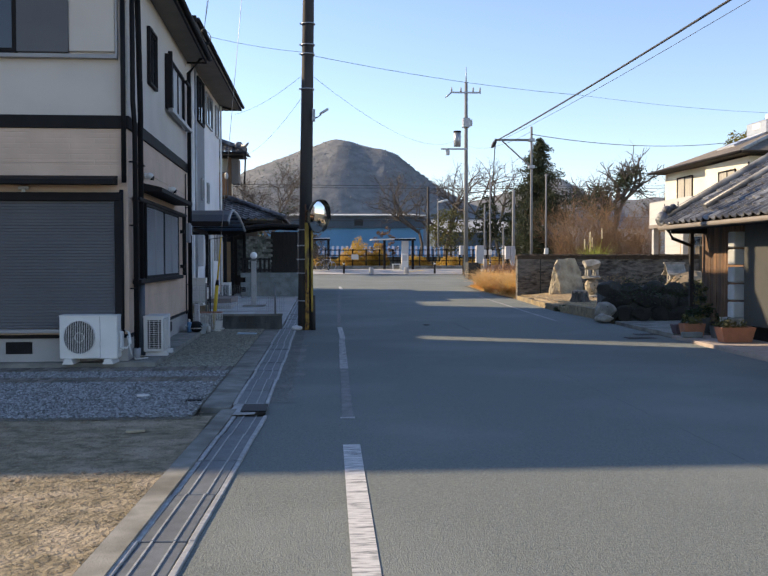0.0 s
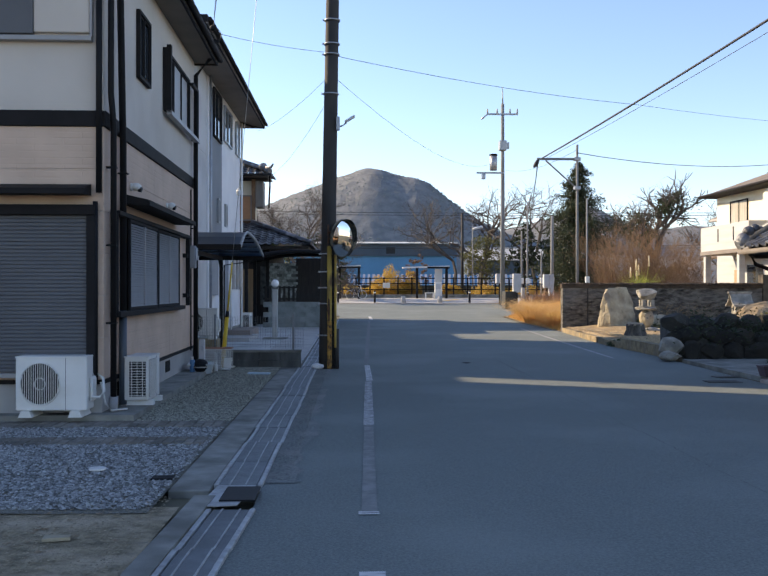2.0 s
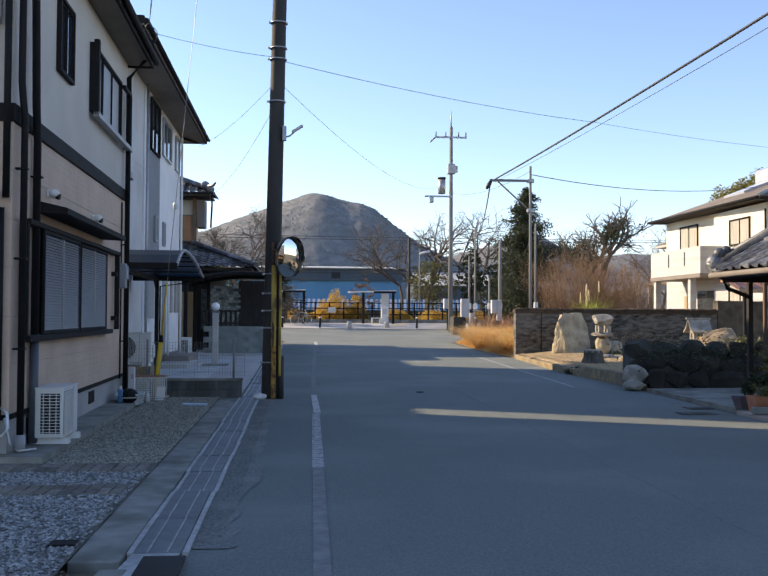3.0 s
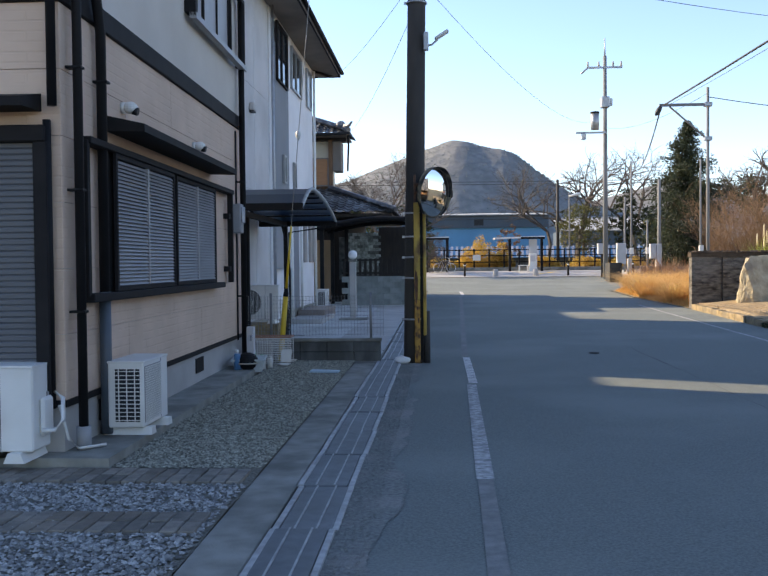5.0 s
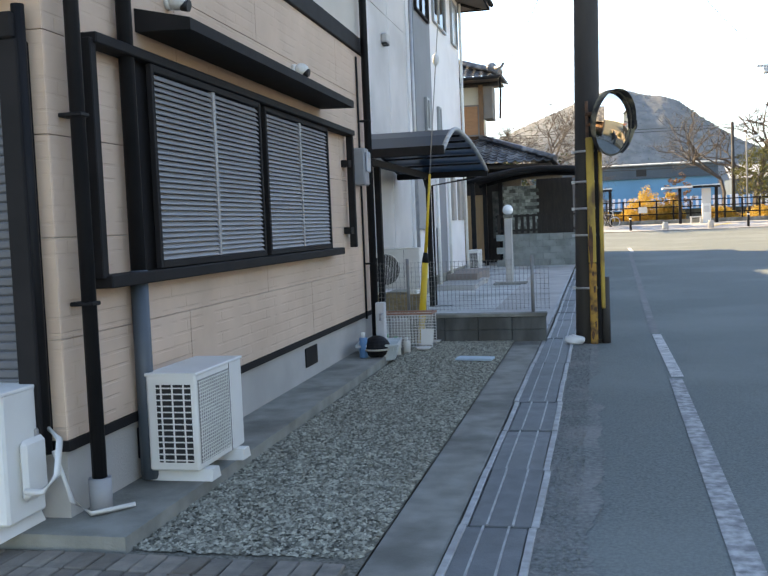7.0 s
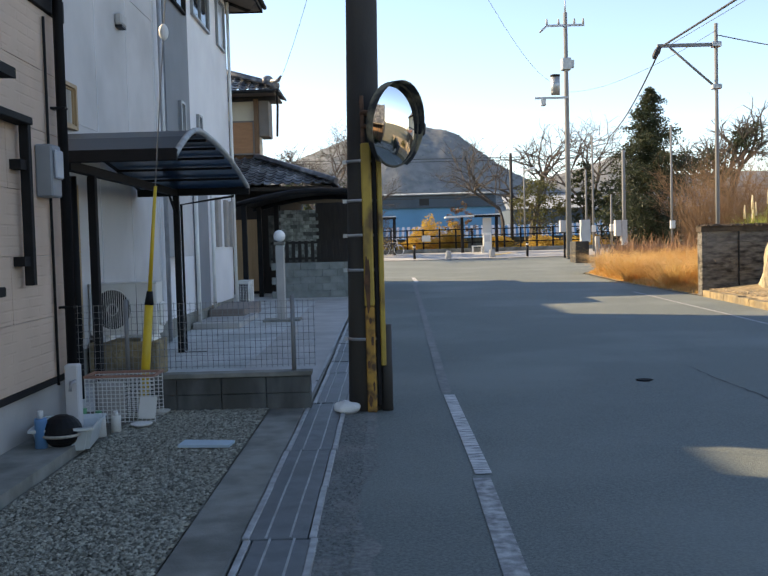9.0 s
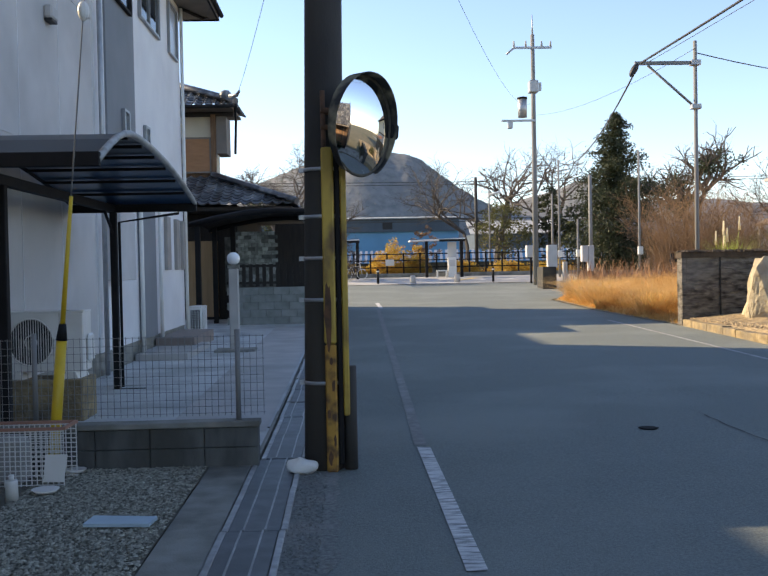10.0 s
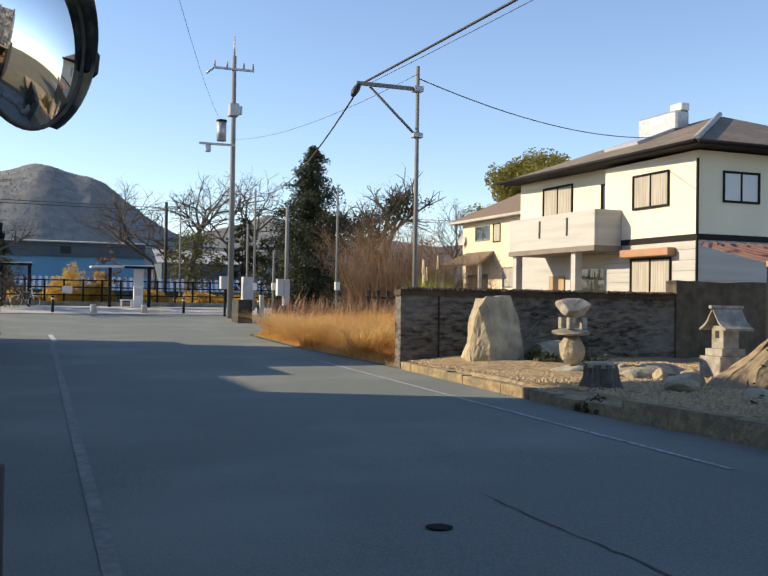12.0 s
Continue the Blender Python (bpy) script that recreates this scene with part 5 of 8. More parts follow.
# ---------- third house: old tiled house with a carport ----------
def tiled_roof(parent, p, q, up, rows, cols, tile_mat, name="roof_tile", trim=0.0, start=0.0):
    """Rows of curved pan tiles on a slope: p to q is the eave, up the way to the ridge."""
    p, q, up = Vector(p), Vector(q), Vector(up)
    ex, ey = (q - p) / cols, up / rows
    nrm = ex.cross(ey).normalized()
    if nrm.z < 0:
        nrm = -nrm
    verts, faces = [], []
    prof = ((0.0, 0.0), (0.18, -0.02), (0.42, -0.022), (0.62, 0.0), (0.78, 0.035), (0.92, 0.035), (1.0, 0.0))
    for j in range(rows):
        for i in range(int(cols * start * j / rows), cols - int(cols * trim * j / rows)):
            o = len(verts)
            for s, lift in ((-0.08, 0.045), (1.0, 0.012)):
                for u, h in prof:
                    verts.append(p + ex * (i + u) + ey * (j + s) + nrm * (h + lift))
            for u, h in prof:
                verts.append(p + ex * (i + u) + ey * (j - 0.08) + nrm * (h + 0.015))
            m = len(prof)
            for k in range(m - 1):
                faces.append((o + k, o + k + 1, o + m + k + 1, o + m + k))
                faces.append((o + 2 * m + k, o + 2 * m + k + 1, o + k + 1, o + k))
    me = bpy.data.meshes.new(name)
    me.from_pydata([tuple(c) for c in verts], [], faces)
    me.materials.append(tile_mat)
    return hang(tagged(new(name + "s", me), "overlapping grey clay tiles", kind="stuff"), parent)


TILE_I = mat("old_grey_tile", (0.105, 0.108, 0.115), (0.05, 0.052, 0.057), scale=8, rough=0.4, bump=0.2, bscale=50, c3=(0.34, 0.34, 0.33), scale3=2.2, mix3=0.7, isl=0.45)
H3 = thing("house", "old house with cream plaster, wooden wall and tiled roof", "house", (-7, 44, 0.1))
part("upper_wall", box(B(), -10.5, 40.8, 4.35, -3.95, 42.2, 6.05), PLASTER, H3, "cream plaster upper wall")
part("wooden_band", box(B(), -10.5, 40.78, 3.4, -3.94, 42.2, 4.35), PLANK, H3, "weathered wooden boarding below the shutters")
part("wall", box(B(), -10.5, 39.8, 0.1, -3.2, 47.5, 3.3), OLD_WOOD, H3, "dark lower wall")
for x0 in (-4.78, -5.6, -6.42):
    sh_ = part("shutter", box(B(), x0, 40.71, 4.28, x0 + 0.78, 40.78, 5.31, 0.01), ORANGE_SHUT, H3, "orange-brown wooden shutter")
    for u0, u1, w0, w1 in ((0, 0.05, 4.28, 5.31), (0.73, 0.78, 4.28, 5.31), (0.05, 0.73, 4.28, 4.33), (0.05, 0.73, 5.26, 5.31)):
        part("shutter_frame", box(B(), x0 + u0, 40.695, w0, x0 + u1, 40.709, w1), SOFFIT, sh_)
part("corner_post", box(B(), -4.0, 40.66, 3.4, -3.86, 40.79, 5.95), PLANK, H3, "brown corner post")
part("shutter_box", box(B(), -3.855, 40.7, 4.83, -3.55, 41.6, 5.9, 0.01), SOFFIT, H3, "grey-brown shutter box on the side wall")
part("lintel", box(B(), -10.5, 40.68, 5.9, -3.35, 40.79, 6.02), OLD_WOOD, H3, "dark lintel under the eave")
# mostly hidden block, added only to shade the far road
part("rear_wall", box(B(), -10.5, 42.21, 3.31, -5.6, 47.4, 7.4), PLASTER, H3, "plastered block added at the rear for its shadow")
part("soffit", box(B(), -11.9, 40.12, 6.03, -3.3, 42.3, 6.09), SOFFIT, H3, "boarded underside of the eave")
tiled_roof(H3, (-12.0, 40.0, 6.10), (-3.2, 40.0, 6.10), (0, 3.5, 1.5), 13, 32, TILE_I, trim=0.4)
tiled_roof(H3, (-3.2, 40.0, 6.10), (-3.2, 42.4, 6.10), (-1.2, 0, 0.51), 5, 9, TILE_I, trim=0.48, start=0.48)
part("hip_tiles", tube(B(), [(-3.2, 40.0, 6.2), (-6.7, 43.5, 7.7)], 0.11, 8), TILE_I, H3, "hip of rounded tiles")
part("ridge", tube(B(), [(-6.7, 43.5, 7.7), (-8.6, 43.5, 7.7)], 0.16, 10), TILE_I, H3, "ridge of stacked tiles")
bm = B()
bmesh.ops.create_icosphere(bm, subdivisions=2, radius=0.17, matrix=Matrix.Translation((-3.5, 40.25, 6.42)) @ Matrix.Diagonal((1, 0.8, 0.9, 1)))
tube(bm, [(-3.35, 40.1, 6.35), (-3.16, 39.96, 6.36), (-3.06, 39.9, 6.48)], 0.08, 8, 0.03)
part("ridge_end", bm, TILE_I, H3, "ornamental hip-end tile")
part("gutter", tube(B(), [(-12, 39.93, 6.06), (-3.15, 39.93, 6.06)], 0.05, 8), BLACK, H3, "dark gutter")
part("downpipe", tube(B(), [(-3.22, 40.0, 6.05), (-3.24, 40.4, 5.7), (-3.3, 40.6, 4.8)], 0.035, 8), BLACK, H3, "dark rainwater pipe")
# lower roof in front
part("low_eave", box(B(), -6.5, 38.35, 3.05, -1.6, 47, 3.15), OLD_WOOD, H3, "dark eave board of the lower roof")
tiled_roof(H3, (-6.5, 38.25, 3.20), (-1.5, 38.25, 3.20), (0, 2.5, 0.97), 10, 18, TILE_I, trim=0.5)
tiled_roof(H3, (-1.5, 38.25, 3.20), (-1.5, 47, 3.20), (-2.5, 0, 0.97), 10, 30, TILE_I, start=0.28)
part("low_verge", tube(B(), [(-1.45, 38.2, 3.26), (-3.98, 40.7, 4.24)], 0.09, 8), TILE_I, H3, "hip of rounded tiles")
part("door", box(B(), -4.6, 39.72, 0.2, -3.75, 39.79, 2.3), WOOD_DOOR, H3, "light wooden sliding door")
part("stone_panel", box(B(), -3.55, 39.70, 0.9, -3.21, 39.79, 2.4), STONE_TILE, H3)
CP = thing("carport", "dark carport with a gently bowed roof", "carport", (-2.2, 36.5, 0.1))
for k in range(6):
    a, b = k / 6, (k + 1) / 6
    f = lambda t: (-3.75 + 3.35 * t, 2.58 + 0.20 * t + 0.20 * math.sin(math.pi * t))
    p, q = f(a), f(b)
    part("roof_sheet", slab(B(), (p[0], 35.2, p[1]), (q[0] - 0.01, 35.2, q[1]), (q[0] - 0.01, 38.3, q[1]), (p[0], 38.3, p[1]), 0.02), BLACK, CP, "dark plastic roof sheet")
for y in (35.15, 38.3):
    part("roof_beam", tube(B(), [(-3.78 + 3.4 * t, y, 2.52 + 0.20 * t + 0.20 * math.sin(math.pi * t)) for t in (0, 0.2, 0.4, 0.6, 0.8, 1)], 0.07, 6), BLACK, CP, "bowed black beam")
for x, y in ((-3.6, 35.3), (-3.6, 38.1), (-3.1, 37.9)):
    part("post", box(B(), x - 0.06, y - 0.06, rise(y), x + 0.06, y + 0.06, 2.6, 0.006), BLACK, CP, "black square post")
bw = thing("block_wall", "low grey concrete block wall with a dark fence on top", "wall", (-2.2, 37.2, 0.1), kind="structure")
BK = mesh_of("block", box(B(), -0.192, -0.06, 0, 0.192, 0.06, 0.184, 0.005), BLOCK)
for j in range(5):
    for k in range(6):
        x = -3.0 + 0.39 * k + (0.19 if j % 2 else 0)
        piece("block", BK, bw, pose(x, 37.2, 0.1 + 0.188 * j))
for k in range(13):
    part("slat", box(B(), -3.15 + 0.17 * k, 37.17, 1.06, -3.06 + 0.17 * k, 37.20, 1.62), OLD_WOOD, bw, "dark wooden slat")
for z in (1.12, 1.54):
    part("rail", box(B(), -3.2, 37.205, z, -0.9, 37.24, z + 0.06), OLD_WOOD, bw)
solid("shed_wall", box(B(), -2.1, 39.0, 0.1, -1.0, 43, 2.7), OLD_WOOD, "dark boarded shed wall behind the carport", "shed", kind="structure")
me_t = mesh_of("stone_tile", box(B(), -0.085, -0.02, -0.05, 0.085, 0.0, 0.05, 0.006), STONE_TILE)
sw_ = thing("stone_screen", "screen wall of mixed grey-green stone tiles", "wall", (-2.6, 39.0, 0.1), kind="structure")
part("core", box(B(), -3.2, 39.0, 0.1, -2.1, 39.1, 2.5), OLD_CONCRETE, sw_)
for j in range(13):
    for k in range(6):
        piece("stone_tile", me_t, sw_, pose(-3.1 + 0.18 * k + (0.08 if j % 2 else 0), 38.998, 1.2 + 0.105 * j))
# gate pillar with a ball lamp
GP = thing("gate_pillar", "slim concrete pillar with a white ball lamp", "pillar", (-2.15, 30.0, 0.05))
part("base", box(B(), -2.5, 29.75, 0.0, -1.8, 30.25, 0.10, 0.01), CONCRETE, GP)
part("shaft", box(B(), -2.24, 29.92, 0.08, -2.08, 30.08, 1.50, 0.015), PAVING, GP)
part("cap", box(B(), -2.26, 29.90, 1.50, -2.06, 30.10, 1.56, 0.01), CONCRETE, GP)
bm = B()
bmesh.ops.create_uvsphere(bm, u_segments=20, v_segments=12, radius=0.115, matrix=Matrix.Translation((-2.16, 30.0, 1.67)))
for f in bm.faces:
    f.smooth = True
part("ball_lamp", bm, mat("opal_glass", (0.80, 0.80, 0.79), (0.76, 0.76, 0.75), rough=0.2), GP, "white glass ball lamp")


# ---------- plants ----------
def soup(name, verts, faces, material, parent=None, label="", category="", kind="", smooth=False):
    me = bpy.data.meshes.new(name)
    me.from_pydata([tuple(v) for v in verts], [], faces)
    me.materials.append(material)
    ob = tagged(new(name, me), label, category, kind=kind)
    return hang(ob, parent) if parent else ob


def limb(V, F, p, q, r0, r1, seg=5):
    d = (q - p).normalized()
    u = d.orthogonal().normalized()
    w = d.cross(u)
    o = len(V)
    for c, r in ((p, r0), (q, r1)):
        for k in range(seg):
            a = 2 * math.pi * k / seg
            V.append(c + (u * math.cos(a) + w * math.sin(a)) * r)
    for k in range(seg):
        F.append((o + k, o + (k + 1) % seg, o + seg + (k + 1) % seg, o + seg + k))


def branch(r, V, F, tips, p, d, length, rad, depth, spread, lift):
    """A bent limb that forks until depth runs out."""
    n = 3
    for i in range(n):
        d = (d + Vector((r.gauss(0, 0.13), r.gauss(0, 0.13), r.gauss(0, 0.10) + lift * 0.08))).normalized()
        q = p + d * (length / n)
        limb(V, F, p, q, rad * (1 - 0.3 * i / n), rad * (1 - 0.3 * (i + 1) / n), 5 if rad > 0.03 else 3)
        p = q
        if depth > 0 and i > 0 and r.random() < 0.6:
            s = (d + Vector((r.gauss(0, spread), r.gauss(0, spread), r.gauss(0, spread * 0.7)))).normalized()
            branch(r, V, F, tips, p, s, length * 0.62, rad * 0.45, depth - 1, spread, lift)
    tips.append((p, rad))
    if depth > 0:
        for _ in range(2 if depth < 4 else 3):
            s = (d + Vector((r.gauss(0, spread), r.gauss(0, spread), r.gauss(0, spread * 0.6) + lift * 0.2))).normalized()
            branch(r, V, F, tips, p, s, length * r.uniform(0.62, 0.82), rad * 0.62, depth - 1, spread, lift)


def leaves_at(r, V, F, c, count, reach, size, droop=0.0, squash=1.0):
    for _ in range(count):
        d = Vector((r.gauss(0, 1), r.gauss(0, 1), r.gauss(0, 1) * squash)).normalized() * reach * r.random() ** 0.4
        p = c + d
        a = Vector((r.gauss(0, 1), r.gauss(0, 1), r.gauss(0, 0.6) - droop)).normalized() * size * r.uniform(0.6, 1.4)
        b = a.cross(Vector((r.gauss(0, 1), r.gauss(0, 1), r.gauss(0, 1)))).normalized() * size * r.uniform(0.35, 0.6)
        o = len(V)
        V.extend((p - a, p + b, p + a, p - b))
        F.append((o, o + 1, o + 2, o + 3))


def bare_tree(at, height, seed, label, lean=(0, 0), depth=5, ivy=0, spread=0.42, lift=0.5, trunk=0.16, first=0.32, crown=None):
    r = random.Random(seed)
    base = Vector((at[0], at[1], rise(at[1]) - 0.08))
    t = thing("tree", label, "tree", base)
    V, F, tips = [], [], []
    branch(r, V, F, tips, base, Vector((lean[0], lean[1], 1)).normalized(), height * first, trunk, depth, spread, lift)
    for p, rad in tips:
        if rad < trunk * 0.3 and r.random() < 0.7:
            d = Vector((r.gauss(0, 1), r.gauss(0, 1), r.gauss(0.35, 0.6))).normalized()
            limb(V, F, p, p + d * height * r.uniform(0.03, 0.07), 0.009, 0.004, 3)
    top = max(v.z for v in V) - base.z
    k = height / top
    V = [base + (v - base) * k for v in V]
    soup("trunk", V[:max(max(f) for f in F[:15]) + 1], F[:15], BARK, t)
    soup("crown", V, F[15:], BARK, t, "bare grey-brown winter branches")
    if ivy:
        L, G = [], []
        stems = [b for b in tips if b[1] > 0.055]
        for p, rad in stems:
            q = base + (p - base) * k
            if (q - base).z < height * 0.85 and r.random() < 0.75:
                leaves_at(r, L, G, q, ivy * 7, 0.7, 0.12)
        for i in range(60):
            v = V[r.randrange(min(len(V), 260))]
            leaves_at(r, L, G, Vector(v), ivy * 3, 0.45, 0.12)
        soup("ivy", L, G, IVY, t, "dark ivy over trunk and limbs")
    return t


def leafy(name, at, size, seed, clumps, per, leaf, material, label, category, shape="round", trunk=0.12, bark=None, foot=0.0):
    """A plant whose crown is many small leaves in clumps round a trunk."""
    r = random.Random(seed)
    base = Vector((at[0], at[1], rise(at[1]) - 0.07 + (at[2] if len(at) > 2 else 0)))
    w, h = size
    t = thing(name, label, category, base)
    V, F, L, G = [], [], [], []
    limb(V, F, base, base + Vector((0, 0, h * (0.8 if shape == "cone" else 0.55))), trunk, trunk * 0.4, 8)
    for _ in range(clumps):
        if shape == "cone":
            f = r.random() ** 0.8
            z = h * (0.04 + 0.94 * f)
            rad = w / 2 * (1 - f) ** 0.5 * (0.75 + 0.5 * noise.noise(Vector((seed, z * 1.3, 0))))
            a = r.uniform(0, 6.283)
            q = rad * r.random() ** 0.35
            c = base + Vector((q * math.cos(a), q * math.sin(a), z))
            reach = 0.10 * w * (1.15 - f * 0.6)
        elif shape == "bush":
            a, f = r.uniform(0, 6.283), r.random()
            q = w / 2 * math.sqrt(r.random())
            z = h * r.random() * math.sqrt(max(0.05, 1 - (2 * q / w) ** 2)) * (0.8 + 0.4 * noise.noise(Vector((q * math.cos(a), q * math.sin(a), seed))))
            c = base + Vector((q * math.cos(a), q * math.sin(a), foot + z))
            reach = 0.11 * w
        else:
            d = Vector((r.gauss(0, 1), r.gauss(0, 1), r.gauss(0, 1))).normalized() * r.random() ** 0.25
            k = 1 + 0.22 * noise.noise(d * 2.3 + Vector((seed, 0, 0)))
            c = base + Vector((d.x * w / 2 * k, d.y * w / 2 * k, h * 0.62 + d.z * h * 0.38 * k))
            reach = 0.085 * w
        if shape != "bush" and r.random() < 0.25:
            limb(V, F, base + Vector((0, 0, max(0.2, (c.z - base.z) * 0.75))), c, trunk * 0.22, trunk * 0.06, 4)
        leaves_at(r, L, G, c, per, reach, leaf, squash=0.7)
    soup("trunk", V, F, bark or BARK, t)
    soup("crown", L, G, material, t)
    return t


def conifer(at, w, h, seed, label):
    """A tall conifer of drooping tiers with gaps between them."""
    r = random.Random(seed)
    base = Vector((at[0], at[1], rise(at[1]) - 0.07))
    t = thing("tree", label, "tree", base)
    V, F, L, G = [], [], [], []
    limb(V, F, base, base + Vector((0, 0, h * 0.97)), 0.17, 0.03, 8)
    for _ in range(260):
        f = 0.04 + 0.95 * r.random()
        reach = w / 2 * min(1.0, ((1 - f) / 0.62) ** 0.8) * r.uniform(0.5, 1.2) + 0.08
        a = r.uniform(0, 6.283)
        d = Vector((math.cos(a), math.sin(a), r.uniform(-0.25, 0.25)))
        p = base + Vector((0, 0, h * f))
        limb(V, F, p, p + d * reach, 0.035, 0.01, 4)
        n = max(2, round(reach / 0.3))
        for k in range(1, n + 1):
            leaves_at(r, L, G, p + d * reach * k / n - Vector((0, 0, 0.12 * k / n)), 26, 0.2 + 0.17 * reach, 0.09, 0.5, 0.6)
    soup("trunk", V, F, BARK, t)
    soup("crown", L, G, CONIFER, t)
    return t


def twig_bush(at, w, h, seed, count, material, label, name="shrub"):
    r = random.Random(seed)
    base = Vector((at[0], at[1], rise(at[1]) - 0.07))
    t = thing(name, label, "shrub", base)
    V, F = [], []
    for _ in range(count):
        a, q = r.uniform(0, 6.283), w * 0.28 * math.sqrt(r.random())
        p = base + Vector((q * math.cos(a), q * math.sin(a), 0))
        d = Vector((math.cos(a) * r.uniform(0.05, 0.8), math.sin(a) * r.uniform(0.05, 0.8), 1)).normalized()
        s = h * r.uniform(0.28, 0.42)
        rad = 0.022
        for i in range(3):
            e = p + d * s
            limb(V, F, p, e, rad, rad * 0.6, 3)
            for _k in range(4):
                g = (d + Vector((r.gauss(0, 0.45), r.gauss(0, 0.45), r.gauss(0, 0.3)))).normalized()
                m = p + (e - p) * r.random()
                e2 = m + g * s * 0.8
                limb(V, F, m, e2, rad * 0.5, 0.004, 3)
                for _j in range(2):
                    g2 = (g + Vector((r.gauss(0, 0.5), r.gauss(0, 0.5), r.gauss(0, 0.4)))).normalized()
                    m2 = m + (e2 - m) * r.uniform(0.3, 1)
                    limb(V, F, m2, m2 + g2 * s * 0.5, 0.006, 0.003, 3)
            p, rad = e, rad * 0.6
            d = (d + Vector((r.gauss(0, 0.2), r.gauss(0, 0.2), 0))).normalized()
    soup("crown", V, F, material, t)
    return t


def blades(name, count, where, height, width, material, label, seed, lean=0.5, parent=None):
    r = random.Random(seed)
    V, F = [], []
    for _ in range(count):
        x, y, k = where(r)
        h = height * k * r.uniform(0.5, 1.2)
        a = r.uniform(0, 6.283)
        dx, dy = math.cos(a) * h * lean * r.random(), math.sin(a) * h * lean * r.random()
        z = rise(y)
        b = a + 1.57
        wx, wy = math.cos(b) * width, math.sin(b) * width
        o = len(V)
        V += [(x - wx, y - wy, z), (x + wx, y + wy, z), (x + dx * 0.4 + wx * 0.8, y + dy * 0.4 + wy * 0.8, z + h * 0.6), (x + dx * 0.4 - wx * 0.8, y + dy * 0.4 - wy * 0.8, z + h * 0.6), (x + dx * 1.5, y + dy * 1.5, z + h * (1 - 0.3 * r.random()))]
        F += [(o, o + 1, o + 2, o + 3), (o + 3, o + 2, o + 4)]
    return soup(name, V, F, material, parent, label, "" if parent else "grass", "" if parent else "stuff")


# dry grass on the plot behind the wall's end
def plot(r):
    y = 34.3 + 15.5 * r.random()
    x0 = along(y, [(34, 7.15), (40, 7.1), (48, 7.6), (50, 8.3)])
    x = x0 + (13.5 - x0) * r.random() ** 1.15
    edge = min(1.0, (x - x0) / 2.6 + 0.10)
    return x, y, edge * (1.0 + 0.5 * noise.noise(Vector((x * 0.6, y * 0.6, 3))))


blades("dry_grass", 24000, plot, 0.85, 0.009, DRY, "tall dry straw-coloured grass on the vacant plot", 11, 1.5)


def tussocks(r):
    k = r.randrange(46)
    q = random.Random(k + 900)
    y = q.uniform(34.4, 49)
    x = along(y, [(34, 7.5), (40, 7.45), (48, 8.1), (50, 8.7)]) + 3.5 * q.random() ** 1.5
    a, d = r.uniform(0, 6.28), 0.32 * math.sqrt(r.random())
    return x + d * math.cos(a), y + d * math.sin(a), q.uniform(0.6, 1.25)


blades("grass_tussocks", 14000, tussocks, 0.8, 0.008, leaf_mat("pale_straw", (0.78, 0.52, 0.21), (0.52, 0.29, 0.09), 3.0), "pale bent straw tussocks in the dry grass", 13, 2.2)
solid("plot_soil", strip(B(), lambda y: along(y, [(34, 7.1), (40, 7.0), (48, 7.45), (50, 8.2)]), 24, steps(33.9, 50, 1.0), 0.01, 6), EARTH, "bare earth of the vacant plot", "ground", kind="structure")


def weeds(r):
    x = r.uniform(9, 17)
    return x, r.uniform(48, 53), 0.8 + 0.6 * r.random()


blades("dry_weeds", 3000, weeds, 1.2, 0.012, mat("reddish_weed", (0.36, 0.20, 0.10), (0.24, 0.13, 0.07), scale=1), "reddish dry weeds beyond the grass", 12, 0.4)

# ---------- garden with rocks on the far side ----------
def bed_edge(y):
    return along(y, [(22.3, 7.08), (27.1, 6.86), (33.6, 7.18)])


bm = B()
rows = []
for y in steps(22.4, 33.7, 0.35):
    row = []
    for k in range(25):
        x = bed_edge(y) + (18 - bed_edge(y)) * (k / 24) ** 1.3
        hump = 0.16 + 0.05 * noise.noise(Vector((x * 0.9, y * 0.9, 0))) + 0.12 * max(0, 1 - abs(x - 8.8) / 1.8) * max(0, min(1, (y - 27) / 4))
        row.append(bm.verts.new((x, y, rise(y) + (0.10 if k == 0 else hump))))
    rows.append(row)
for a, b in zip(rows, rows[1:]):
    for k in range(24):
        bm.faces.new((a[k], a[k + 1], b[k + 1], b[k]))
STRAW = mat("straw_soil", (0.43, 0.325, 0.195), (0.20, 0.15, 0.09), scale=9, rough=1, bump=1.0, bscale=14, deep=0.06, c3=(0.50, 0.37, 0.20), scale3=2.2, spec=0.2)
solid("garden_bed", bm, STRAW, "raised garden bed of dry earth and straw", "garden", kind="structure")
scatter("garden_litter", mat("straw_litter", (0.60, 0.45, 0.26), (0.30, 0.215, 0.125), scale=20, rough=1), 14000, (7.2, 12.5, 23.5, 33.6), 0.024, "dry straw and leaf litter on the bed", "litter", 8, flat=0.9, z=0.24)
kb = thing("garden_kerb", "low weathered stone kerb of the garden", "kerb", (6.9, 28, 0), kind="structure")
y = 22.4
rk = random.Random(9)
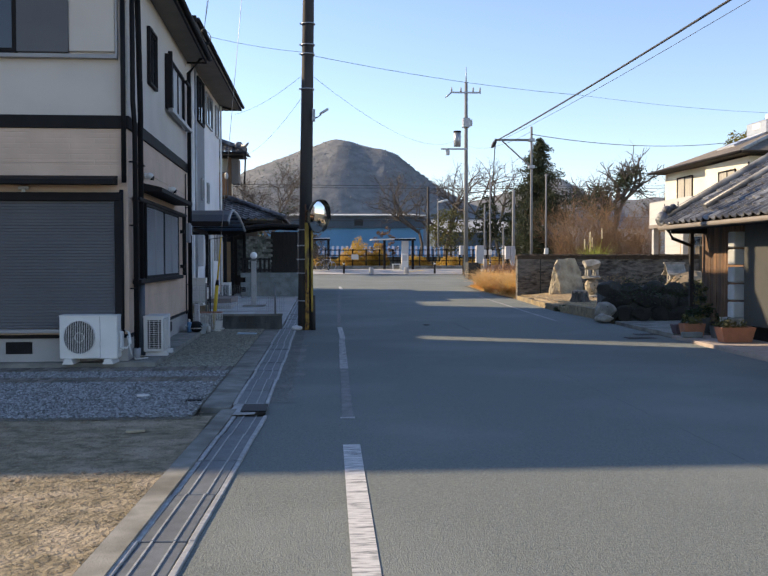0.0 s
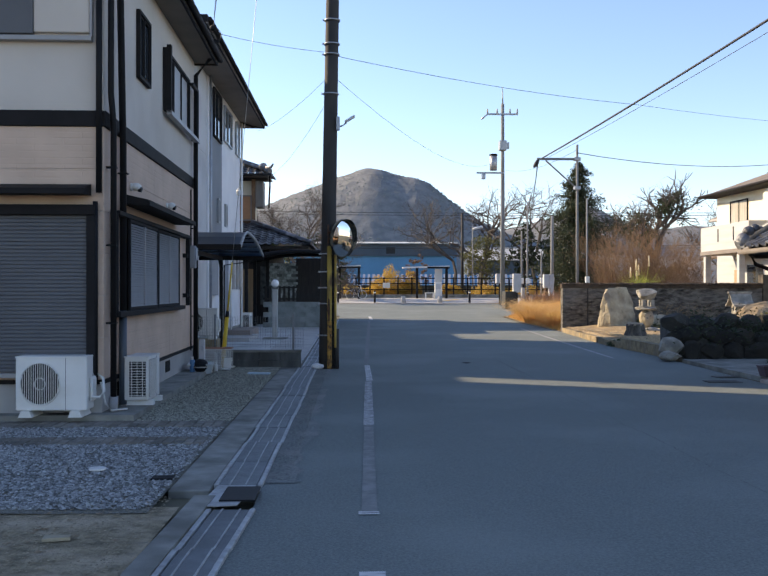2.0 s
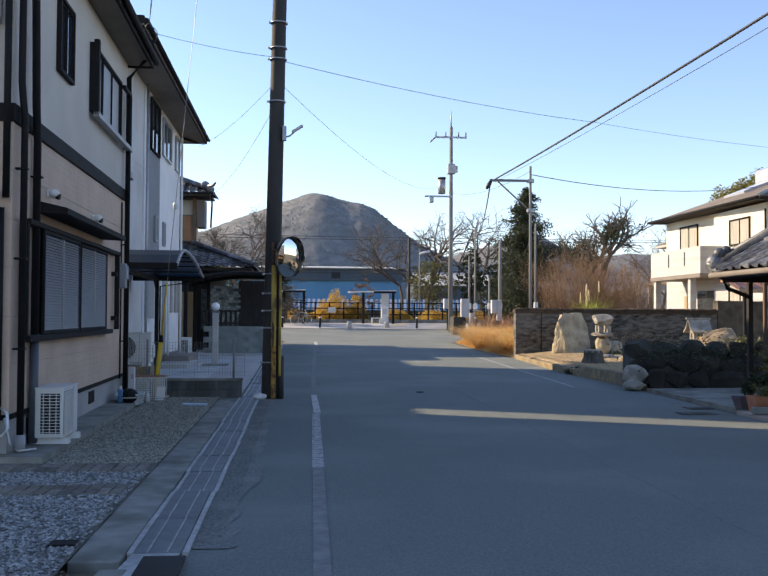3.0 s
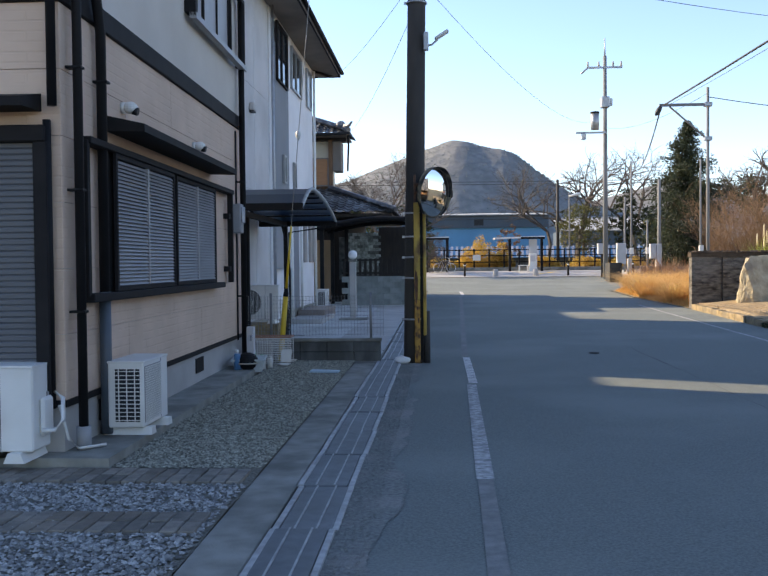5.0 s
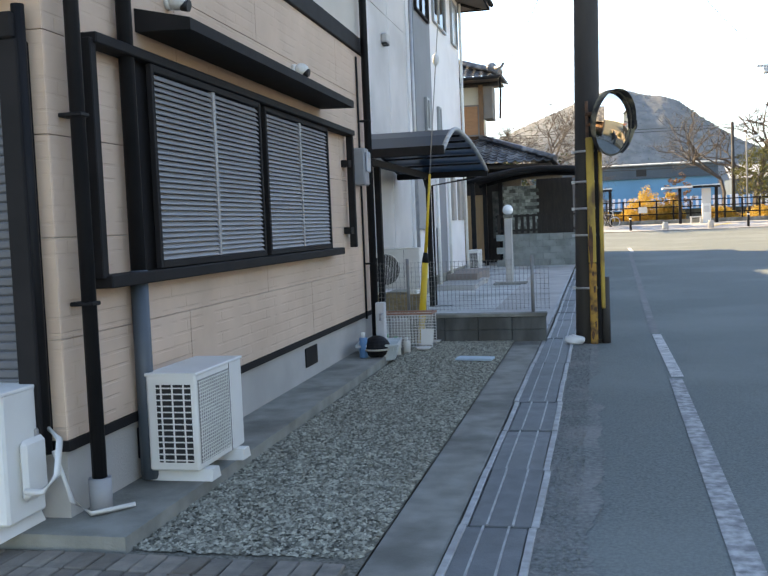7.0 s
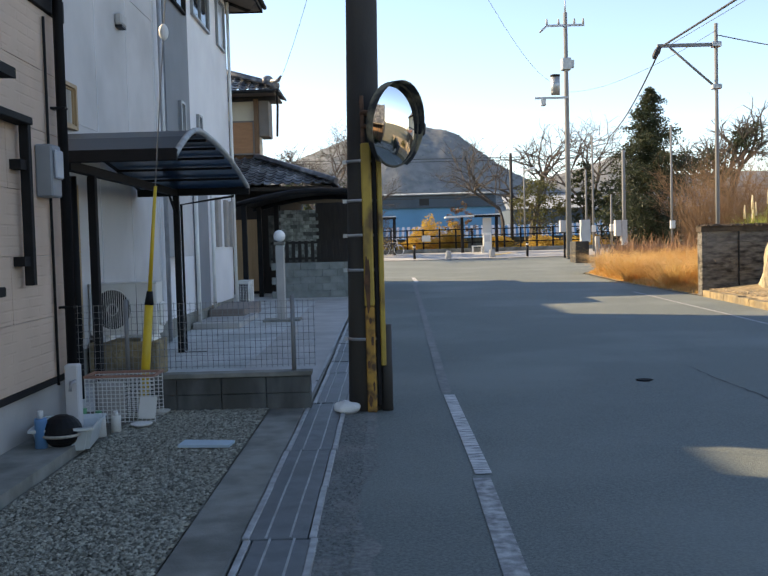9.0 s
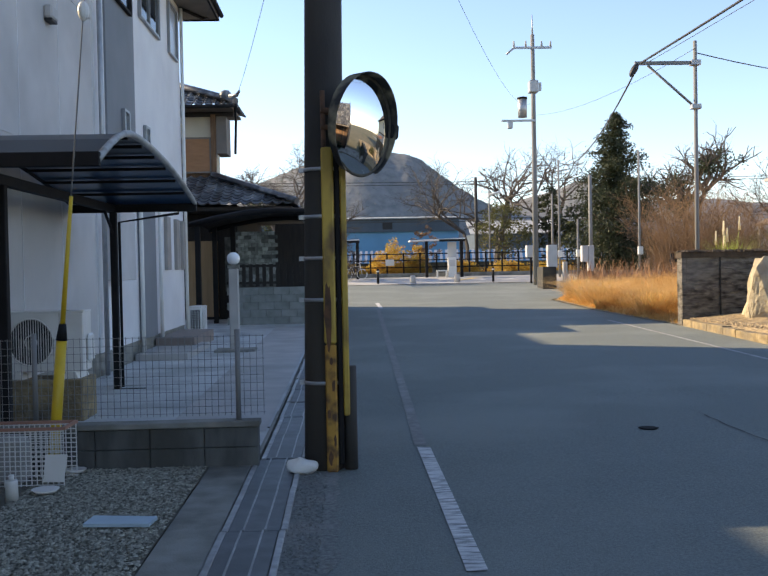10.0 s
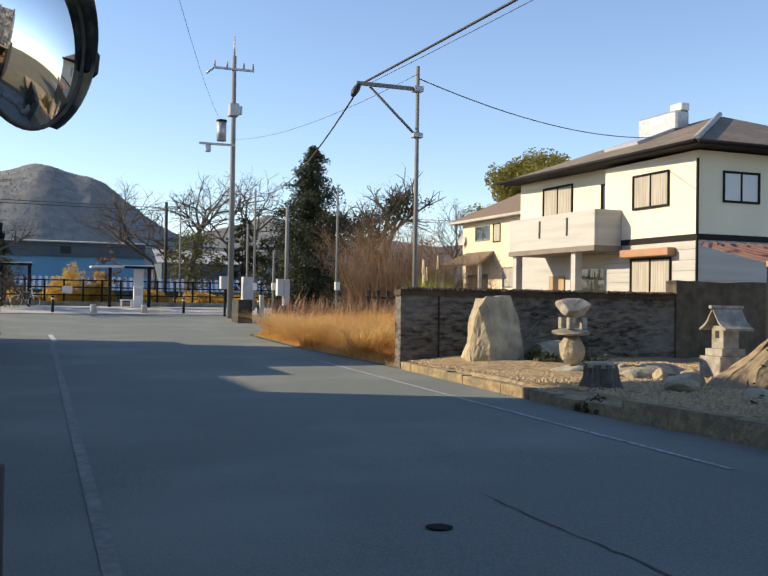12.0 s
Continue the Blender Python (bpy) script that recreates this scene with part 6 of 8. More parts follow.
while y < 33.5:
    ln = rk.uniform(0.55, 1.0)
    y2 = min(33.6, y + ln)
    hgt = 0.26 if y < 25.4 else 0.15
    x, x2 = bed_edge(y), bed_edge(y2)
    b_ = B()
    o = rk.uniform(-0.015, 0.015)
    prism(b_, [(x - 0.09 + o, y + 0.006), (x + 0.08, y + 0.006), (x2 + 0.08, y2 - 0.006), (x2 - 0.09 + o, y2 - 0.006)], "z", rise(y) - 0.05, rise(y) + hgt + rk.uniform(-0.015, 0.01))
    part("kerb_stone", b_, STONE_KERB, kb)
    y = y2


def boulder(name, at, size, seed, material, label, flat=0.35, cuts=7, parent=None):
    """An angular rock: a ball cut by slanting planes and roughened."""
    r = random.Random(seed)
    bm = B()
    bmesh.ops.create_icosphere(bm, subdivisions=4, radius=0.62)
    planes = [(Vector((r.gauss(0, 1), r.gauss(0, 1), r.gauss(0, 0.8))).normalized(), r.uniform(0.34, 0.5)) for _ in range(cuts)]
    for v in bm.verts:
        for n_, d_ in planes:
            k = v.co.dot(n_) - d_
            if k > 0:
                v.co -= n_ * k * 0.92
        v.co *= 1 + 0.07 * noise.noise(v.co * 4 + Vector((seed, 0, 0))) + 0.03 * noise.noise(v.co * 11 + Vector((seed, 5, 0)))
    lo = Vector([min(v.co[i] for v in bm.verts) for i in range(3)])
    hi_ = Vector([max(v.co[i] for v in bm.verts) for i in range(3)])
    for v in bm.verts:
        f = [(v.co[i] - lo[i]) / (hi_[i] - lo[i]) for i in range(3)]
        v.co = Vector((at[0] + (f[0] - 0.5) * size[0], at[1] + (f[1] - 0.5) * size[1], at[2] + f[2] * size[2]))
    if parent:
        return part(name, bm, material, parent)
    return solid(name, bm, material, label, "rock")


def hewn(name, pts, material, label, seed=1, grain=0.035):
    """A rock from the corners of its flat faces, roughened."""
    bm = B()
    for p in pts:
        bm.verts.new(p)
    bmesh.ops.convex_hull(bm, input=bm.verts)
    bmesh.ops.triangulate(bm, faces=bm.faces)
    bmesh.ops.subdivide_edges(bm, edges=bm.edges, cuts=7, use_grid_fill=True)
    for v in bm.verts:
        v.co += noise.noise_vector(v.co * 2.6 + Vector((seed, 0, 0))) * grain * 1.6 + noise.noise_vector(v.co * 8 + Vector((seed, 0, 0))) * grain * 0.6
    return solid(name, bm, material, label, "rock")


hewn("rock", [(7.95, 32.3, 0.1), (8.3, 32.05, 0.1), (9.15, 32.2, 0.1), (9.2, 32.9, 0.1), (8.1, 33.0, 0.1), (7.98, 32.35, 0.8), (8.1, 32.2, 1.32), (8.28, 32.2, 1.54), (8.86, 32.4, 1.56), (9.04, 32.45, 1.28), (9.15, 32.45, 0.7), (8.9, 32.8, 1.5), (8.3, 32.75, 1.5), (8.25, 32.05, 0.6)], ROCK, "tall pale standing rock in the garden")
boulder("rock", (9.85, 32.3, 0.15), (0.75, 0.6, 0.55), 5, ROCK, "small pale rock beside the shrub")
BX = 10.35
BROWN_ROCK = mat("brown_rock", (0.34, 0.255, 0.155), (0.22, 0.165, 0.10), scale=4, rough=0.9, bump=1.0, bscale=6, deep=0.05, c3=(0.18, 0.15, 0.11), scale3=1.3, mix3=0.5)
hewn("rock", [(BX + u, 27.15 + v, z) for u, v, z in ((-1.15, -0.1, 0.1), (-0.9, -0.5, 0.1), (1.3, -0.6, 0.1), (1.3, 0.8, 0.1), (-1.0, 0.5, 0.1), (0.25, 0, 1.1), (0.9, 0.1, 1.2), (-0.5, 0, 0.58), (0.8, -0.4, 0.9), (0.6, 0.6, 0.9))], BROWN_ROCK, "large sloping brown rock in the garden", 3, 0.045)
leafy("shrub", (6.98, 26.6, 0.1), (0.6, 0.22), 47, 24, 16, 0.04, IVY, "small dark weeds on the garden kerb", "shrub", "bush", 0.01)
boulder("rock", (8.55, 26.9, 0.15), (0.55, 0.4, 0.3), 8, ROCK, "small cream stone on the bed")
boulder("rock", (9.1, 27.5, 0.15), (0.7, 0.5, 0.3), 9, ROCK, "small flat stone on the bed")
boulder("rock", (9.4, 29.2, 0.15), (0.8, 0.6, 0.25), 10, ROCK, "flat stone beside the lantern")
boulder("rock", (10.2, 29.4, 0.15), (1.1, 0.6, 0.3), 12, GRANITE, "flat dark stone before the shrine")
boulder("rock", (9.0, 25.9, 0.12), (0.4, 0.4, 0.25), 14, ROCK, "small round stone on the bed")
st = thing("tree_stump", "weathered grey tree stump", "stump", (7.75, 27.7, 0.15))
bm = B()
tube(bm, [(7.75, 27.7, 0.12), (7.75, 27.7, 0.2), (7.75, 27.7, 0.3), (7.75, 27.7, 0.4), (7.76, 27.7, 0.5), (7.76, 27.7, 0.57)], 0.27, 40, 0.21)
for v in bm.verts:
    d_ = Vector((v.co.x - 7.75, v.co.y - 27.7, 0))
    v.co += d_ * (0.16 * math.sin(7 * math.atan2(d_.y, d_.x)) + 0.25 * noise.noise(v.co * 7) + (0.35 * max(0, 0.26 - v.co.z) / 0.14))
part("trunk", bm, mat("weathered_stump", (0.17, 0.145, 0.115), (0.08, 0.068, 0.055), scale=12, rough=0.95, bump=0.9, bscale=18, deep=0.03, stretch=(2, 2, 0.5)), st)
part("cut_face", tube(B(), [(7.75, 27.7, 0.52), (7.75, 27.7, 0.60)], 0.22, 14, 0.2), mat("cut_wood", (0.42, 0.34, 0.25), (0.30, 0.24, 0.17), scale=15, rough=0.9), st, "pale cut face")
# stone lantern
LT = thing("stone_lantern", "old lichened stone lantern of rough stones", "stone lantern", (8.79, 30.05, 0.2))
boulder("foot_stone", (8.79, 30.05, 0.12), (0.75, 0.6, 0.28), 21, GRANITE, "", parent=LT)
boulder("shaft_stone", (8.80, 30.05, 0.36), (0.46, 0.40, 0.55), 22, ROCK, "", parent=LT)
boulder("platform", (8.79, 30.05, 0.88), (0.62, 0.55, 0.13), 23, GRANITE, "", parent=LT)
for dx, dy in ((-0.13, -0.13), (0.13, -0.13), (-0.13, 0.13), (0.13, 0.13)):
    fb = B()
    box(fb, 8.79 + dx - 0.05, 30.05 + dy - 0.05, 1.0, 8.79 + dx + 0.05, 30.05 + dy + 0.05, 1.2, 0.01)
    part("pillar", fb, GRANITE, LT)
boulder("cap_stone", (8.79, 30.05, 1.19), (0.58, 0.52, 0.34), 24, GRANITE, "", parent=LT)
# small stone shrine
SH = thing("stone_shrine", "small grey stone shrine with a curved roof", "shrine", (10.82, 28.9, 0.2))
cx, cy = 11.1, 28.95


def shrine_part(name, bm, label=""):
    bm.transform(Matrix.Translation((cx, cy, 0.12)) @ Matrix.Scale(0.8, 4) @ Matrix.Translation((-cx, -cy, -0.12)))
    return part(name, bm, GRILLE_DARK if name == "opening" else GRANITE, SH, label)


shrine_part("base", box(B(), cx - 0.40, cy - 0.32, 0.12, cx + 0.40, cy + 0.32, 0.70, 0.015))
shrine_part("plinth", box(B(), cx - 0.30, cy - 0.26, 0.70, cx + 0.34, cy + 0.26, 0.86, 0.012))
shrine_part("body", box(B(), cx - 0.2, cy - 0.18, 0.86, cx + 0.22, cy + 0.18, 1.34, 0.01))
shrine_part("opening", box(B(), cx - 0.205, cy - 0.06, 1.08, cx - 0.195, cy + 0.06, 1.24), "dark opening")
prof = [(-0.40, 1.24), (-0.30, 1.29), (-0.17, 1.40), (-0.05, 1.60), (0.0, 1.68), (0.05, 1.60), (0.17, 1.40), (0.30, 1.29), (0.40, 1.24)]
bm = B()
prism(bm, [(cy + u, z + 0.05) for u, z in prof] + [(cy + u, z) for u, z in prof[::-1]], "x", cx - 0.34, cx + 0.42)
shrine_part("roof", bm, "curved stone roof")
shrine_part("ridge", box(B(), cx - 0.40, cy - 0.05, 1.70, cx + 0.46, cy + 0.05, 1.77, 0.01))
boulder("rock", (11.8, 28.4, 0.2), (0.6, 0.5, 0.75), 31, GRANITE, "grey stone beside the shrine")
leafy("shrub", (9.35, 31.9, 0.15), (1.1, 0.45), 41, 30, 24, 0.07, SHRUB, "low dark green shrub by the rock", "shrub", "bush", 0.02)
leafy("shrub", (10.4, 32.6, 0.15), (1.6, 0.6), 42, 40, 20, 0.05, IVY, "low dark shrub before the wall", "shrub", "bush", 0.02)
rg_ = random.Random(19)
for k in range(6):
    boulder("rock", (rg_.uniform(8.6, 10.4), rg_.uniform(28.2, 30.8), 0.2), (rg_.uniform(0.25, 0.5), rg_.uniform(0.25, 0.4), rg_.uniform(0.15, 0.28)), 80 + k, ROCK if k % 2 else GRANITE, "small loose stone on the garden bed")
leafy("shrub", (11.2, 26.0, 0.15), (1.6, 1.3), 43, 70, 26, 0.06, SHRUB, "rounded olive shrub near the tiled house", "shrub", "bush", 0.03)

# grey garden wall behind the bed
GWL = thing("garden_wall", "old grey rendered garden wall with crumbling brown top", "wall", (12, 33.75, 0.1), kind="structure")


def rough_wall(bm, x0, x1, y0, y1, z0, z1, seed, d=0.3):
    box(bm, x0, y0, z0, x1, y1, z1)
    bmesh.ops.subdivide_edges(bm, edges=[e for e in bm.edges if abs(e.verts[0].co.x - e.verts[1].co.x) > 0.5], cuts=int((x1 - x0) / d), use_grid_fill=True)
    bmesh.ops.subdivide_edges(bm, edges=[e for e in bm.edges if abs(e.verts[0].co.z - e.verts[1].co.z) > 0.5], cuts=5, use_grid_fill=True)
    for v in bm.verts:
        n_ = noise.noise_vector(v.co * 1.6 + Vector((seed, 0, 0))) + noise.noise_vector(v.co * 7 + Vector((seed, 3, 0))) * 0.8
        v.co += Vector((0.01 * n_.x, 0.022 * n_.y, 0.035 * n_.z if v.co.z > z1 - 0.05 else 0))
    return bm


part("wall", rough_wall(B(), 7.12, 13.9, 33.75, 34.05, 0.0, 1.58, 1), OLD_WALL, GWL)
part("wall_section", rough_wall(B(), 13.9, 22, 33.72, 34.08, 0.0, 2.0, 2), mat("brown_grey_wall", (0.14, 0.115, 0.08), (0.07, 0.058, 0.043), scale=4, rough=0.95, bump=0.8, bscale=16), GWL, "taller brown-grey section")
part("capping", rough_wall(B(), 7.10, 13.9, 33.70, 34.10, 1.55, 1.68, 3, 0.07), CAPPING, GWL, "crumbling brown capping")
scatter("wall_moss", CAPPING, 2600, (7.12, 13.9, 33.66, 34.12), 0.045, "crumbled brown moss and debris on the wall top", "moss", 15, flat=0.9, z=1.67)
for x in (7.95,):
    part("joint", box(B(), x, 33.715, 0.1, x + 0.025, 33.75, 1.55), GRILLE_DARK, GWL, "dark upright joint")
vine = B()
rv = random.Random(77)
for _ in range(26):
    p = Vector((rv.uniform(7.3, 12.2), 33.70, rv.uniform(0.3, 1.6)))
    pts = [p]
    d = Vector((rv.uniform(-1, 1), 0, rv.uniform(-0.6, 0.6))).normalized()
    for _k in range(rv.randint(5, 12)):
        d = (d + Vector((rv.gauss(0, 0.3), 0, rv.gauss(0, 0.35)))).normalized()
        q = pts[-1] + d * 0.14
        q.z = min(1.62, max(0.2, q.z))
        q.x = min(12.3, max(7.2, q.x))
        pts.append(q)
    tube(vine, pts, 0.009, 3, 0.004, caps=False)
solid("dry_vines", vine, BARK, "dead vine stems over the garden wall", "vines", kind="stuff")

# dark stone retaining wall
SW = thing("stone_wall", "dark dry-stone wall of irregular boulders", "wall", (8.3, 22.4, 0), kind="structure")
part("core", box(B(), 6.9, 22.45, 0.0, 10.6, 23.1, 0.86), OLD_CONCRETE, SW)
rs = random.Random(4)
for j, (z, h) in enumerate(((0.0, 0.36), (0.30, 0.36), (0.60, 0.36))):
    x = 6.72 + 0.12 * (j % 2)
    while x < 10.4:
        w = rs.uniform(0.38, 0.75)
        boulder("stone", (x + w / 2, 22.42 + rs.uniform(-0.03, 0.03), z + rs.uniform(-0.03, 0.03)), (w * 1.12, 0.22, h * rs.uniform(1.05, 1.2)), rs.randint(100, 999), DARK_STONE, "", parent=SW)
        x += w
leafy("shrub", (8.4, 22.5, 0.70), (3.6, 0.3), 72, 60, 18, 0.035, IVY, "dark creeping plants on the stone wall", "shrub", "bush", 0.01)
boulder("rock", (6.85, 22.25, 0.0), (0.55, 0.45, 0.5), 61, GRANITE, "grey stone at the foot of the stone wall")
boulder("rock", (6.75, 22.0, 0.0), (0.5, 0.4, 0.22), 62, GRANITE, "flat grey stone at the roadside")
solid("stone_slab", slab(B(), (7.0, 18.2, 0.03), (9, 18.2, 0.04), (9, 22.0, 0.05), (7.0, 22.0, 0.04), 0.08), CONCRETE, "pale concrete slab before the stone wall", "slab", kind="structure")
bm = B()
slab(bm, (6.6, 13.0, 0.05), (7.8, 13.0, 0.06), (7.8, 17.6, 0.06), (6.72, 17.6, 0.05), 0.12)
solid("house_step", bm, mat("pinkish_paving", (0.40, 0.33, 0.28), (0.33, 0.27, 0.23), scale=5, rough=0.9, bump=0.3, bscale=60), "pinkish paved edge before the tiled house", "slab", kind="structure")
for x, y, w, col in ((5.85, 17.5, 0.55, OLD_CONCRETE), (6.3, 18.3, 0.4, OLD_CONCRETE)):
    solid("steel_cover", box(B(), x, y, 0.0, x + w, y + 0.3, 0.012), col, "dark steel drain cover at the roadside", "cover")

# ---------- old tiled house on the far side ----------
TH = thing("house", "old house with brown plank wall and grey tiled roof", "house", (9.5, 15, 0))
XW = 8.0
part("wall", box(B(), XW + 0.03, 6.0, 0.0, 13, 19.2, 2.6), OLD_WOOD, TH, "dark wall behind the planks")
r7 = random.Random(7)
y = 17.3
pl = mesh_of("plank", box(B(), -0.012, 0.003, 0.25, 0.012, 0.147, 2.3, 0.003), PLANK)
while y < 19.1:
    piece("plank", pl, TH, pose(XW + r7.uniform(0, 0.012), y, 0))
    y += 0.15
part("column", box(B(), 7.52, 16.88, 0.0, 7.99, 17.32, 0.42, 0.02), GRANITE, TH, "stone footing")
for k in range(5):
    part("corner_block", box(B(), 7.66, 16.97, 0.42 + 0.33 * k, 7.98, 17.25, 0.42 + 0.33 * k + 0.29, 0.02), YARD, TH, "pale block of the corner column")
# door colour lowered to carry the deep eave shade
part("door_panel", box(B(), 7.8, 14.0, 0.3, 8.0, 16.85, 2.2), mat("shaded_door_panel", (0.06, 0.058, 0.05), rough=0.6), TH, "wooden sliding door, darkened for the shade under the eave")
part("eave_post", box(B(), 7.72, 19.2, 0.0, 7.80, 19.28, 2.2), OLD_WOOD, TH, "dark eave post")
part("eave_board", slab(B(), (7.16, 5, 2.2), (7.16, 19.2, 2.2), (12.2, 19.2, 5.1), (12.2, 5, 5.1), 0.12), OLD_WOOD, TH, "dark boarded eave")
part("gutter", tube(B(), [(7.1, 5, 2.17), (7.1, 19.3, 2.17)], 0.05, 8), SOFFIT, TH, "brownish gutter")
part("gutter_pipe", tube(B(), [(7.15, 19.0, 2.14), (7.3, 19.1, 1.95), (7.75, 19.2, 1.8)], 0.035, 8), BLACK, TH, "black pipe under the eave")
tiled_roof(TH, (7.1, 5.0, 2.25), (7.1, 19.3, 2.25), (5.1, 0, 2.93), 18, 50, TILE_I)
part("verge_tiles", tube(B(), [(7.05, 19.28, 2.29), (12.2, 19.28, 5.25)], 0.10, 8), TILE_I, TH, "rounded verge tiles")
part("inner_ridge", tube(B(), [(7.4, 17.7, 2.52), (12.2, 17.7, 5.3)], 0.08, 8), TILE_I, TH, "raised rib of tiles")
bm = B()
for u, z in ((0.0, 0.0), (0.1, 0.14), (0.22, 0.2)):
    bmesh.ops.create_icosphere(bm, subdivisions=2, radius=0.13 - u * 0.2, matrix=Matrix.Translation((7.15 + u, 19.28, 2.40 + z)))
part("ridge_end", bm, TILE_I, TH, "ornamental end tile")
part("rafter_line", box(B(), 7.25, 19.0, 2.05, 8.0, 19.1, 2.17), OLD_WOOD, TH)


def pot(at, w, d, h, material, label, plant, seed, group="pots by the tiled house"):
    x, y = at
    t = thing("flower_pot", label, "flower pot", (x, y, 0.06), group)
    b_ = B()
    lo = [(-w * 0.4, -d * 0.4), (w * 0.4, -d * 0.4), (w * 0.4, d * 0.4), (-w * 0.4, d * 0.4)]
    hi2 = [(-w / 2, -d / 2), (w / 2, -d / 2), (w / 2, d / 2), (-w / 2, d / 2)]
    v0 = [b_.verts.new((x + a, y + c, 0.06)) for a, c in lo]
    v1 = [b_.verts.new((x + a, y + c, 0.06 + h)) for a, c in hi2]
    v2 = [b_.verts.new((x + a * 0.88, y + c * 0.88, 0.06 + h)) for a, c in hi2]
    v3 = [b_.verts.new((x + a * 0.8, y + c * 0.8, 0.06 + h * 0.8)) for a, c in hi2]
    b_.faces.new(v0[::-1])
    b_.faces.new(v3)
    for p, q in ((v0, v1), (v1, v2), (v2, v3)):
        for i in range(4):
            b_.faces.new((p[i], p[(i + 1) % 4], q[(i + 1) % 4], q[i]))
    part("pot", b_, material, t)
    if plant:
        V, F = [], []
        r = random.Random(seed)
        for _ in range(14):
            leaves_at(r, V, F, Vector((x + r.uniform(-w, w) * 0.35, y + r.uniform(-d, d) * 0.35, 0.06 + h + r.uniform(0, plant))), 14, 0.08, 0.03)
        soup("plant", V, F, SHRUB, t, "small green plant", kind="stuff")
    return t


pot((7.0, 17.3), 0.42, 0.30, 0.24, TERRACOTTA, "terracotta trough with a small green plant", 0.12, 1)
pot((7.25, 16.0), 0.62, 0.32, 0.26, TERRACOTTA, "long orange terracotta trough", 0.06, 2)
pot((7.35, 16.8), 0.34, 0.3, 0.22, OLD_CONCRETE, "dark plastic pot with dry plant", 0.12, 3)
pot((7.1, 17.9), 0.5, 0.3, 0.18, mat("purple_grey_pot", (0.14, 0.10, 0.11), rough=0.6), "dark purple plastic plant trough", 0.0, 4)
pot((7.5, 18.1), 0.3, 0.3, 0.3, OLD_CONCRETE, "dark pot with a leafy bush", 0.7, 5)
cb_ = thing("concrete_block", "hollow concrete block under the pots", "block", (6.85, 17.0, 0.06))
part("block", box(B(), 6.68, 16.95, 0.06, 7.07, 17.05, 0.16, 0.008), BLOCK, cb_)
leafy("shrub", (7.75, 18.5, 0.0), (0.9, 1.25), 71, 30, 26, 0.05, IVY, "dark leafy shrub at the plank wall", "shrub", "bush", 0.02)


# ---------- cables ----------
def cable(name, p, q, sag, r, label, material=None, n=18):
    p, q = Vector(p), Vector(q)
    pts = [p + (q - p) * (k / n) - Vector((0, 0, 4 * sag * (k / n) * (1 - k / n))) for k in range(n + 1)]
    return solid(name, tube(B(), pts, r, 6), material or WIRE, label, "cable", "overhead cables")


cable("cable", (6.55, 34.6, 5.98), (7.9, -14, 6.9), 0.35, 0.024, "thick black overhead cable bundle")
cable("cable", (6.6, 34.6, 5.93), (7.95, -14, 6.75), 0.45, 0.006, "thin black overhead cable")
bm = tube(B(), [(7.12, 15.3, 6.03), (7.15, 14.0, 6.05)], 0.05, 10)
solid("cable_joint", bm, WIRE, "black sleeve joint on the overhead cable", "cable joint")
cable("cable", (-0.25, 20.45, 5.95), (6.95, 25.0, 5.96), 0.10, 0.005, "thin overhead cable from the roadside pole")
cable("cable", (-0.25, 20.45, 5.55), (9.2, 60.4, 9.6), 1.0, 0.004, "thin sagging cable to the far pole")
cable("cable", (6.95, 25.0, 5.96), (16, 30, 6.3), 0.1, 0.004, "thin overhead cable to the houses")
cable("cable", (7.8, 34.6, 6.2), (19.5, 42, 7.0), 0.35, 0.012, "thin black service cable to the house")
cable("cable", (6.45, 34.6, 5.85), (12.31, 68, 7.5), 0.9, 0.02, "black cable leading down to the station poles")
cable("cable", (9.2, 60.4, 9.0), (7.8, 34.6, 6.3), 0.4, 0.006, "thin overhead cable between poles")
for a, b, s, r in (((-0.25, 20.45, 6.0), (-2.45, 19.6, 6.15), 0.05, 0.004), ((-0.3, 20.45, 5.6), (-3.0, 33, 6.6), 0.15, 0.004), ((-0.3, 20.45, 5.2), (-3.4, 40.5, 6.0), 0.3, 0.004),
                   ((-2.4, 19.6, 6.2), (-1.3, 14.5, 9.5), 0.1, 0.005), ((-2.4, 19.6, 6.25), (-1.1, 14.5, 9.6), 0.1, 0.005)):
    cable("cable", a, b, s, r, "thin service cable to the house eaves")
for z in (15.2, 15.5, 11.2, 11.5):
    cable("cable", (-60, 112, z - 4), (75, 118, z - 4), 0.8, 0.03, "distant power line beyond the railway")
sv = thing("service_bracket", "cable bracket with loops at the house eave", "bracket", (-2.35, 19.6, 5.9))
part("bracket", box(B(), -2.72, 19.58, 5.95, -2.3, 19.63, 6.0), DARK, sv)
part("loop", tube(B(), [(-2.38 + 0.12 * math.cos(a / 3), 19.6, 6.08 + 0.14 * math.sin(a / 3)) for a in range(0, 20)], 0.010, 5), WIRE, sv)
bm = B()
bmesh.ops.create_icosphere(bm, subdivisions=2, radius=0.06, matrix=Matrix.Translation((-2.4, 19.6, 6.22)))
part("insulator", bm, BLACK, sv)

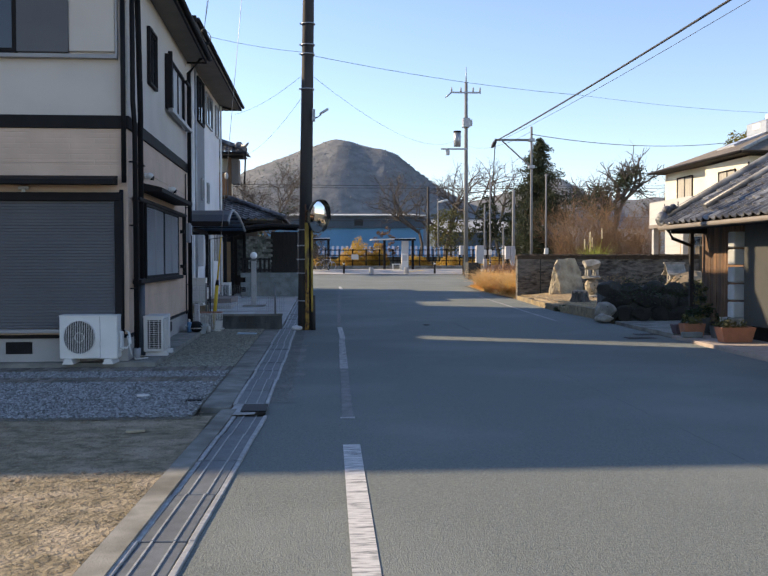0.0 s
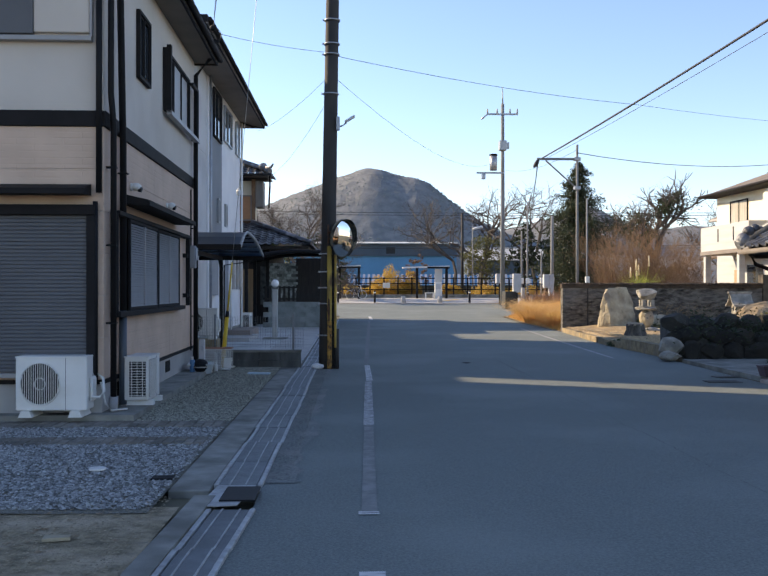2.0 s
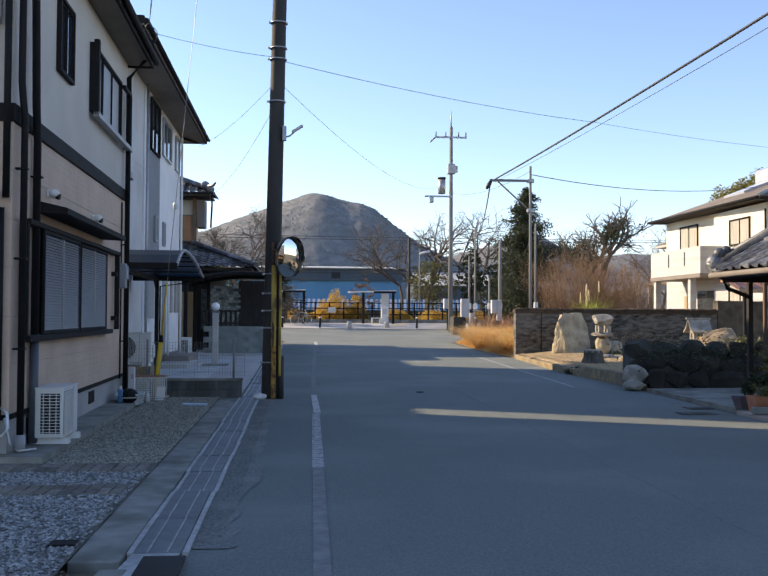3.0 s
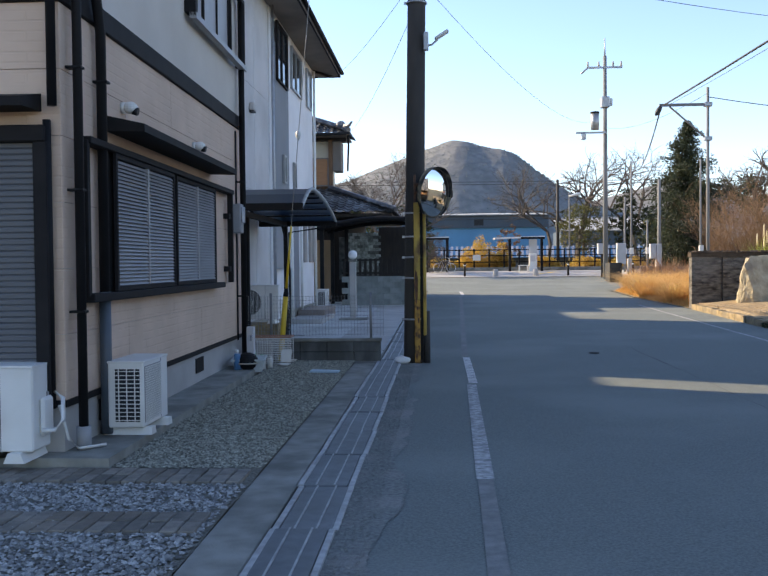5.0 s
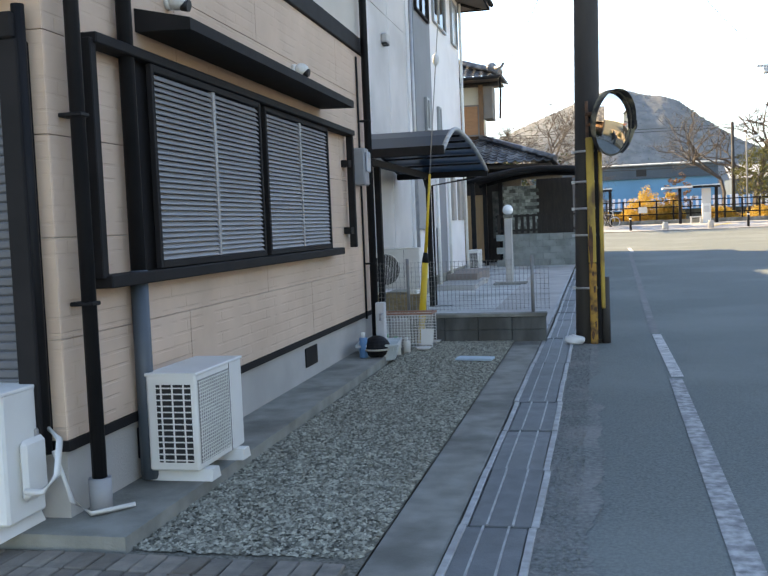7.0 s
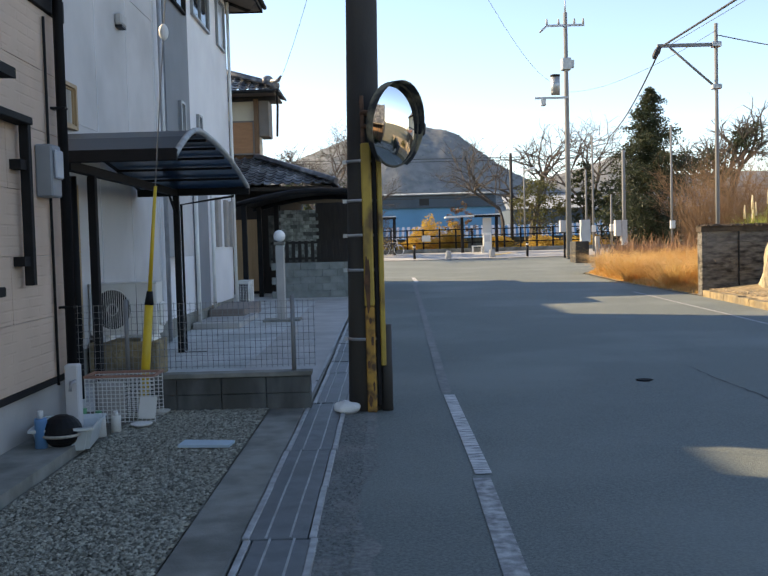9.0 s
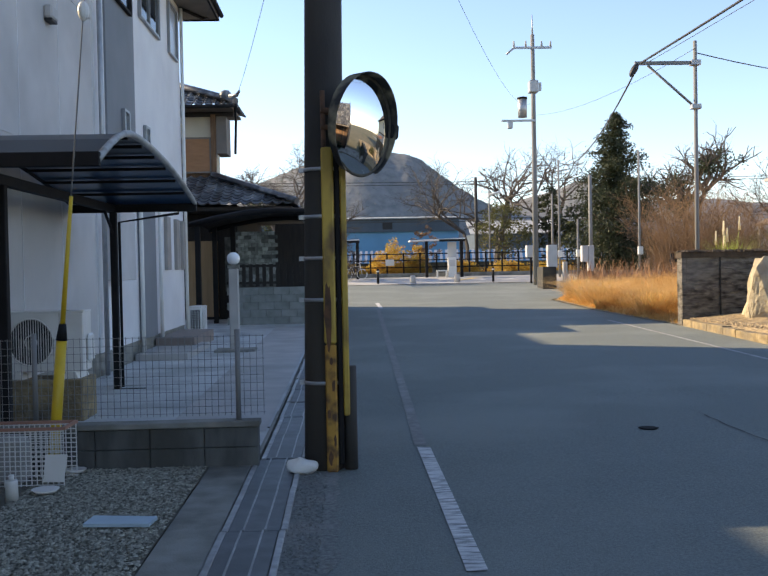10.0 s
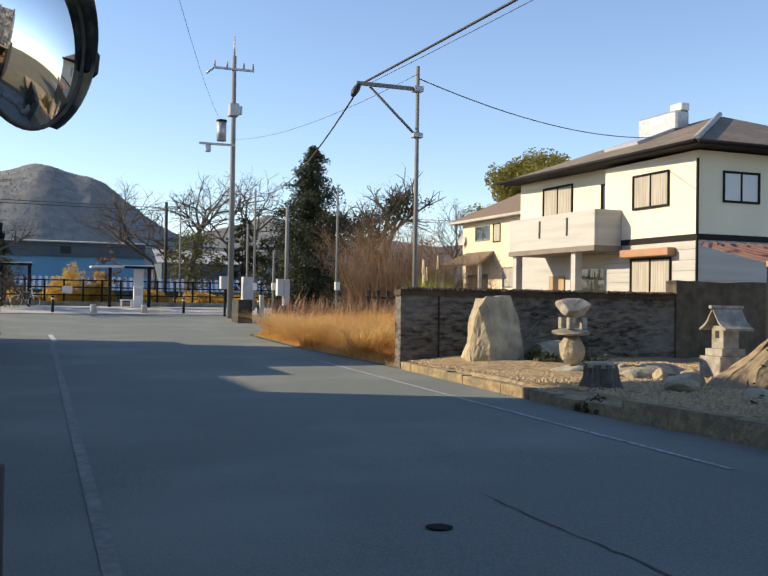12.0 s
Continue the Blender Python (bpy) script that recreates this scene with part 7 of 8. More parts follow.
# ---------- poles along the plot ----------
P3 = thing("utility_pole", "slim grey pole with a side bracket for cables", "utility pole", (7.85, 34.75, 0.1))
part("shaft", tube(B(), [(7.85, 34.75, 0), (7.85, 34.75, 6.5)], 0.052, 14, 0.042), GREY_POLE, P3)
part("arm", box(B(), 6.45, 34.71, 5.96, 7.88, 34.77, 6.04), GREY_POLE, P3, "horizontal steel arm")
part("brace", tube(B(), [(6.75, 34.74, 5.95), (7.8, 34.74, 5.02)], 0.028, 6), GREY_POLE, P3)
part("clamp", box(B(), 7.74, 34.66, 4.95, 7.96, 34.84, 5.06, 0.01), STEEL, P3)
part("clamp", box(B(), 7.74, 34.66, 5.94, 7.96, 34.84, 6.06, 0.01), STEEL, P3)
bm = B()
bmesh.ops.create_uvsphere(bm, u_segments=10, v_segments=8, radius=0.11, matrix=Matrix.Translation((6.42, 34.7, 5.84)) @ pose(0, 0, 0, 0, 30, 0) @ Matrix.Diagonal((0.7, 0.7, 1.6, 1)))
part("cable_coil", bm, WIRE, P3, "dark cable coil")
P2 = thing("utility_pole", "tall grey utility pole with crossarm and transformer", "utility pole", (9.35, 60.4, 0.3))
part("shaft", tube(B(), [(9.35, 60.4, 0.0), (9.35, 60.4, 13.0)], 0.155, 16, 0.10), GREY_POLE, P2)
part("spike", tube(B(), [(9.35, 60.4, 12.9), (9.35, 60.4, 14.0)], 0.05, 6, 0.02), STEEL, P2)
part("crossarm", box(B(), 8.35, 60.3, 12.3, 10.3, 60.4, 12.4), STEEL, P2)
for x in (8.4, 9.0, 9.8, 10.25):
    part("insulator", tube(B(), [(x, 60.35, 12.4), (x, 60.35, 12.68)], 0.06, 8, 0.04), PAVING, P2)
part("side_arm", tube(B(), [(8.35, 60.3, 12.3), (8.0, 60.2, 12.0)], 0.05, 6), STEEL, P2)
part("transformer", tube(B(), [(8.75, 60.2, 8.85), (8.75, 60.2, 9.75)], 0.23, 14), STEEL, P2, "grey drum transformer")
part("transformer_lid", tube(B(), [(8.75, 60.2, 9.75), (8.75, 60.2, 9.85)], 0.25, 14), DARK, P2)
part("lower_arm", box(B(), 7.7, 60.2, 8.65, 9.4, 60.3, 8.75), STEEL, P2)
part("switch", box(B(), 8.0, 60.1, 8.3, 8.25, 60.35, 8.64, 0.03), STEEL, P2)
part("switch", box(B(), 9.5, 60.25, 10.2, 9.75, 60.5, 10.6, 0.03), STEEL, P2)
part("clamp", box(B(), 9.12, 60.15, 10.1, 9.58, 60.65, 10.7, 0.03), STEEL, P2)


def post(at, top, r, label, material=None, name="pole"):
    x, y = at
    t = thing(name, label, "pole", (x, y, rise(y)), "slim poles by the station")
    part("shaft", tube(B(), [(x, y, rise(y) - 0.2), (x, y, top)], r, 10, r * 0.8), material or GREY_POLE, t)
    return t


post((9.12, 80), 7.8, 0.13, "old grey concrete pole by the bare trees", POLE)
for at, top, r in (((12.31, 68), 7.6, 0.07), ((13.63, 66), 6.5, 0.12), ((14.52, 60), 7.1, 0.065), ((12.9, 66), 4.0, 0.07), ((11.9, 68), 5.6, 0.07)):
    p = post(at, top, r, "slim grey pole near the station road")
    part("fitting", box(B(), at[0] - 0.12, at[1] - 0.2, 1.9, at[0] + 0.12, at[1] - 0.02, 2.3, 0.02), WHITE_METAL, p, "small white box on the pole")
sl = post((9.6, 77), 6.6, 0.06, "station lamp post with a pale head", GREY_POLE, "lamp_post")
part("head", tube(B(), [(9.6, 77, 6.3), (10.4, 77, 6.5)], 0.09, 8), WHITE_METAL, sl)
for x, y, w, h in ((9.42, 62, 0.5, 0.62), (10.52, 62, 0.5, 1.2), (13.0, 65, 0.35, 0.9), (13.35, 65, 0.3, 1.6)):
    c = thing("utility_cabinet", "pale grey steel utility cabinet on a stand", "cabinet", (x, y, rise(y)))
    part("case", box(B(), x - w / 2, y - 0.2, 2.5 - h, x + w / 2, y + 0.2, 2.5, 0.02), GREY_WALL, c)
    part("stand", box(B(), x - 0.05, y - 0.05, rise(y) - 0.1, x + 0.05, y + 0.05, 2.5 - h), DARK, c)
lwf = thing("low_wall", "short dark concrete wall at the corner", "wall", (9.3, 57.3, 0.3), kind="structure")
part("wall", box(B(), 8.95, 56.9, 0.1, 9.6, 58.2, 1.38, 0.02), DARK_STONE, lwf)
part("post", box(B(), 9.85, 56.6, 0.1, 10.05, 56.8, 1.6, 0.02), PAVING, lwf, "pale post end")
bw2 = thing("back_fence", "dark low block wall behind the grass", "wall", (15, 56, 0.3), kind="structure")
part("wall", box(B(), 10.5, 56.5, 0.1, 24, 56.7, 1.15, 0.02), OLD_CONCRETE, bw2)
for k in range(22):
    part("rail_post", box(B(), 15.4 + 0.5 * k, 58.0, 0.3, 15.55 + 0.5 * k, 58.1, 1.9), OLD_WOOD, bw2, "dark fence post")
part("rail", box(B(), 15.3, 57.95, 1.5, 26.2, 58.0, 1.62), OLD_WOOD, bw2)

# ---------- station forecourt ----------
def shelter(x0, x1, y, label):
    t = thing("bus_shelter", label, "shelter", ((x0 + x1) / 2, y, rise(y)))
    g = rise(y)
    part("roof", slab(B(), (x0, y - 0.8, 3.12), (x1, y - 0.8, 3.22), (x1, y + 0.8, 3.22), (x0, y + 0.8, 3.12), 0.09), WHITE_METAL, t, "flat white roof")
    part("roof_trim", box(B(), x1 - 1.6, y - 0.83, 3.0, x1, y - 0.8, 3.14), DARK, t)
    for x in (x0 + (x1 - x0) * 0.32, x1 - 0.12):
        part("post", box(B(), x - 0.09, y + 0.1, g - 0.1, x + 0.09, y + 0.28, 3.12), DARK, t, "dark steel post")
    return t


s1 = shelter(3.68, 7.03, 70.8, "open shelter with a thin white roof")
part("screen", box(B(), 6.05, 71.0, 0.9, 6.6, 71.06, 3.0), PANE_SKY, s1, "pale glass screen")
s2 = shelter(-1.6, 0.62, 70.2, "second open shelter at the forecourt edge")
tm = thing("ticket_machine", "white machine with a bench under the shelter", "machine", (6.3, 70.7, rise(70.7)))
part("case", box(B(), 6.02, 70.5, 0.7, 6.52, 70.9, 2.05, 0.03), WHITE_METAL, tm)
part("panel", box(B(), 6.1, 70.48, 1.5, 6.44, 70.5, 1.9), GREY_WALL, tm)
bn = thing("bench", "low white bench under the shelter", "bench", (5.6, 70.7, rise(70.7)))
part("seat", box(B(), 5.3, 70.45, 1.2, 5.98, 70.85, 1.27, 0.01), WHITE_METAL, bn)
for x in (5.36, 5.92):
    part("leg", box(B(), x - 0.04, 70.5, 0.75, x + 0.04, 70.8, 1.2), WHITE_METAL, bn)
for x, tall in ((-0.9, 1), (1.5, 1), (7.74, 1), (11.6, 1), (3.38, 0), (5.79, 0)):
    y = 64.0
    t = thing("bollard", "black steel bollard at the forecourt edge" if tall else "short white concrete bollard at the forecourt edge", "bollard", (x, y, rise(y)), "forecourt bollards")
    if tall:
        part("shaft", tube(B(), [(x, y, rise(y) - 0.05), (x, y, 1.42)], 0.07, 10), BLACK, t)
        part("band", tube(B(), [(x, y, 1.25), (x, y, 1.33)], 0.074, 10), WHITE_METAL, t, "white band")
    else:
        part("shaft", tube(B(), [(x, y, rise(y) - 0.05), (x, y, 0.95), (x, y, 1.05)], 0.17, 12, 0.13), PAVING, t)
solid("forecourt_kerb", box(B(), -40, 72.0, 0.7, 30, 72.3, 1.12, 0.02), CONCRETE, "low pale kerb behind the forecourt", "kerb", kind="structure")
sf = thing("station_fence", "dark rail fence with posts along the platform", "fence", (4, 73, 0.85))
for k in range(22):
    part("post", box(B(), -6.05 + 1.05 * k, 72.95, 0.8, -5.95 + 1.05 * k, 73.05, 2.4), DARK, sf)
for z in (1.45, 1.9, 2.3):
    part("rail", box(B(), -6, 73.06, z, 16.2, 73.11, z + 0.07), DARK, sf)
sg = thing("notice_board", "white notice board on the fence", "notice board", (2.6, 72.9, 1.2))
part("board", box(B(), 2.3, 72.88, 1.6, 2.85, 72.93, 2.0), WHITE_METAL, sg)
bk = thing("bicycle", "white bicycle parked by the shelter", "bicycle", (0.3, 70.0, 0.8))
for dx in (-0.45, 0.45):
    ring = [(0.3 + dx + 0.3 * math.cos(a * 0.3142), 70.0, 1.12 + 0.3 * math.sin(a * 0.3142)) for a in range(21)]
    part("wheel", tube(B(), ring, 0.03, 6, caps=False), WHITE_METAL, bk)
part("frame", tube(B(), [(-0.15, 70, 1.12), (0.1, 70, 1.6), (0.65, 70, 1.6), (0.3, 70, 1.12), (0.1, 70, 1.6)], 0.03, 6), WHITE_METAL, bk)
part("handlebar", tube(B(), [(0.75, 70, 1.12), (0.62, 70, 1.75), (0.5, 70, 1.8)], 0.025, 6), WHITE_METAL, bk)

# golden shrubs and yellow hedge behind the fence
for k, (x, y, w, h) in enumerate(((2.7, 74.6, 2.8, 2.7), (4.3, 74.8, 2.0, 2.3), (-2.5, 74.6, 3.0, 1.2), (7.6, 75, 2.2, 1.3), (0.2, 75, 2.4, 1.2), (10.5, 75.2, 3.4, 1.0), (13.5, 75.2, 3.4, 1.0))):
    leafy("shrub", (x, y), (w, h), 300 + k, 150, 46, 0.075, GOLD, "golden-yellow winter shrub behind the fence", "shrub", "bush", 0.03)
leafy("shrub", (5.2, 78), (2.2, 3.4), 320, 40, 16, 0.1, TWIG, "reddish-brown shrub by the shelter", "shrub", "round", 0.06)
leafy("tree", (-1.2, 80), (3.2, 4.6), 321, 130, 22, 0.10, CONIFER, "dark green bushy conifer", "tree", "cone", 0.1)
leafy("tree", (11.0, 79.5), (4.0, 5.2), 322, 150, 20, 0.10, SHRUB, "olive evergreen tree with a low crown", "tree", "round", 0.14)

# blue shed beyond the railway
SD = thing("storage_shed", "long blue corrugated steel shed beyond the platform", "shed", (6, 150, 0.85))
part("wall", box(B(), -26, 150, 0.8, 16.3, 175, 6.75), SHED_BRIGHT, SD, "bright blue lower wall")
part("upper_wall", box(B(), -26.2, 149.6, 6.75, 16.4, 175, 8.7), SHED_BLUE, SD, "dark blue upper cladding")
part("roof", slab(B(), (-27, 149, 8.75), (17, 149, 8.75), (17, 176, 10.3), (-27, 176, 10.3), 0.15), GREY_CLAD, SD, "grey sheet roof")
rb_ = mesh_of("rib", box(B(), -0.05, -0.06, 0, 0.05, 0.0, 1.93), SHED_BLUE)
for k in range(60):
    piece("rib", rb_, SD, pose(-25.5 + 0.7 * k, 149.6, 6.77))
part("window", box(B(), 5.2, 149.5, 7.1, 6.6, 149.55, 8.1), GRILLE_DARK, SD)
aw = thing("platform_cover", "white and pale blue striped cover beyond the fence", "cover", (6, 100, 0.85))
for k in range(64):
    x = -8 + 0.5 * k
    part("strip", slab(B(), (x, 100, 2.0), (x + 0.24, 100, 2.0), (x + 0.34, 101.2, 3.1), (x + 0.1, 101.2, 3.1), 0.04), GREY_WALL, aw)
part("backing", slab(B(), (-8.3, 100, 1.93), (24.5, 100, 1.93), (24.5, 101.2, 3.03), (-8.3, 101.2, 3.03), 0.03), SHED_BRIGHT, aw)
part("base", box(B(), -8.3, 101.0, 0.8, 24.5, 101.2, 1.95), OLD_CONCRETE, aw)
solid("low_shed", box(B(), 14.5, 120, 0.8, 24, 128, 5.2), SHED_BLUE, "low grey-blue building behind the poles", "building")
part("roof", slab(B(), (14, 119.5, 5.2), (24.5, 119.5, 5.2), (24.5, 124, 6.9), (14, 124, 6.9), 0.1), GREY_CLAD, bpy.data.objects["low_shed"])

# ---------- trees ----------
bare_tree((9.2, 85), 9.6, 51, "bare leaning cherry tree by the platform", (-0.14, 0), 5, spread=0.55, lift=0.2, trunk=0.16)
bare_tree((10.6, 82), 10.0, 52, "bare wide cherry tree in winter", (0.22, 0), 5, spread=0.7, lift=0.1, trunk=0.26)
bare_tree((17.0, 88), 10.8, 53, "bare tree with a flat winter crown", (0, 0), 5, spread=0.7, lift=0.08, trunk=0.2)
bare_tree((27.5, 88), 12.2, 54, "winter tree wrapped in dark ivy", (0, 0), 5, ivy=8, spread=0.62, lift=0.2, trunk=0.34, first=0.26)
bare_tree((-5.2, 68), 9.0, 55, "bare old tree behind the tiled house", (0.2, 0), 6, ivy=4, spread=0.6, lift=0.1, trunk=0.22)
bare_tree((31.5, 84), 9.0, 56, "bare thin tree beside the ivy tree", (0.15, 0), 5, spread=0.5, trunk=0.16)
conifer((17.0, 72.3), 5.5, 10.3, 330, "tall dark conifer with an uneven outline")
leafy("tree", (14.1, 79), (2.6, 6.0), 331, 110, 20, 0.12, CONIFER, "dark trimmed pine beside the poles", "tree", "round", 0.14)
leafy("tree", (16.6, 79), (3.0, 5.0), 332, 110, 20, 0.12, CONIFER, "dark evergreen behind the poles", "tree", "round", 0.14)
leafy("tree", (54.2, 106), (16.5, 16.6), 333, 210, 420, 0.17, EVERGREEN, "large rounded evergreen tree behind the houses", "tree", "round", 0.5)
twig_bush((17.4, 62), 3.8, 4.0, 61, 130, TWIG, "large leafless brown shrub behind the plot")
twig_bush((20.5, 60), 4.0, 2.8, 62, 90, TWIG, "low leafless brown shrub")
twig_bush((24.5, 75), 5.0, 4.2, 63, 90, TWIG, "leafless grey-brown shrub under the ivy tree")
pg = thing("pampas_grass", "green pampas grass with pale plumes", "grass clump", (14.3, 48.5, 0.17))


def clump(r):
    a, q = r.uniform(0, 6.28), 0.5 * math.sqrt(r.random())
    return 14.3 + q * math.cos(a), 48.5 + q * math.sin(a), 1.0


blades("leaves", 800, clump, 2.15, 0.014, REED, "", 70, 0.45, pg)
rp = random.Random(71)
for k in range(7):
    x, y, z = 14.3 + rp.uniform(-0.5, 0.5), 48.5 + rp.uniform(-0.3, 0.3), rp.uniform(2.5, 3.2)
    part("stalk", tube(B(), [(14.3, 48.5, 0.2), (x, y, z - 0.5)], 0.008, 4), REED, pg)
    part("plume", tube(B(), [(x, y, z - 0.55), (x, y, z - 0.3), (x, y, z - 0.02)], 0.05, 7, 0.02), PLUME, pg, "pale feathery plume")

# ---------- cream house beyond the garden wall ----------
HR = thing("house", "cream two-storey house with grey cladding and balcony", "house", (22, 43, 0.2))
XR, XF = 17.4, 17.9
part("wall", box(B(), XR, 37.2, 3.42, 26.5, 41.6, 5.75), CREAM, HR, "cream rendered upper wall")
part("wall", box(B(), XF, 41.6, 3.42, 26.5, 47.9, 5.95), CREAM, HR, "cream rendered upper wall")
part("lower_wall", box(B(), XR, 37.2, 0.1, 26.5, 41.6, 3.25), GREY_CLAD, HR, "grey-beige clad lower wall")
part("lower_wall", box(B(), XF, 41.6, 0.1, 26.5, 47.9, 3.25), GREY_CLAD, HR, "grey-beige clad lower wall")
part("band", box(B(), XR - 0.03, 37.17, 3.25, 26.5, 41.63, 3.42), DARK, HR, "dark trim band")
part("recess", box(B(), XF - 0.01, 41.6, 3.42, XF + 0.0, 43.6, 5.8), CREAM, HR)
for k in range(9):
    part("cladding_joint", box(B(), XR - 0.008, 37.19, 0.6 + 0.3 * k, XR, 41.6, 0.612 + 0.3 * k), SLATE_WALL, HR)
win_r = window(HR, "y", XR, 38.42, 40.12, 4.3, 5.35, out=-1, bars=1, pane_mat=CURTAIN)
window(HR, "y", XF, 44.25, 46.2, 3.9, 5.62, out=-1, bars=1, pane_mat=CURTAIN)
window(HR, "y", XF, 41.7, 42.5, 3.5, 5.4, out=-1, bars=0)
window(HR, "x", 37.2, 18.25, 19.55, 4.33, 5.22, out=-1, bars=1, pane_mat=PANE_SKY)
window(HR, "y", XR, 38.3, 40.2, 1.6, 2.82, out=-1, bars=1, pane_mat=CURTAIN)
part("awning_box", box(B(), XR - 0.3, 38.1, 2.85, XR - 0.001, 40.5, 3.08, 0.02), mat("copper_brown", (0.40, 0.22, 0.12), rough=0.5), HR, "copper-brown shutter box")
part("porch", box(B(), 16.5, 41.9, 0.1, 16.75, 42.15, 3.2), GREY_CLAD, HR, "porch pillar")
part("porch", box(B(), 16.5, 45.7, 0.1, 16.75, 45.95, 3.2), GREY_CLAD, HR, "porch pillar")
part("door", box(B(), XF - 0.05, 44.7, 0.3, XF - 0.002, 45.7, 2.4), WOOD_DOOR, HR, "light wooden front door")
part("porch_window", box(B(), XF - 0.04, 42.2, 0.6, XF - 0.002, 44.3, 2.6), GLASS, HR)
bal = part("balcony", box(B(), 16.4, 40.7, 3.24, 16.5, 46.05, 4.36, 0.01), GREY_CLAD, HR, "grey clad balcony wall")
part("balcony_end", box(B(), 16.5, 40.7, 3.24, 17.4, 40.8, 4.36, 0.01), GREY_CLAD, bal)
part("balcony_end", box(B(), 16.5, 45.95, 3.24, 17.9, 46.05, 4.36, 0.01), GREY_CLAD, bal)
part("balcony_floor", box(B(), 16.38, 40.68, 3.08, 17.89, 46.07, 3.24), SOFFIT, bal)
for y in (42.2, 43.9):
    part("slot", box(B(), 16.385, y, 3.62, 16.402, y + 0.1, 4.2), GRILLE_DARK, bal, "dark slot in the balcony wall")
part("downpipe", tube(B(), [(XR - 0.06, 37.15, 0.2), (XR - 0.06, 37.15, 5.5)], 0.04, 8), DARK, HR, "dark rainwater pipe")
hr = B()
a0_, a1_, b0_, b1_, ze, zr = 16.75, 27.2, 36.5, 48.5, 5.86, 7.75
vr = [hr.verts.new(c) for c in ((a0_, b0_, ze), (a1_, b0_, ze), (a1_, b1_, ze + 0.2), (a0_ + 0.5, b1_, ze + 0.2), (21.6, 41.2, zr), (21.6, 44.0, zr))]
for f in ((0, 1, 4), (1, 2, 5, 4), (2, 3, 5), (3, 0, 4, 5)):
    hr.faces.new([vr[i] for i in f])
part("roof", hr, SHINGLE, HR, "brown-grey hipped shingle roof")
part("soffit", slab(B(), (a0_, b0_, ze - 0.02), (a1_, b0_, ze - 0.02), (a1_, b1_, ze + 0.18), (a0_ + 0.5, b1_, ze + 0.18), 0.06), DARK, HR)
part("hip_tiles", tube(B(), [(a0_, b0_, ze + 0.05), (21.6, 41.2, zr + 0.06)], 0.09, 6), RIB, HR, "pale hip capping")
part("gutter", tube(B(), [(a0_ - 0.05, b0_, ze - 0.02), (a0_ + 0.45, b1_, ze + 0.18)], 0.06, 6), DARK, HR)
part("gutter", tube(B(), [(a0_, b0_ - 0.05, ze - 0.02), (a1_, b0_ - 0.05, ze - 0.02)], 0.06, 6), DARK, HR)
SO = thing("solar_heater", "silver solar water heater on the roof", "solar heater", (20.3, 42.8, 7.6))
slope = (zr - ze) / (21.6 - a0_)
def on_roof(x):
    return ze + (x - a0_) * slope
part("panel", slab(B(), (18.9, 42.0, on_roof(18.9) + 0.12), (18.9, 43.9, on_roof(18.9) + 0.12), (20.4, 43.9, on_roof(20.4) + 0.12), (20.4, 42.0, on_roof(20.4) + 0.12), 0.1), PANE_SKY, SO, "glass collector panel")
part("tank", box(B(), 20.4, 41.9, on_roof(20.4) + 0.05, 20.95, 44.0, on_roof(20.4) + 0.72, 0.06), STEEL, SO, "silver tank")
part("tank_band", box(B(), 20.385, 42.5, on_roof(20.4) + 0.35, 20.4, 43.3, on_roof(20.4) + 0.6), WHITE_METAL, SO, "pale label plate")
part("cap", box(B(), 20.6, 41.9, on_roof(20.4) + 0.72, 20.95, 42.5, on_roof(20.4) + 0.98, 0.03), WHITE_METAL, SO)
# yellow house further back
HY = thing("house", "pale orange two-storey house with brown roof", "house", (35, 68, 0.85))
XY = 29.4
part("wall", box(B(), XY, 60, 0.6, 40, 76.3, 7.0), OCHRE_WALL, HY)
yr = B()
vy = [yr.verts.new(c) for c in ((28.8, 59.4, 7.1), (40.6, 59.4, 7.1), (40.6, 77.4, 7.1), (28.8, 77.4, 7.1), (34.7, 65, 10.2), (34.7, 71.6, 10.2))]
for f in ((0, 1, 4), (1, 2, 5, 4), (2, 3, 5), (3, 0, 4, 5)):
    yr.faces.new([vy[i] for i in f])
part("roof", yr, BROWN_SHINGLE, HY, "brown hipped roof")
part("eave", box(B(), 28.8, 59.4, 6.93, 40.6, 77.4, 7.1), PAVING, HY)
for y0, y1, z0, z1, n, pm in ((72.2, 74.3, 5.6, 6.6, 1, GLASS), (70.7, 71.7, 5.4, 6.65, 0, CURTAIN), (67.6, 69.4, 5.5, 6.6, 1, CURTAIN), (67.6, 70.3, 2.4, 3.7, 1, CURTAIN), (64, 66, 5.4, 6.6, 1, GLASS)):
    window(HY, "y", XY, y0, y1, z0, z1, out=-1, bars=n, pane_mat=pm, frame_mat=SASH if n else None)
porch = part("porch_roof", slab(B(), (27.7, 70.6, 3.95), (27.7, 76.6, 3.95), (XY - 0.002, 75.6, 4.85), (XY - 0.002, 71.6, 4.85), 0.14), BROWN_SHINGLE, HY, "low brown porch roof")
for y in (70.9, 76.3):
    part("porch_post", box(B(), 27.9, y - 0.1, 0.5, 28.1, y + 0.1, 3.85), PAVING, HY, "pale porch post")
part("porch_door", box(B(), XY - 0.03, 72.4, 0.7, XY - 0.002, 75.4, 3.3), GRILLE_DARK, HY, "dark doorway under the porch")
di = thing("satellite_dish", "small round satellite dish on the wall", "dish", (29.4, 76.0, 5.6))
bm = dish(B(), 0.35, -0.08)
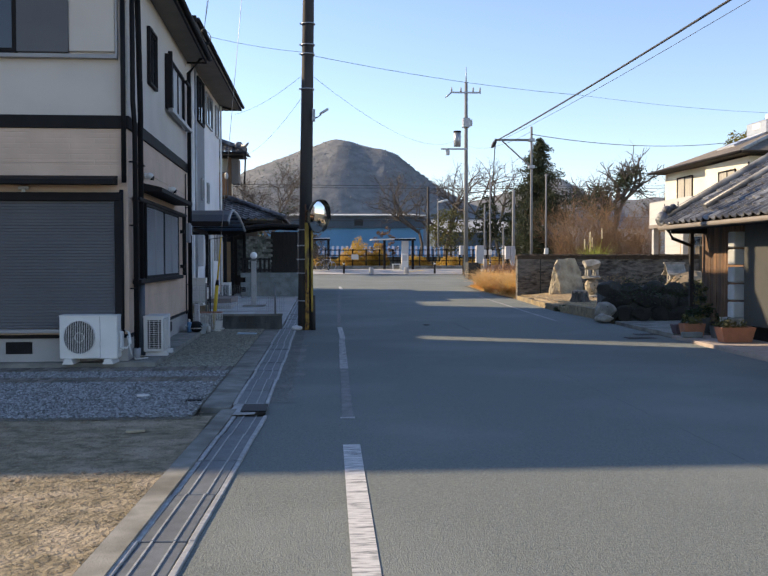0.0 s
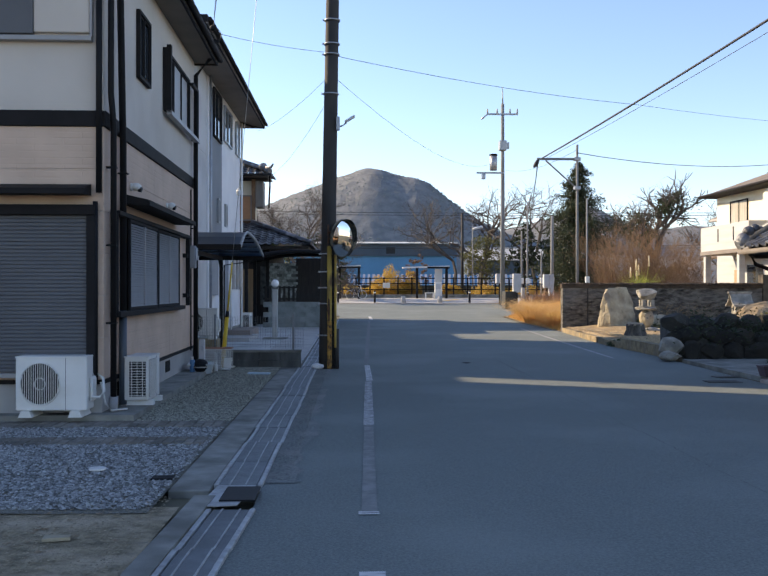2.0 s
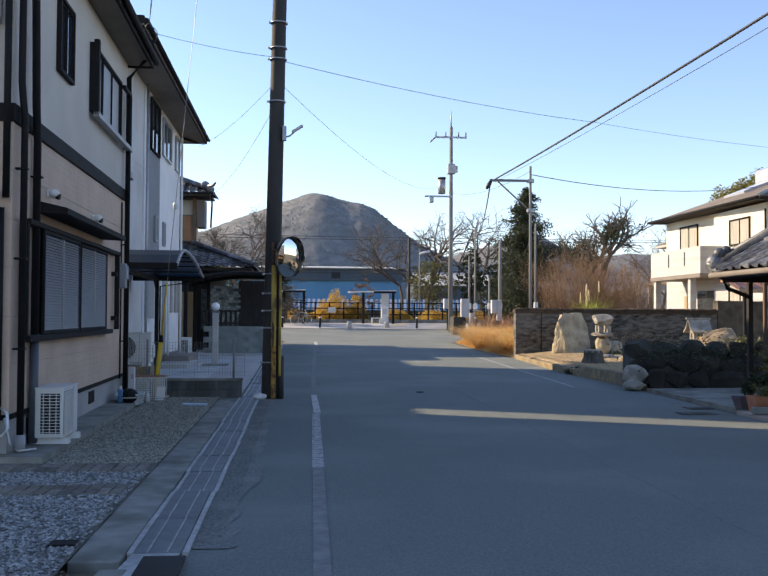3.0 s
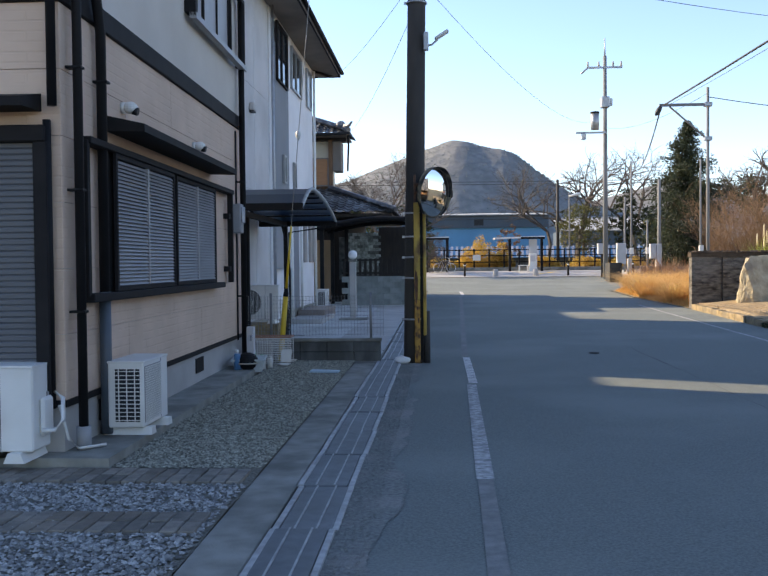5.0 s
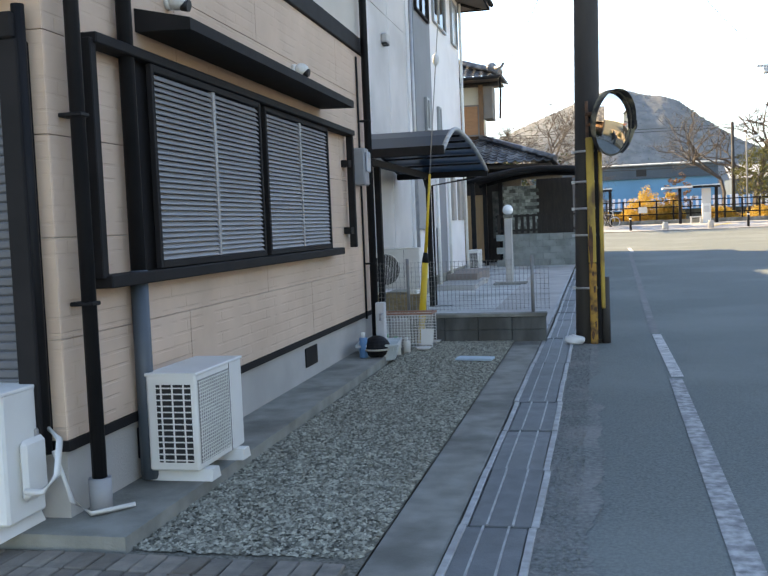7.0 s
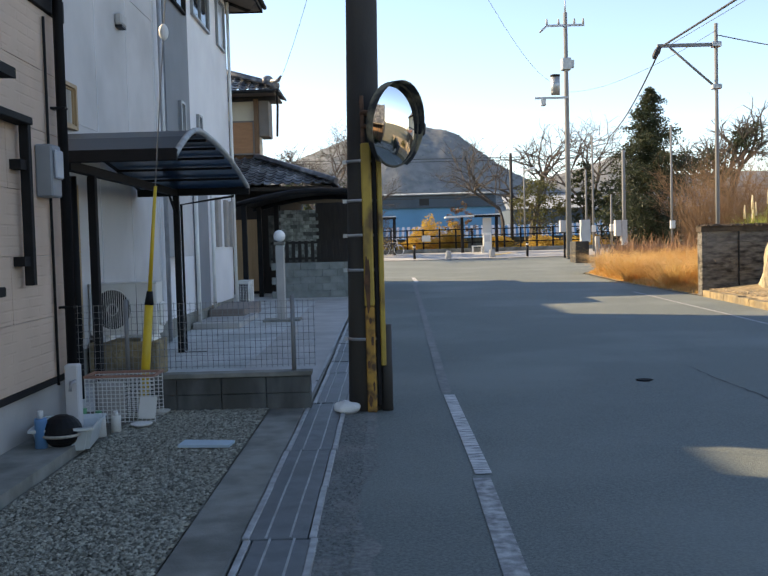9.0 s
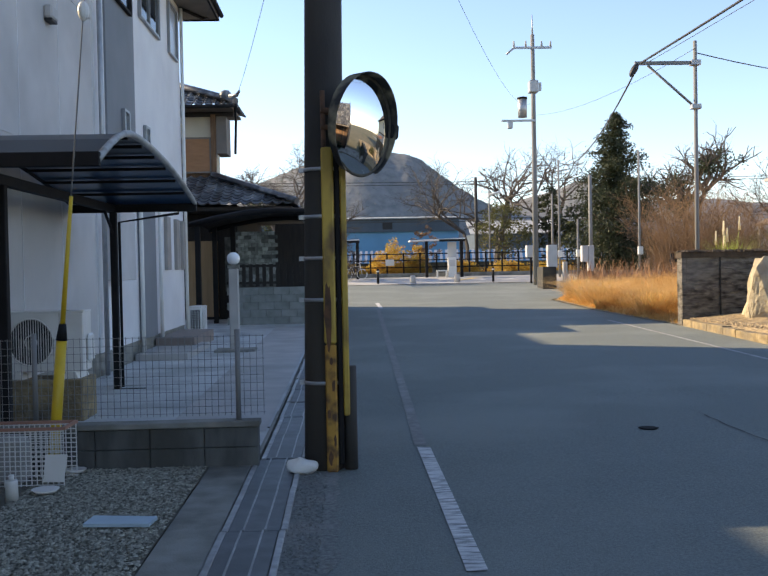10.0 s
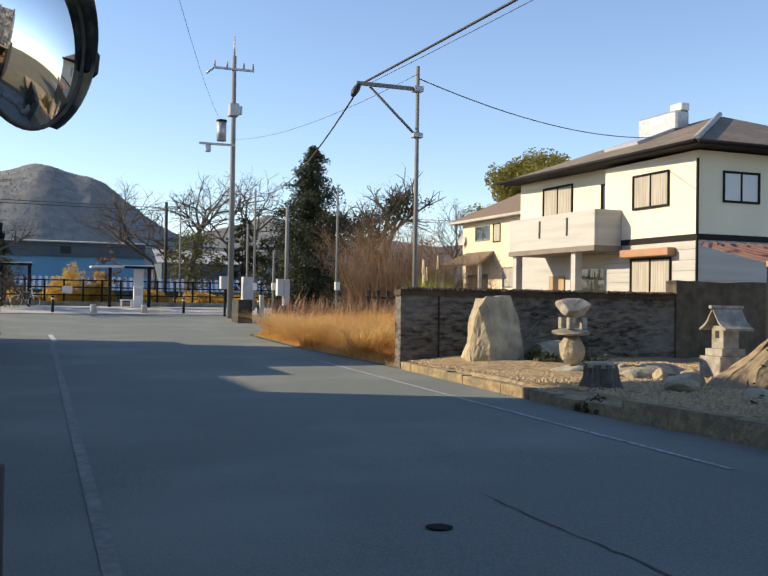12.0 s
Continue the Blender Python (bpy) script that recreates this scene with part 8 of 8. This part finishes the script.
bm.transform(pose(29.15, 76.0, 5.75, 80, 0, -70))
part("dish", bm, GREY_WALL, di)
# small open shed with a red-brown roof
RS = thing("garden_shed", "open shed with a red-brown ribbed roof", "shed", (13.2, 30.5, 0.2))
part("roof", slab(B(), (12.6, 29.6, 2.28), (16, 29.6, 2.28), (16, 32.2, 2.75), (13.3, 32.2, 2.75), 0.05), RED_ROOF, RS)
for k in range(9):
    x = 12.65 + 0.38 * k
    part("roof_rib", slab(B(), (x, 29.6, 2.32), (x + 0.05, 29.6, 2.32), (x + 0.05 + 0.68 * (1 - k / 9), 32.2, 2.79), (x + 0.68 * (1 - k / 9), 32.2, 2.79), 0.04), RED_ROOF, RS)
part("fascia", box(B(), 12.6, 29.55, 2.16, 16, 29.6, 2.27), mat("tan_fascia", (0.46, 0.30, 0.17), rough=0.7), RS, "tan fascia board")
for x, y in ((12.9, 29.8), (15.5, 29.8), (15.5, 32.0)):
    part("post", box(B(), x - 0.05, y - 0.05, 0.1, x + 0.05, y + 0.05, 2.3), DARK, RS, "dark post")


# ---------- hills ----------
def woods_mat():
    """Tree crowns whose colour changes from crown to crown, paled for distance haze."""
    m = mat("mixed_hazy_woods", (0.10, 0.105, 0.10), (0.06, 0.068, 0.065), scale=0.4, rough=1, spec=0.1)
    n, l = m.node_tree.nodes, m.node_tree.links
    g, rp_ = n.new("ShaderNodeNewGeometry"), n.new("ShaderNodeValToRGB")
    # crown colours raised and greyed to stand in for haze
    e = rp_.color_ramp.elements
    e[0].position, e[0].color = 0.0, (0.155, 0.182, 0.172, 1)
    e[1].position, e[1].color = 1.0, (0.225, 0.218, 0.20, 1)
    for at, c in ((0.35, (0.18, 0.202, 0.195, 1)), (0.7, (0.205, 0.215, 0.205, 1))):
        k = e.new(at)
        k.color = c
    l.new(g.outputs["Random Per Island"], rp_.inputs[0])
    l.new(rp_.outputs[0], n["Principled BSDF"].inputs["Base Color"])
    return m


WOODS = woods_mat()



def hill(name, cx, cy, peaks, width, depth, label, seed, nx=220, ny=34, trees=9000):
    """A wooded ridge: a smooth skyline with a rough tree-covered surface. peaks: (x, height) along the skyline."""
    V, F = [], []
    for j in range(ny + 1):
        for i in range(nx + 1):
            x = cx - width / 2 + width * i / nx
            y = cy - depth / 2 + depth * j / ny
            z = sum(along(x + k, peaks) for k in (-7, -3, 0, 3, 7)) / 5
            z *= max(0.0, 1 - abs((y - cy) / (depth / 2)) ** 1.6)
            p = Vector((x, y, seed))
            rough = noise.fractal(p * 0.014, 1.0, 2.0, 3) * 3.0 + noise.noise(p * 0.13) * 0.8 + noise.noise(p * 0.33) * 0.4
            V.append((x, y, max(-2.0, z + rough * min(1.0, z / 18))))
    for j in range(ny):
        for i in range(nx):
            a = j * (nx + 1) + i
            F.append((a, a + 1, a + nx + 2, a + nx + 1))
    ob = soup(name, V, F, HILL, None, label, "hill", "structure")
    ob.data.polygons.foreach_set("use_smooth", [True] * len(F))
    r = random.Random(seed)
    W, G = [], []
    live = [i for i, v in enumerate(V) if v[2] > 4 and v[1] < cy + 6]
    for _ in range(trees):
        i = live[r.randrange(len(live))]
        x, y, z = Vector(V[i]).lerp(Vector(V[min(i + nx + 1, len(V) - 1)]), r.random())
        x += r.uniform(-1.5, 1.5)
        s, tall = r.uniform(0.5, 1.1), r.uniform(1.2, 1.9)
        o, k, a = len(W), 5, r.uniform(0, 6.28)
        for f, q in ((0.0, 0.7), (0.55, 1.0)):
            W += [(x + s * q * math.cos(a + i * 1.2566) * r.uniform(0.7, 1.2), y + s * q * math.sin(a + i * 1.2566), z - 1.5 + tall * f + r.uniform(-0.4, 0.4)) for i in range(k)]
        W.append((x + r.uniform(-0.6, 0.6), y, z - 1.5 + tall))
        for i in range(k):
            j = (i + 1) % k
            G += [(o + i, o + j, o + k + j, o + k + i), (o + k + i, o + k + j, o + 2 * k)]
    wo = soup("hill_woods", W, G, WOODS, None, "winter woods covering the hill, paled for distance haze", "woods", "stuff")
    wo.data.polygons.foreach_set("use_smooth", [True] * len(G))
    return ob


# both ridges carry their haze in the surface colours
hill("hill", 10, 760, [(-300, 30), (-170, 52), (-100, 62), (-73, 69), (-38, 82), (-2, 95.5), (15, 100.5), (26, 97), (38, 93), (54, 91), (66, 83), (78, 73), (101, 57), (126, 45), (180, 32), (320, 20)], 620, 260, "wooded winter hill in brown and grey, haze put into its colour", 1.0, 420, 60, 26000)
hill("hill", 330, 930, [(-80, 25), (60, 40), (120, 54), (161, 64), (198, 72), (220, 80), (235, 85), (250, 78), (268, 66), (293, 62), (333, 66), (420, 60), (520, 66), (740, 40)], 800, 240, "lower wooded ridge further off, haze put into its colour", 2.0, 300, 30)
for k in range(14):
    x = -40 + 26 * k
    leafy("tree", (x, 185 + 13 * (k % 3)), (10, 6.5 + (k % 4)), 400 + k, 50, 14, 0.55, SHRUB if k % 2 else TWIG, "distant trees beyond the railway", "tree", "round", 0.3)
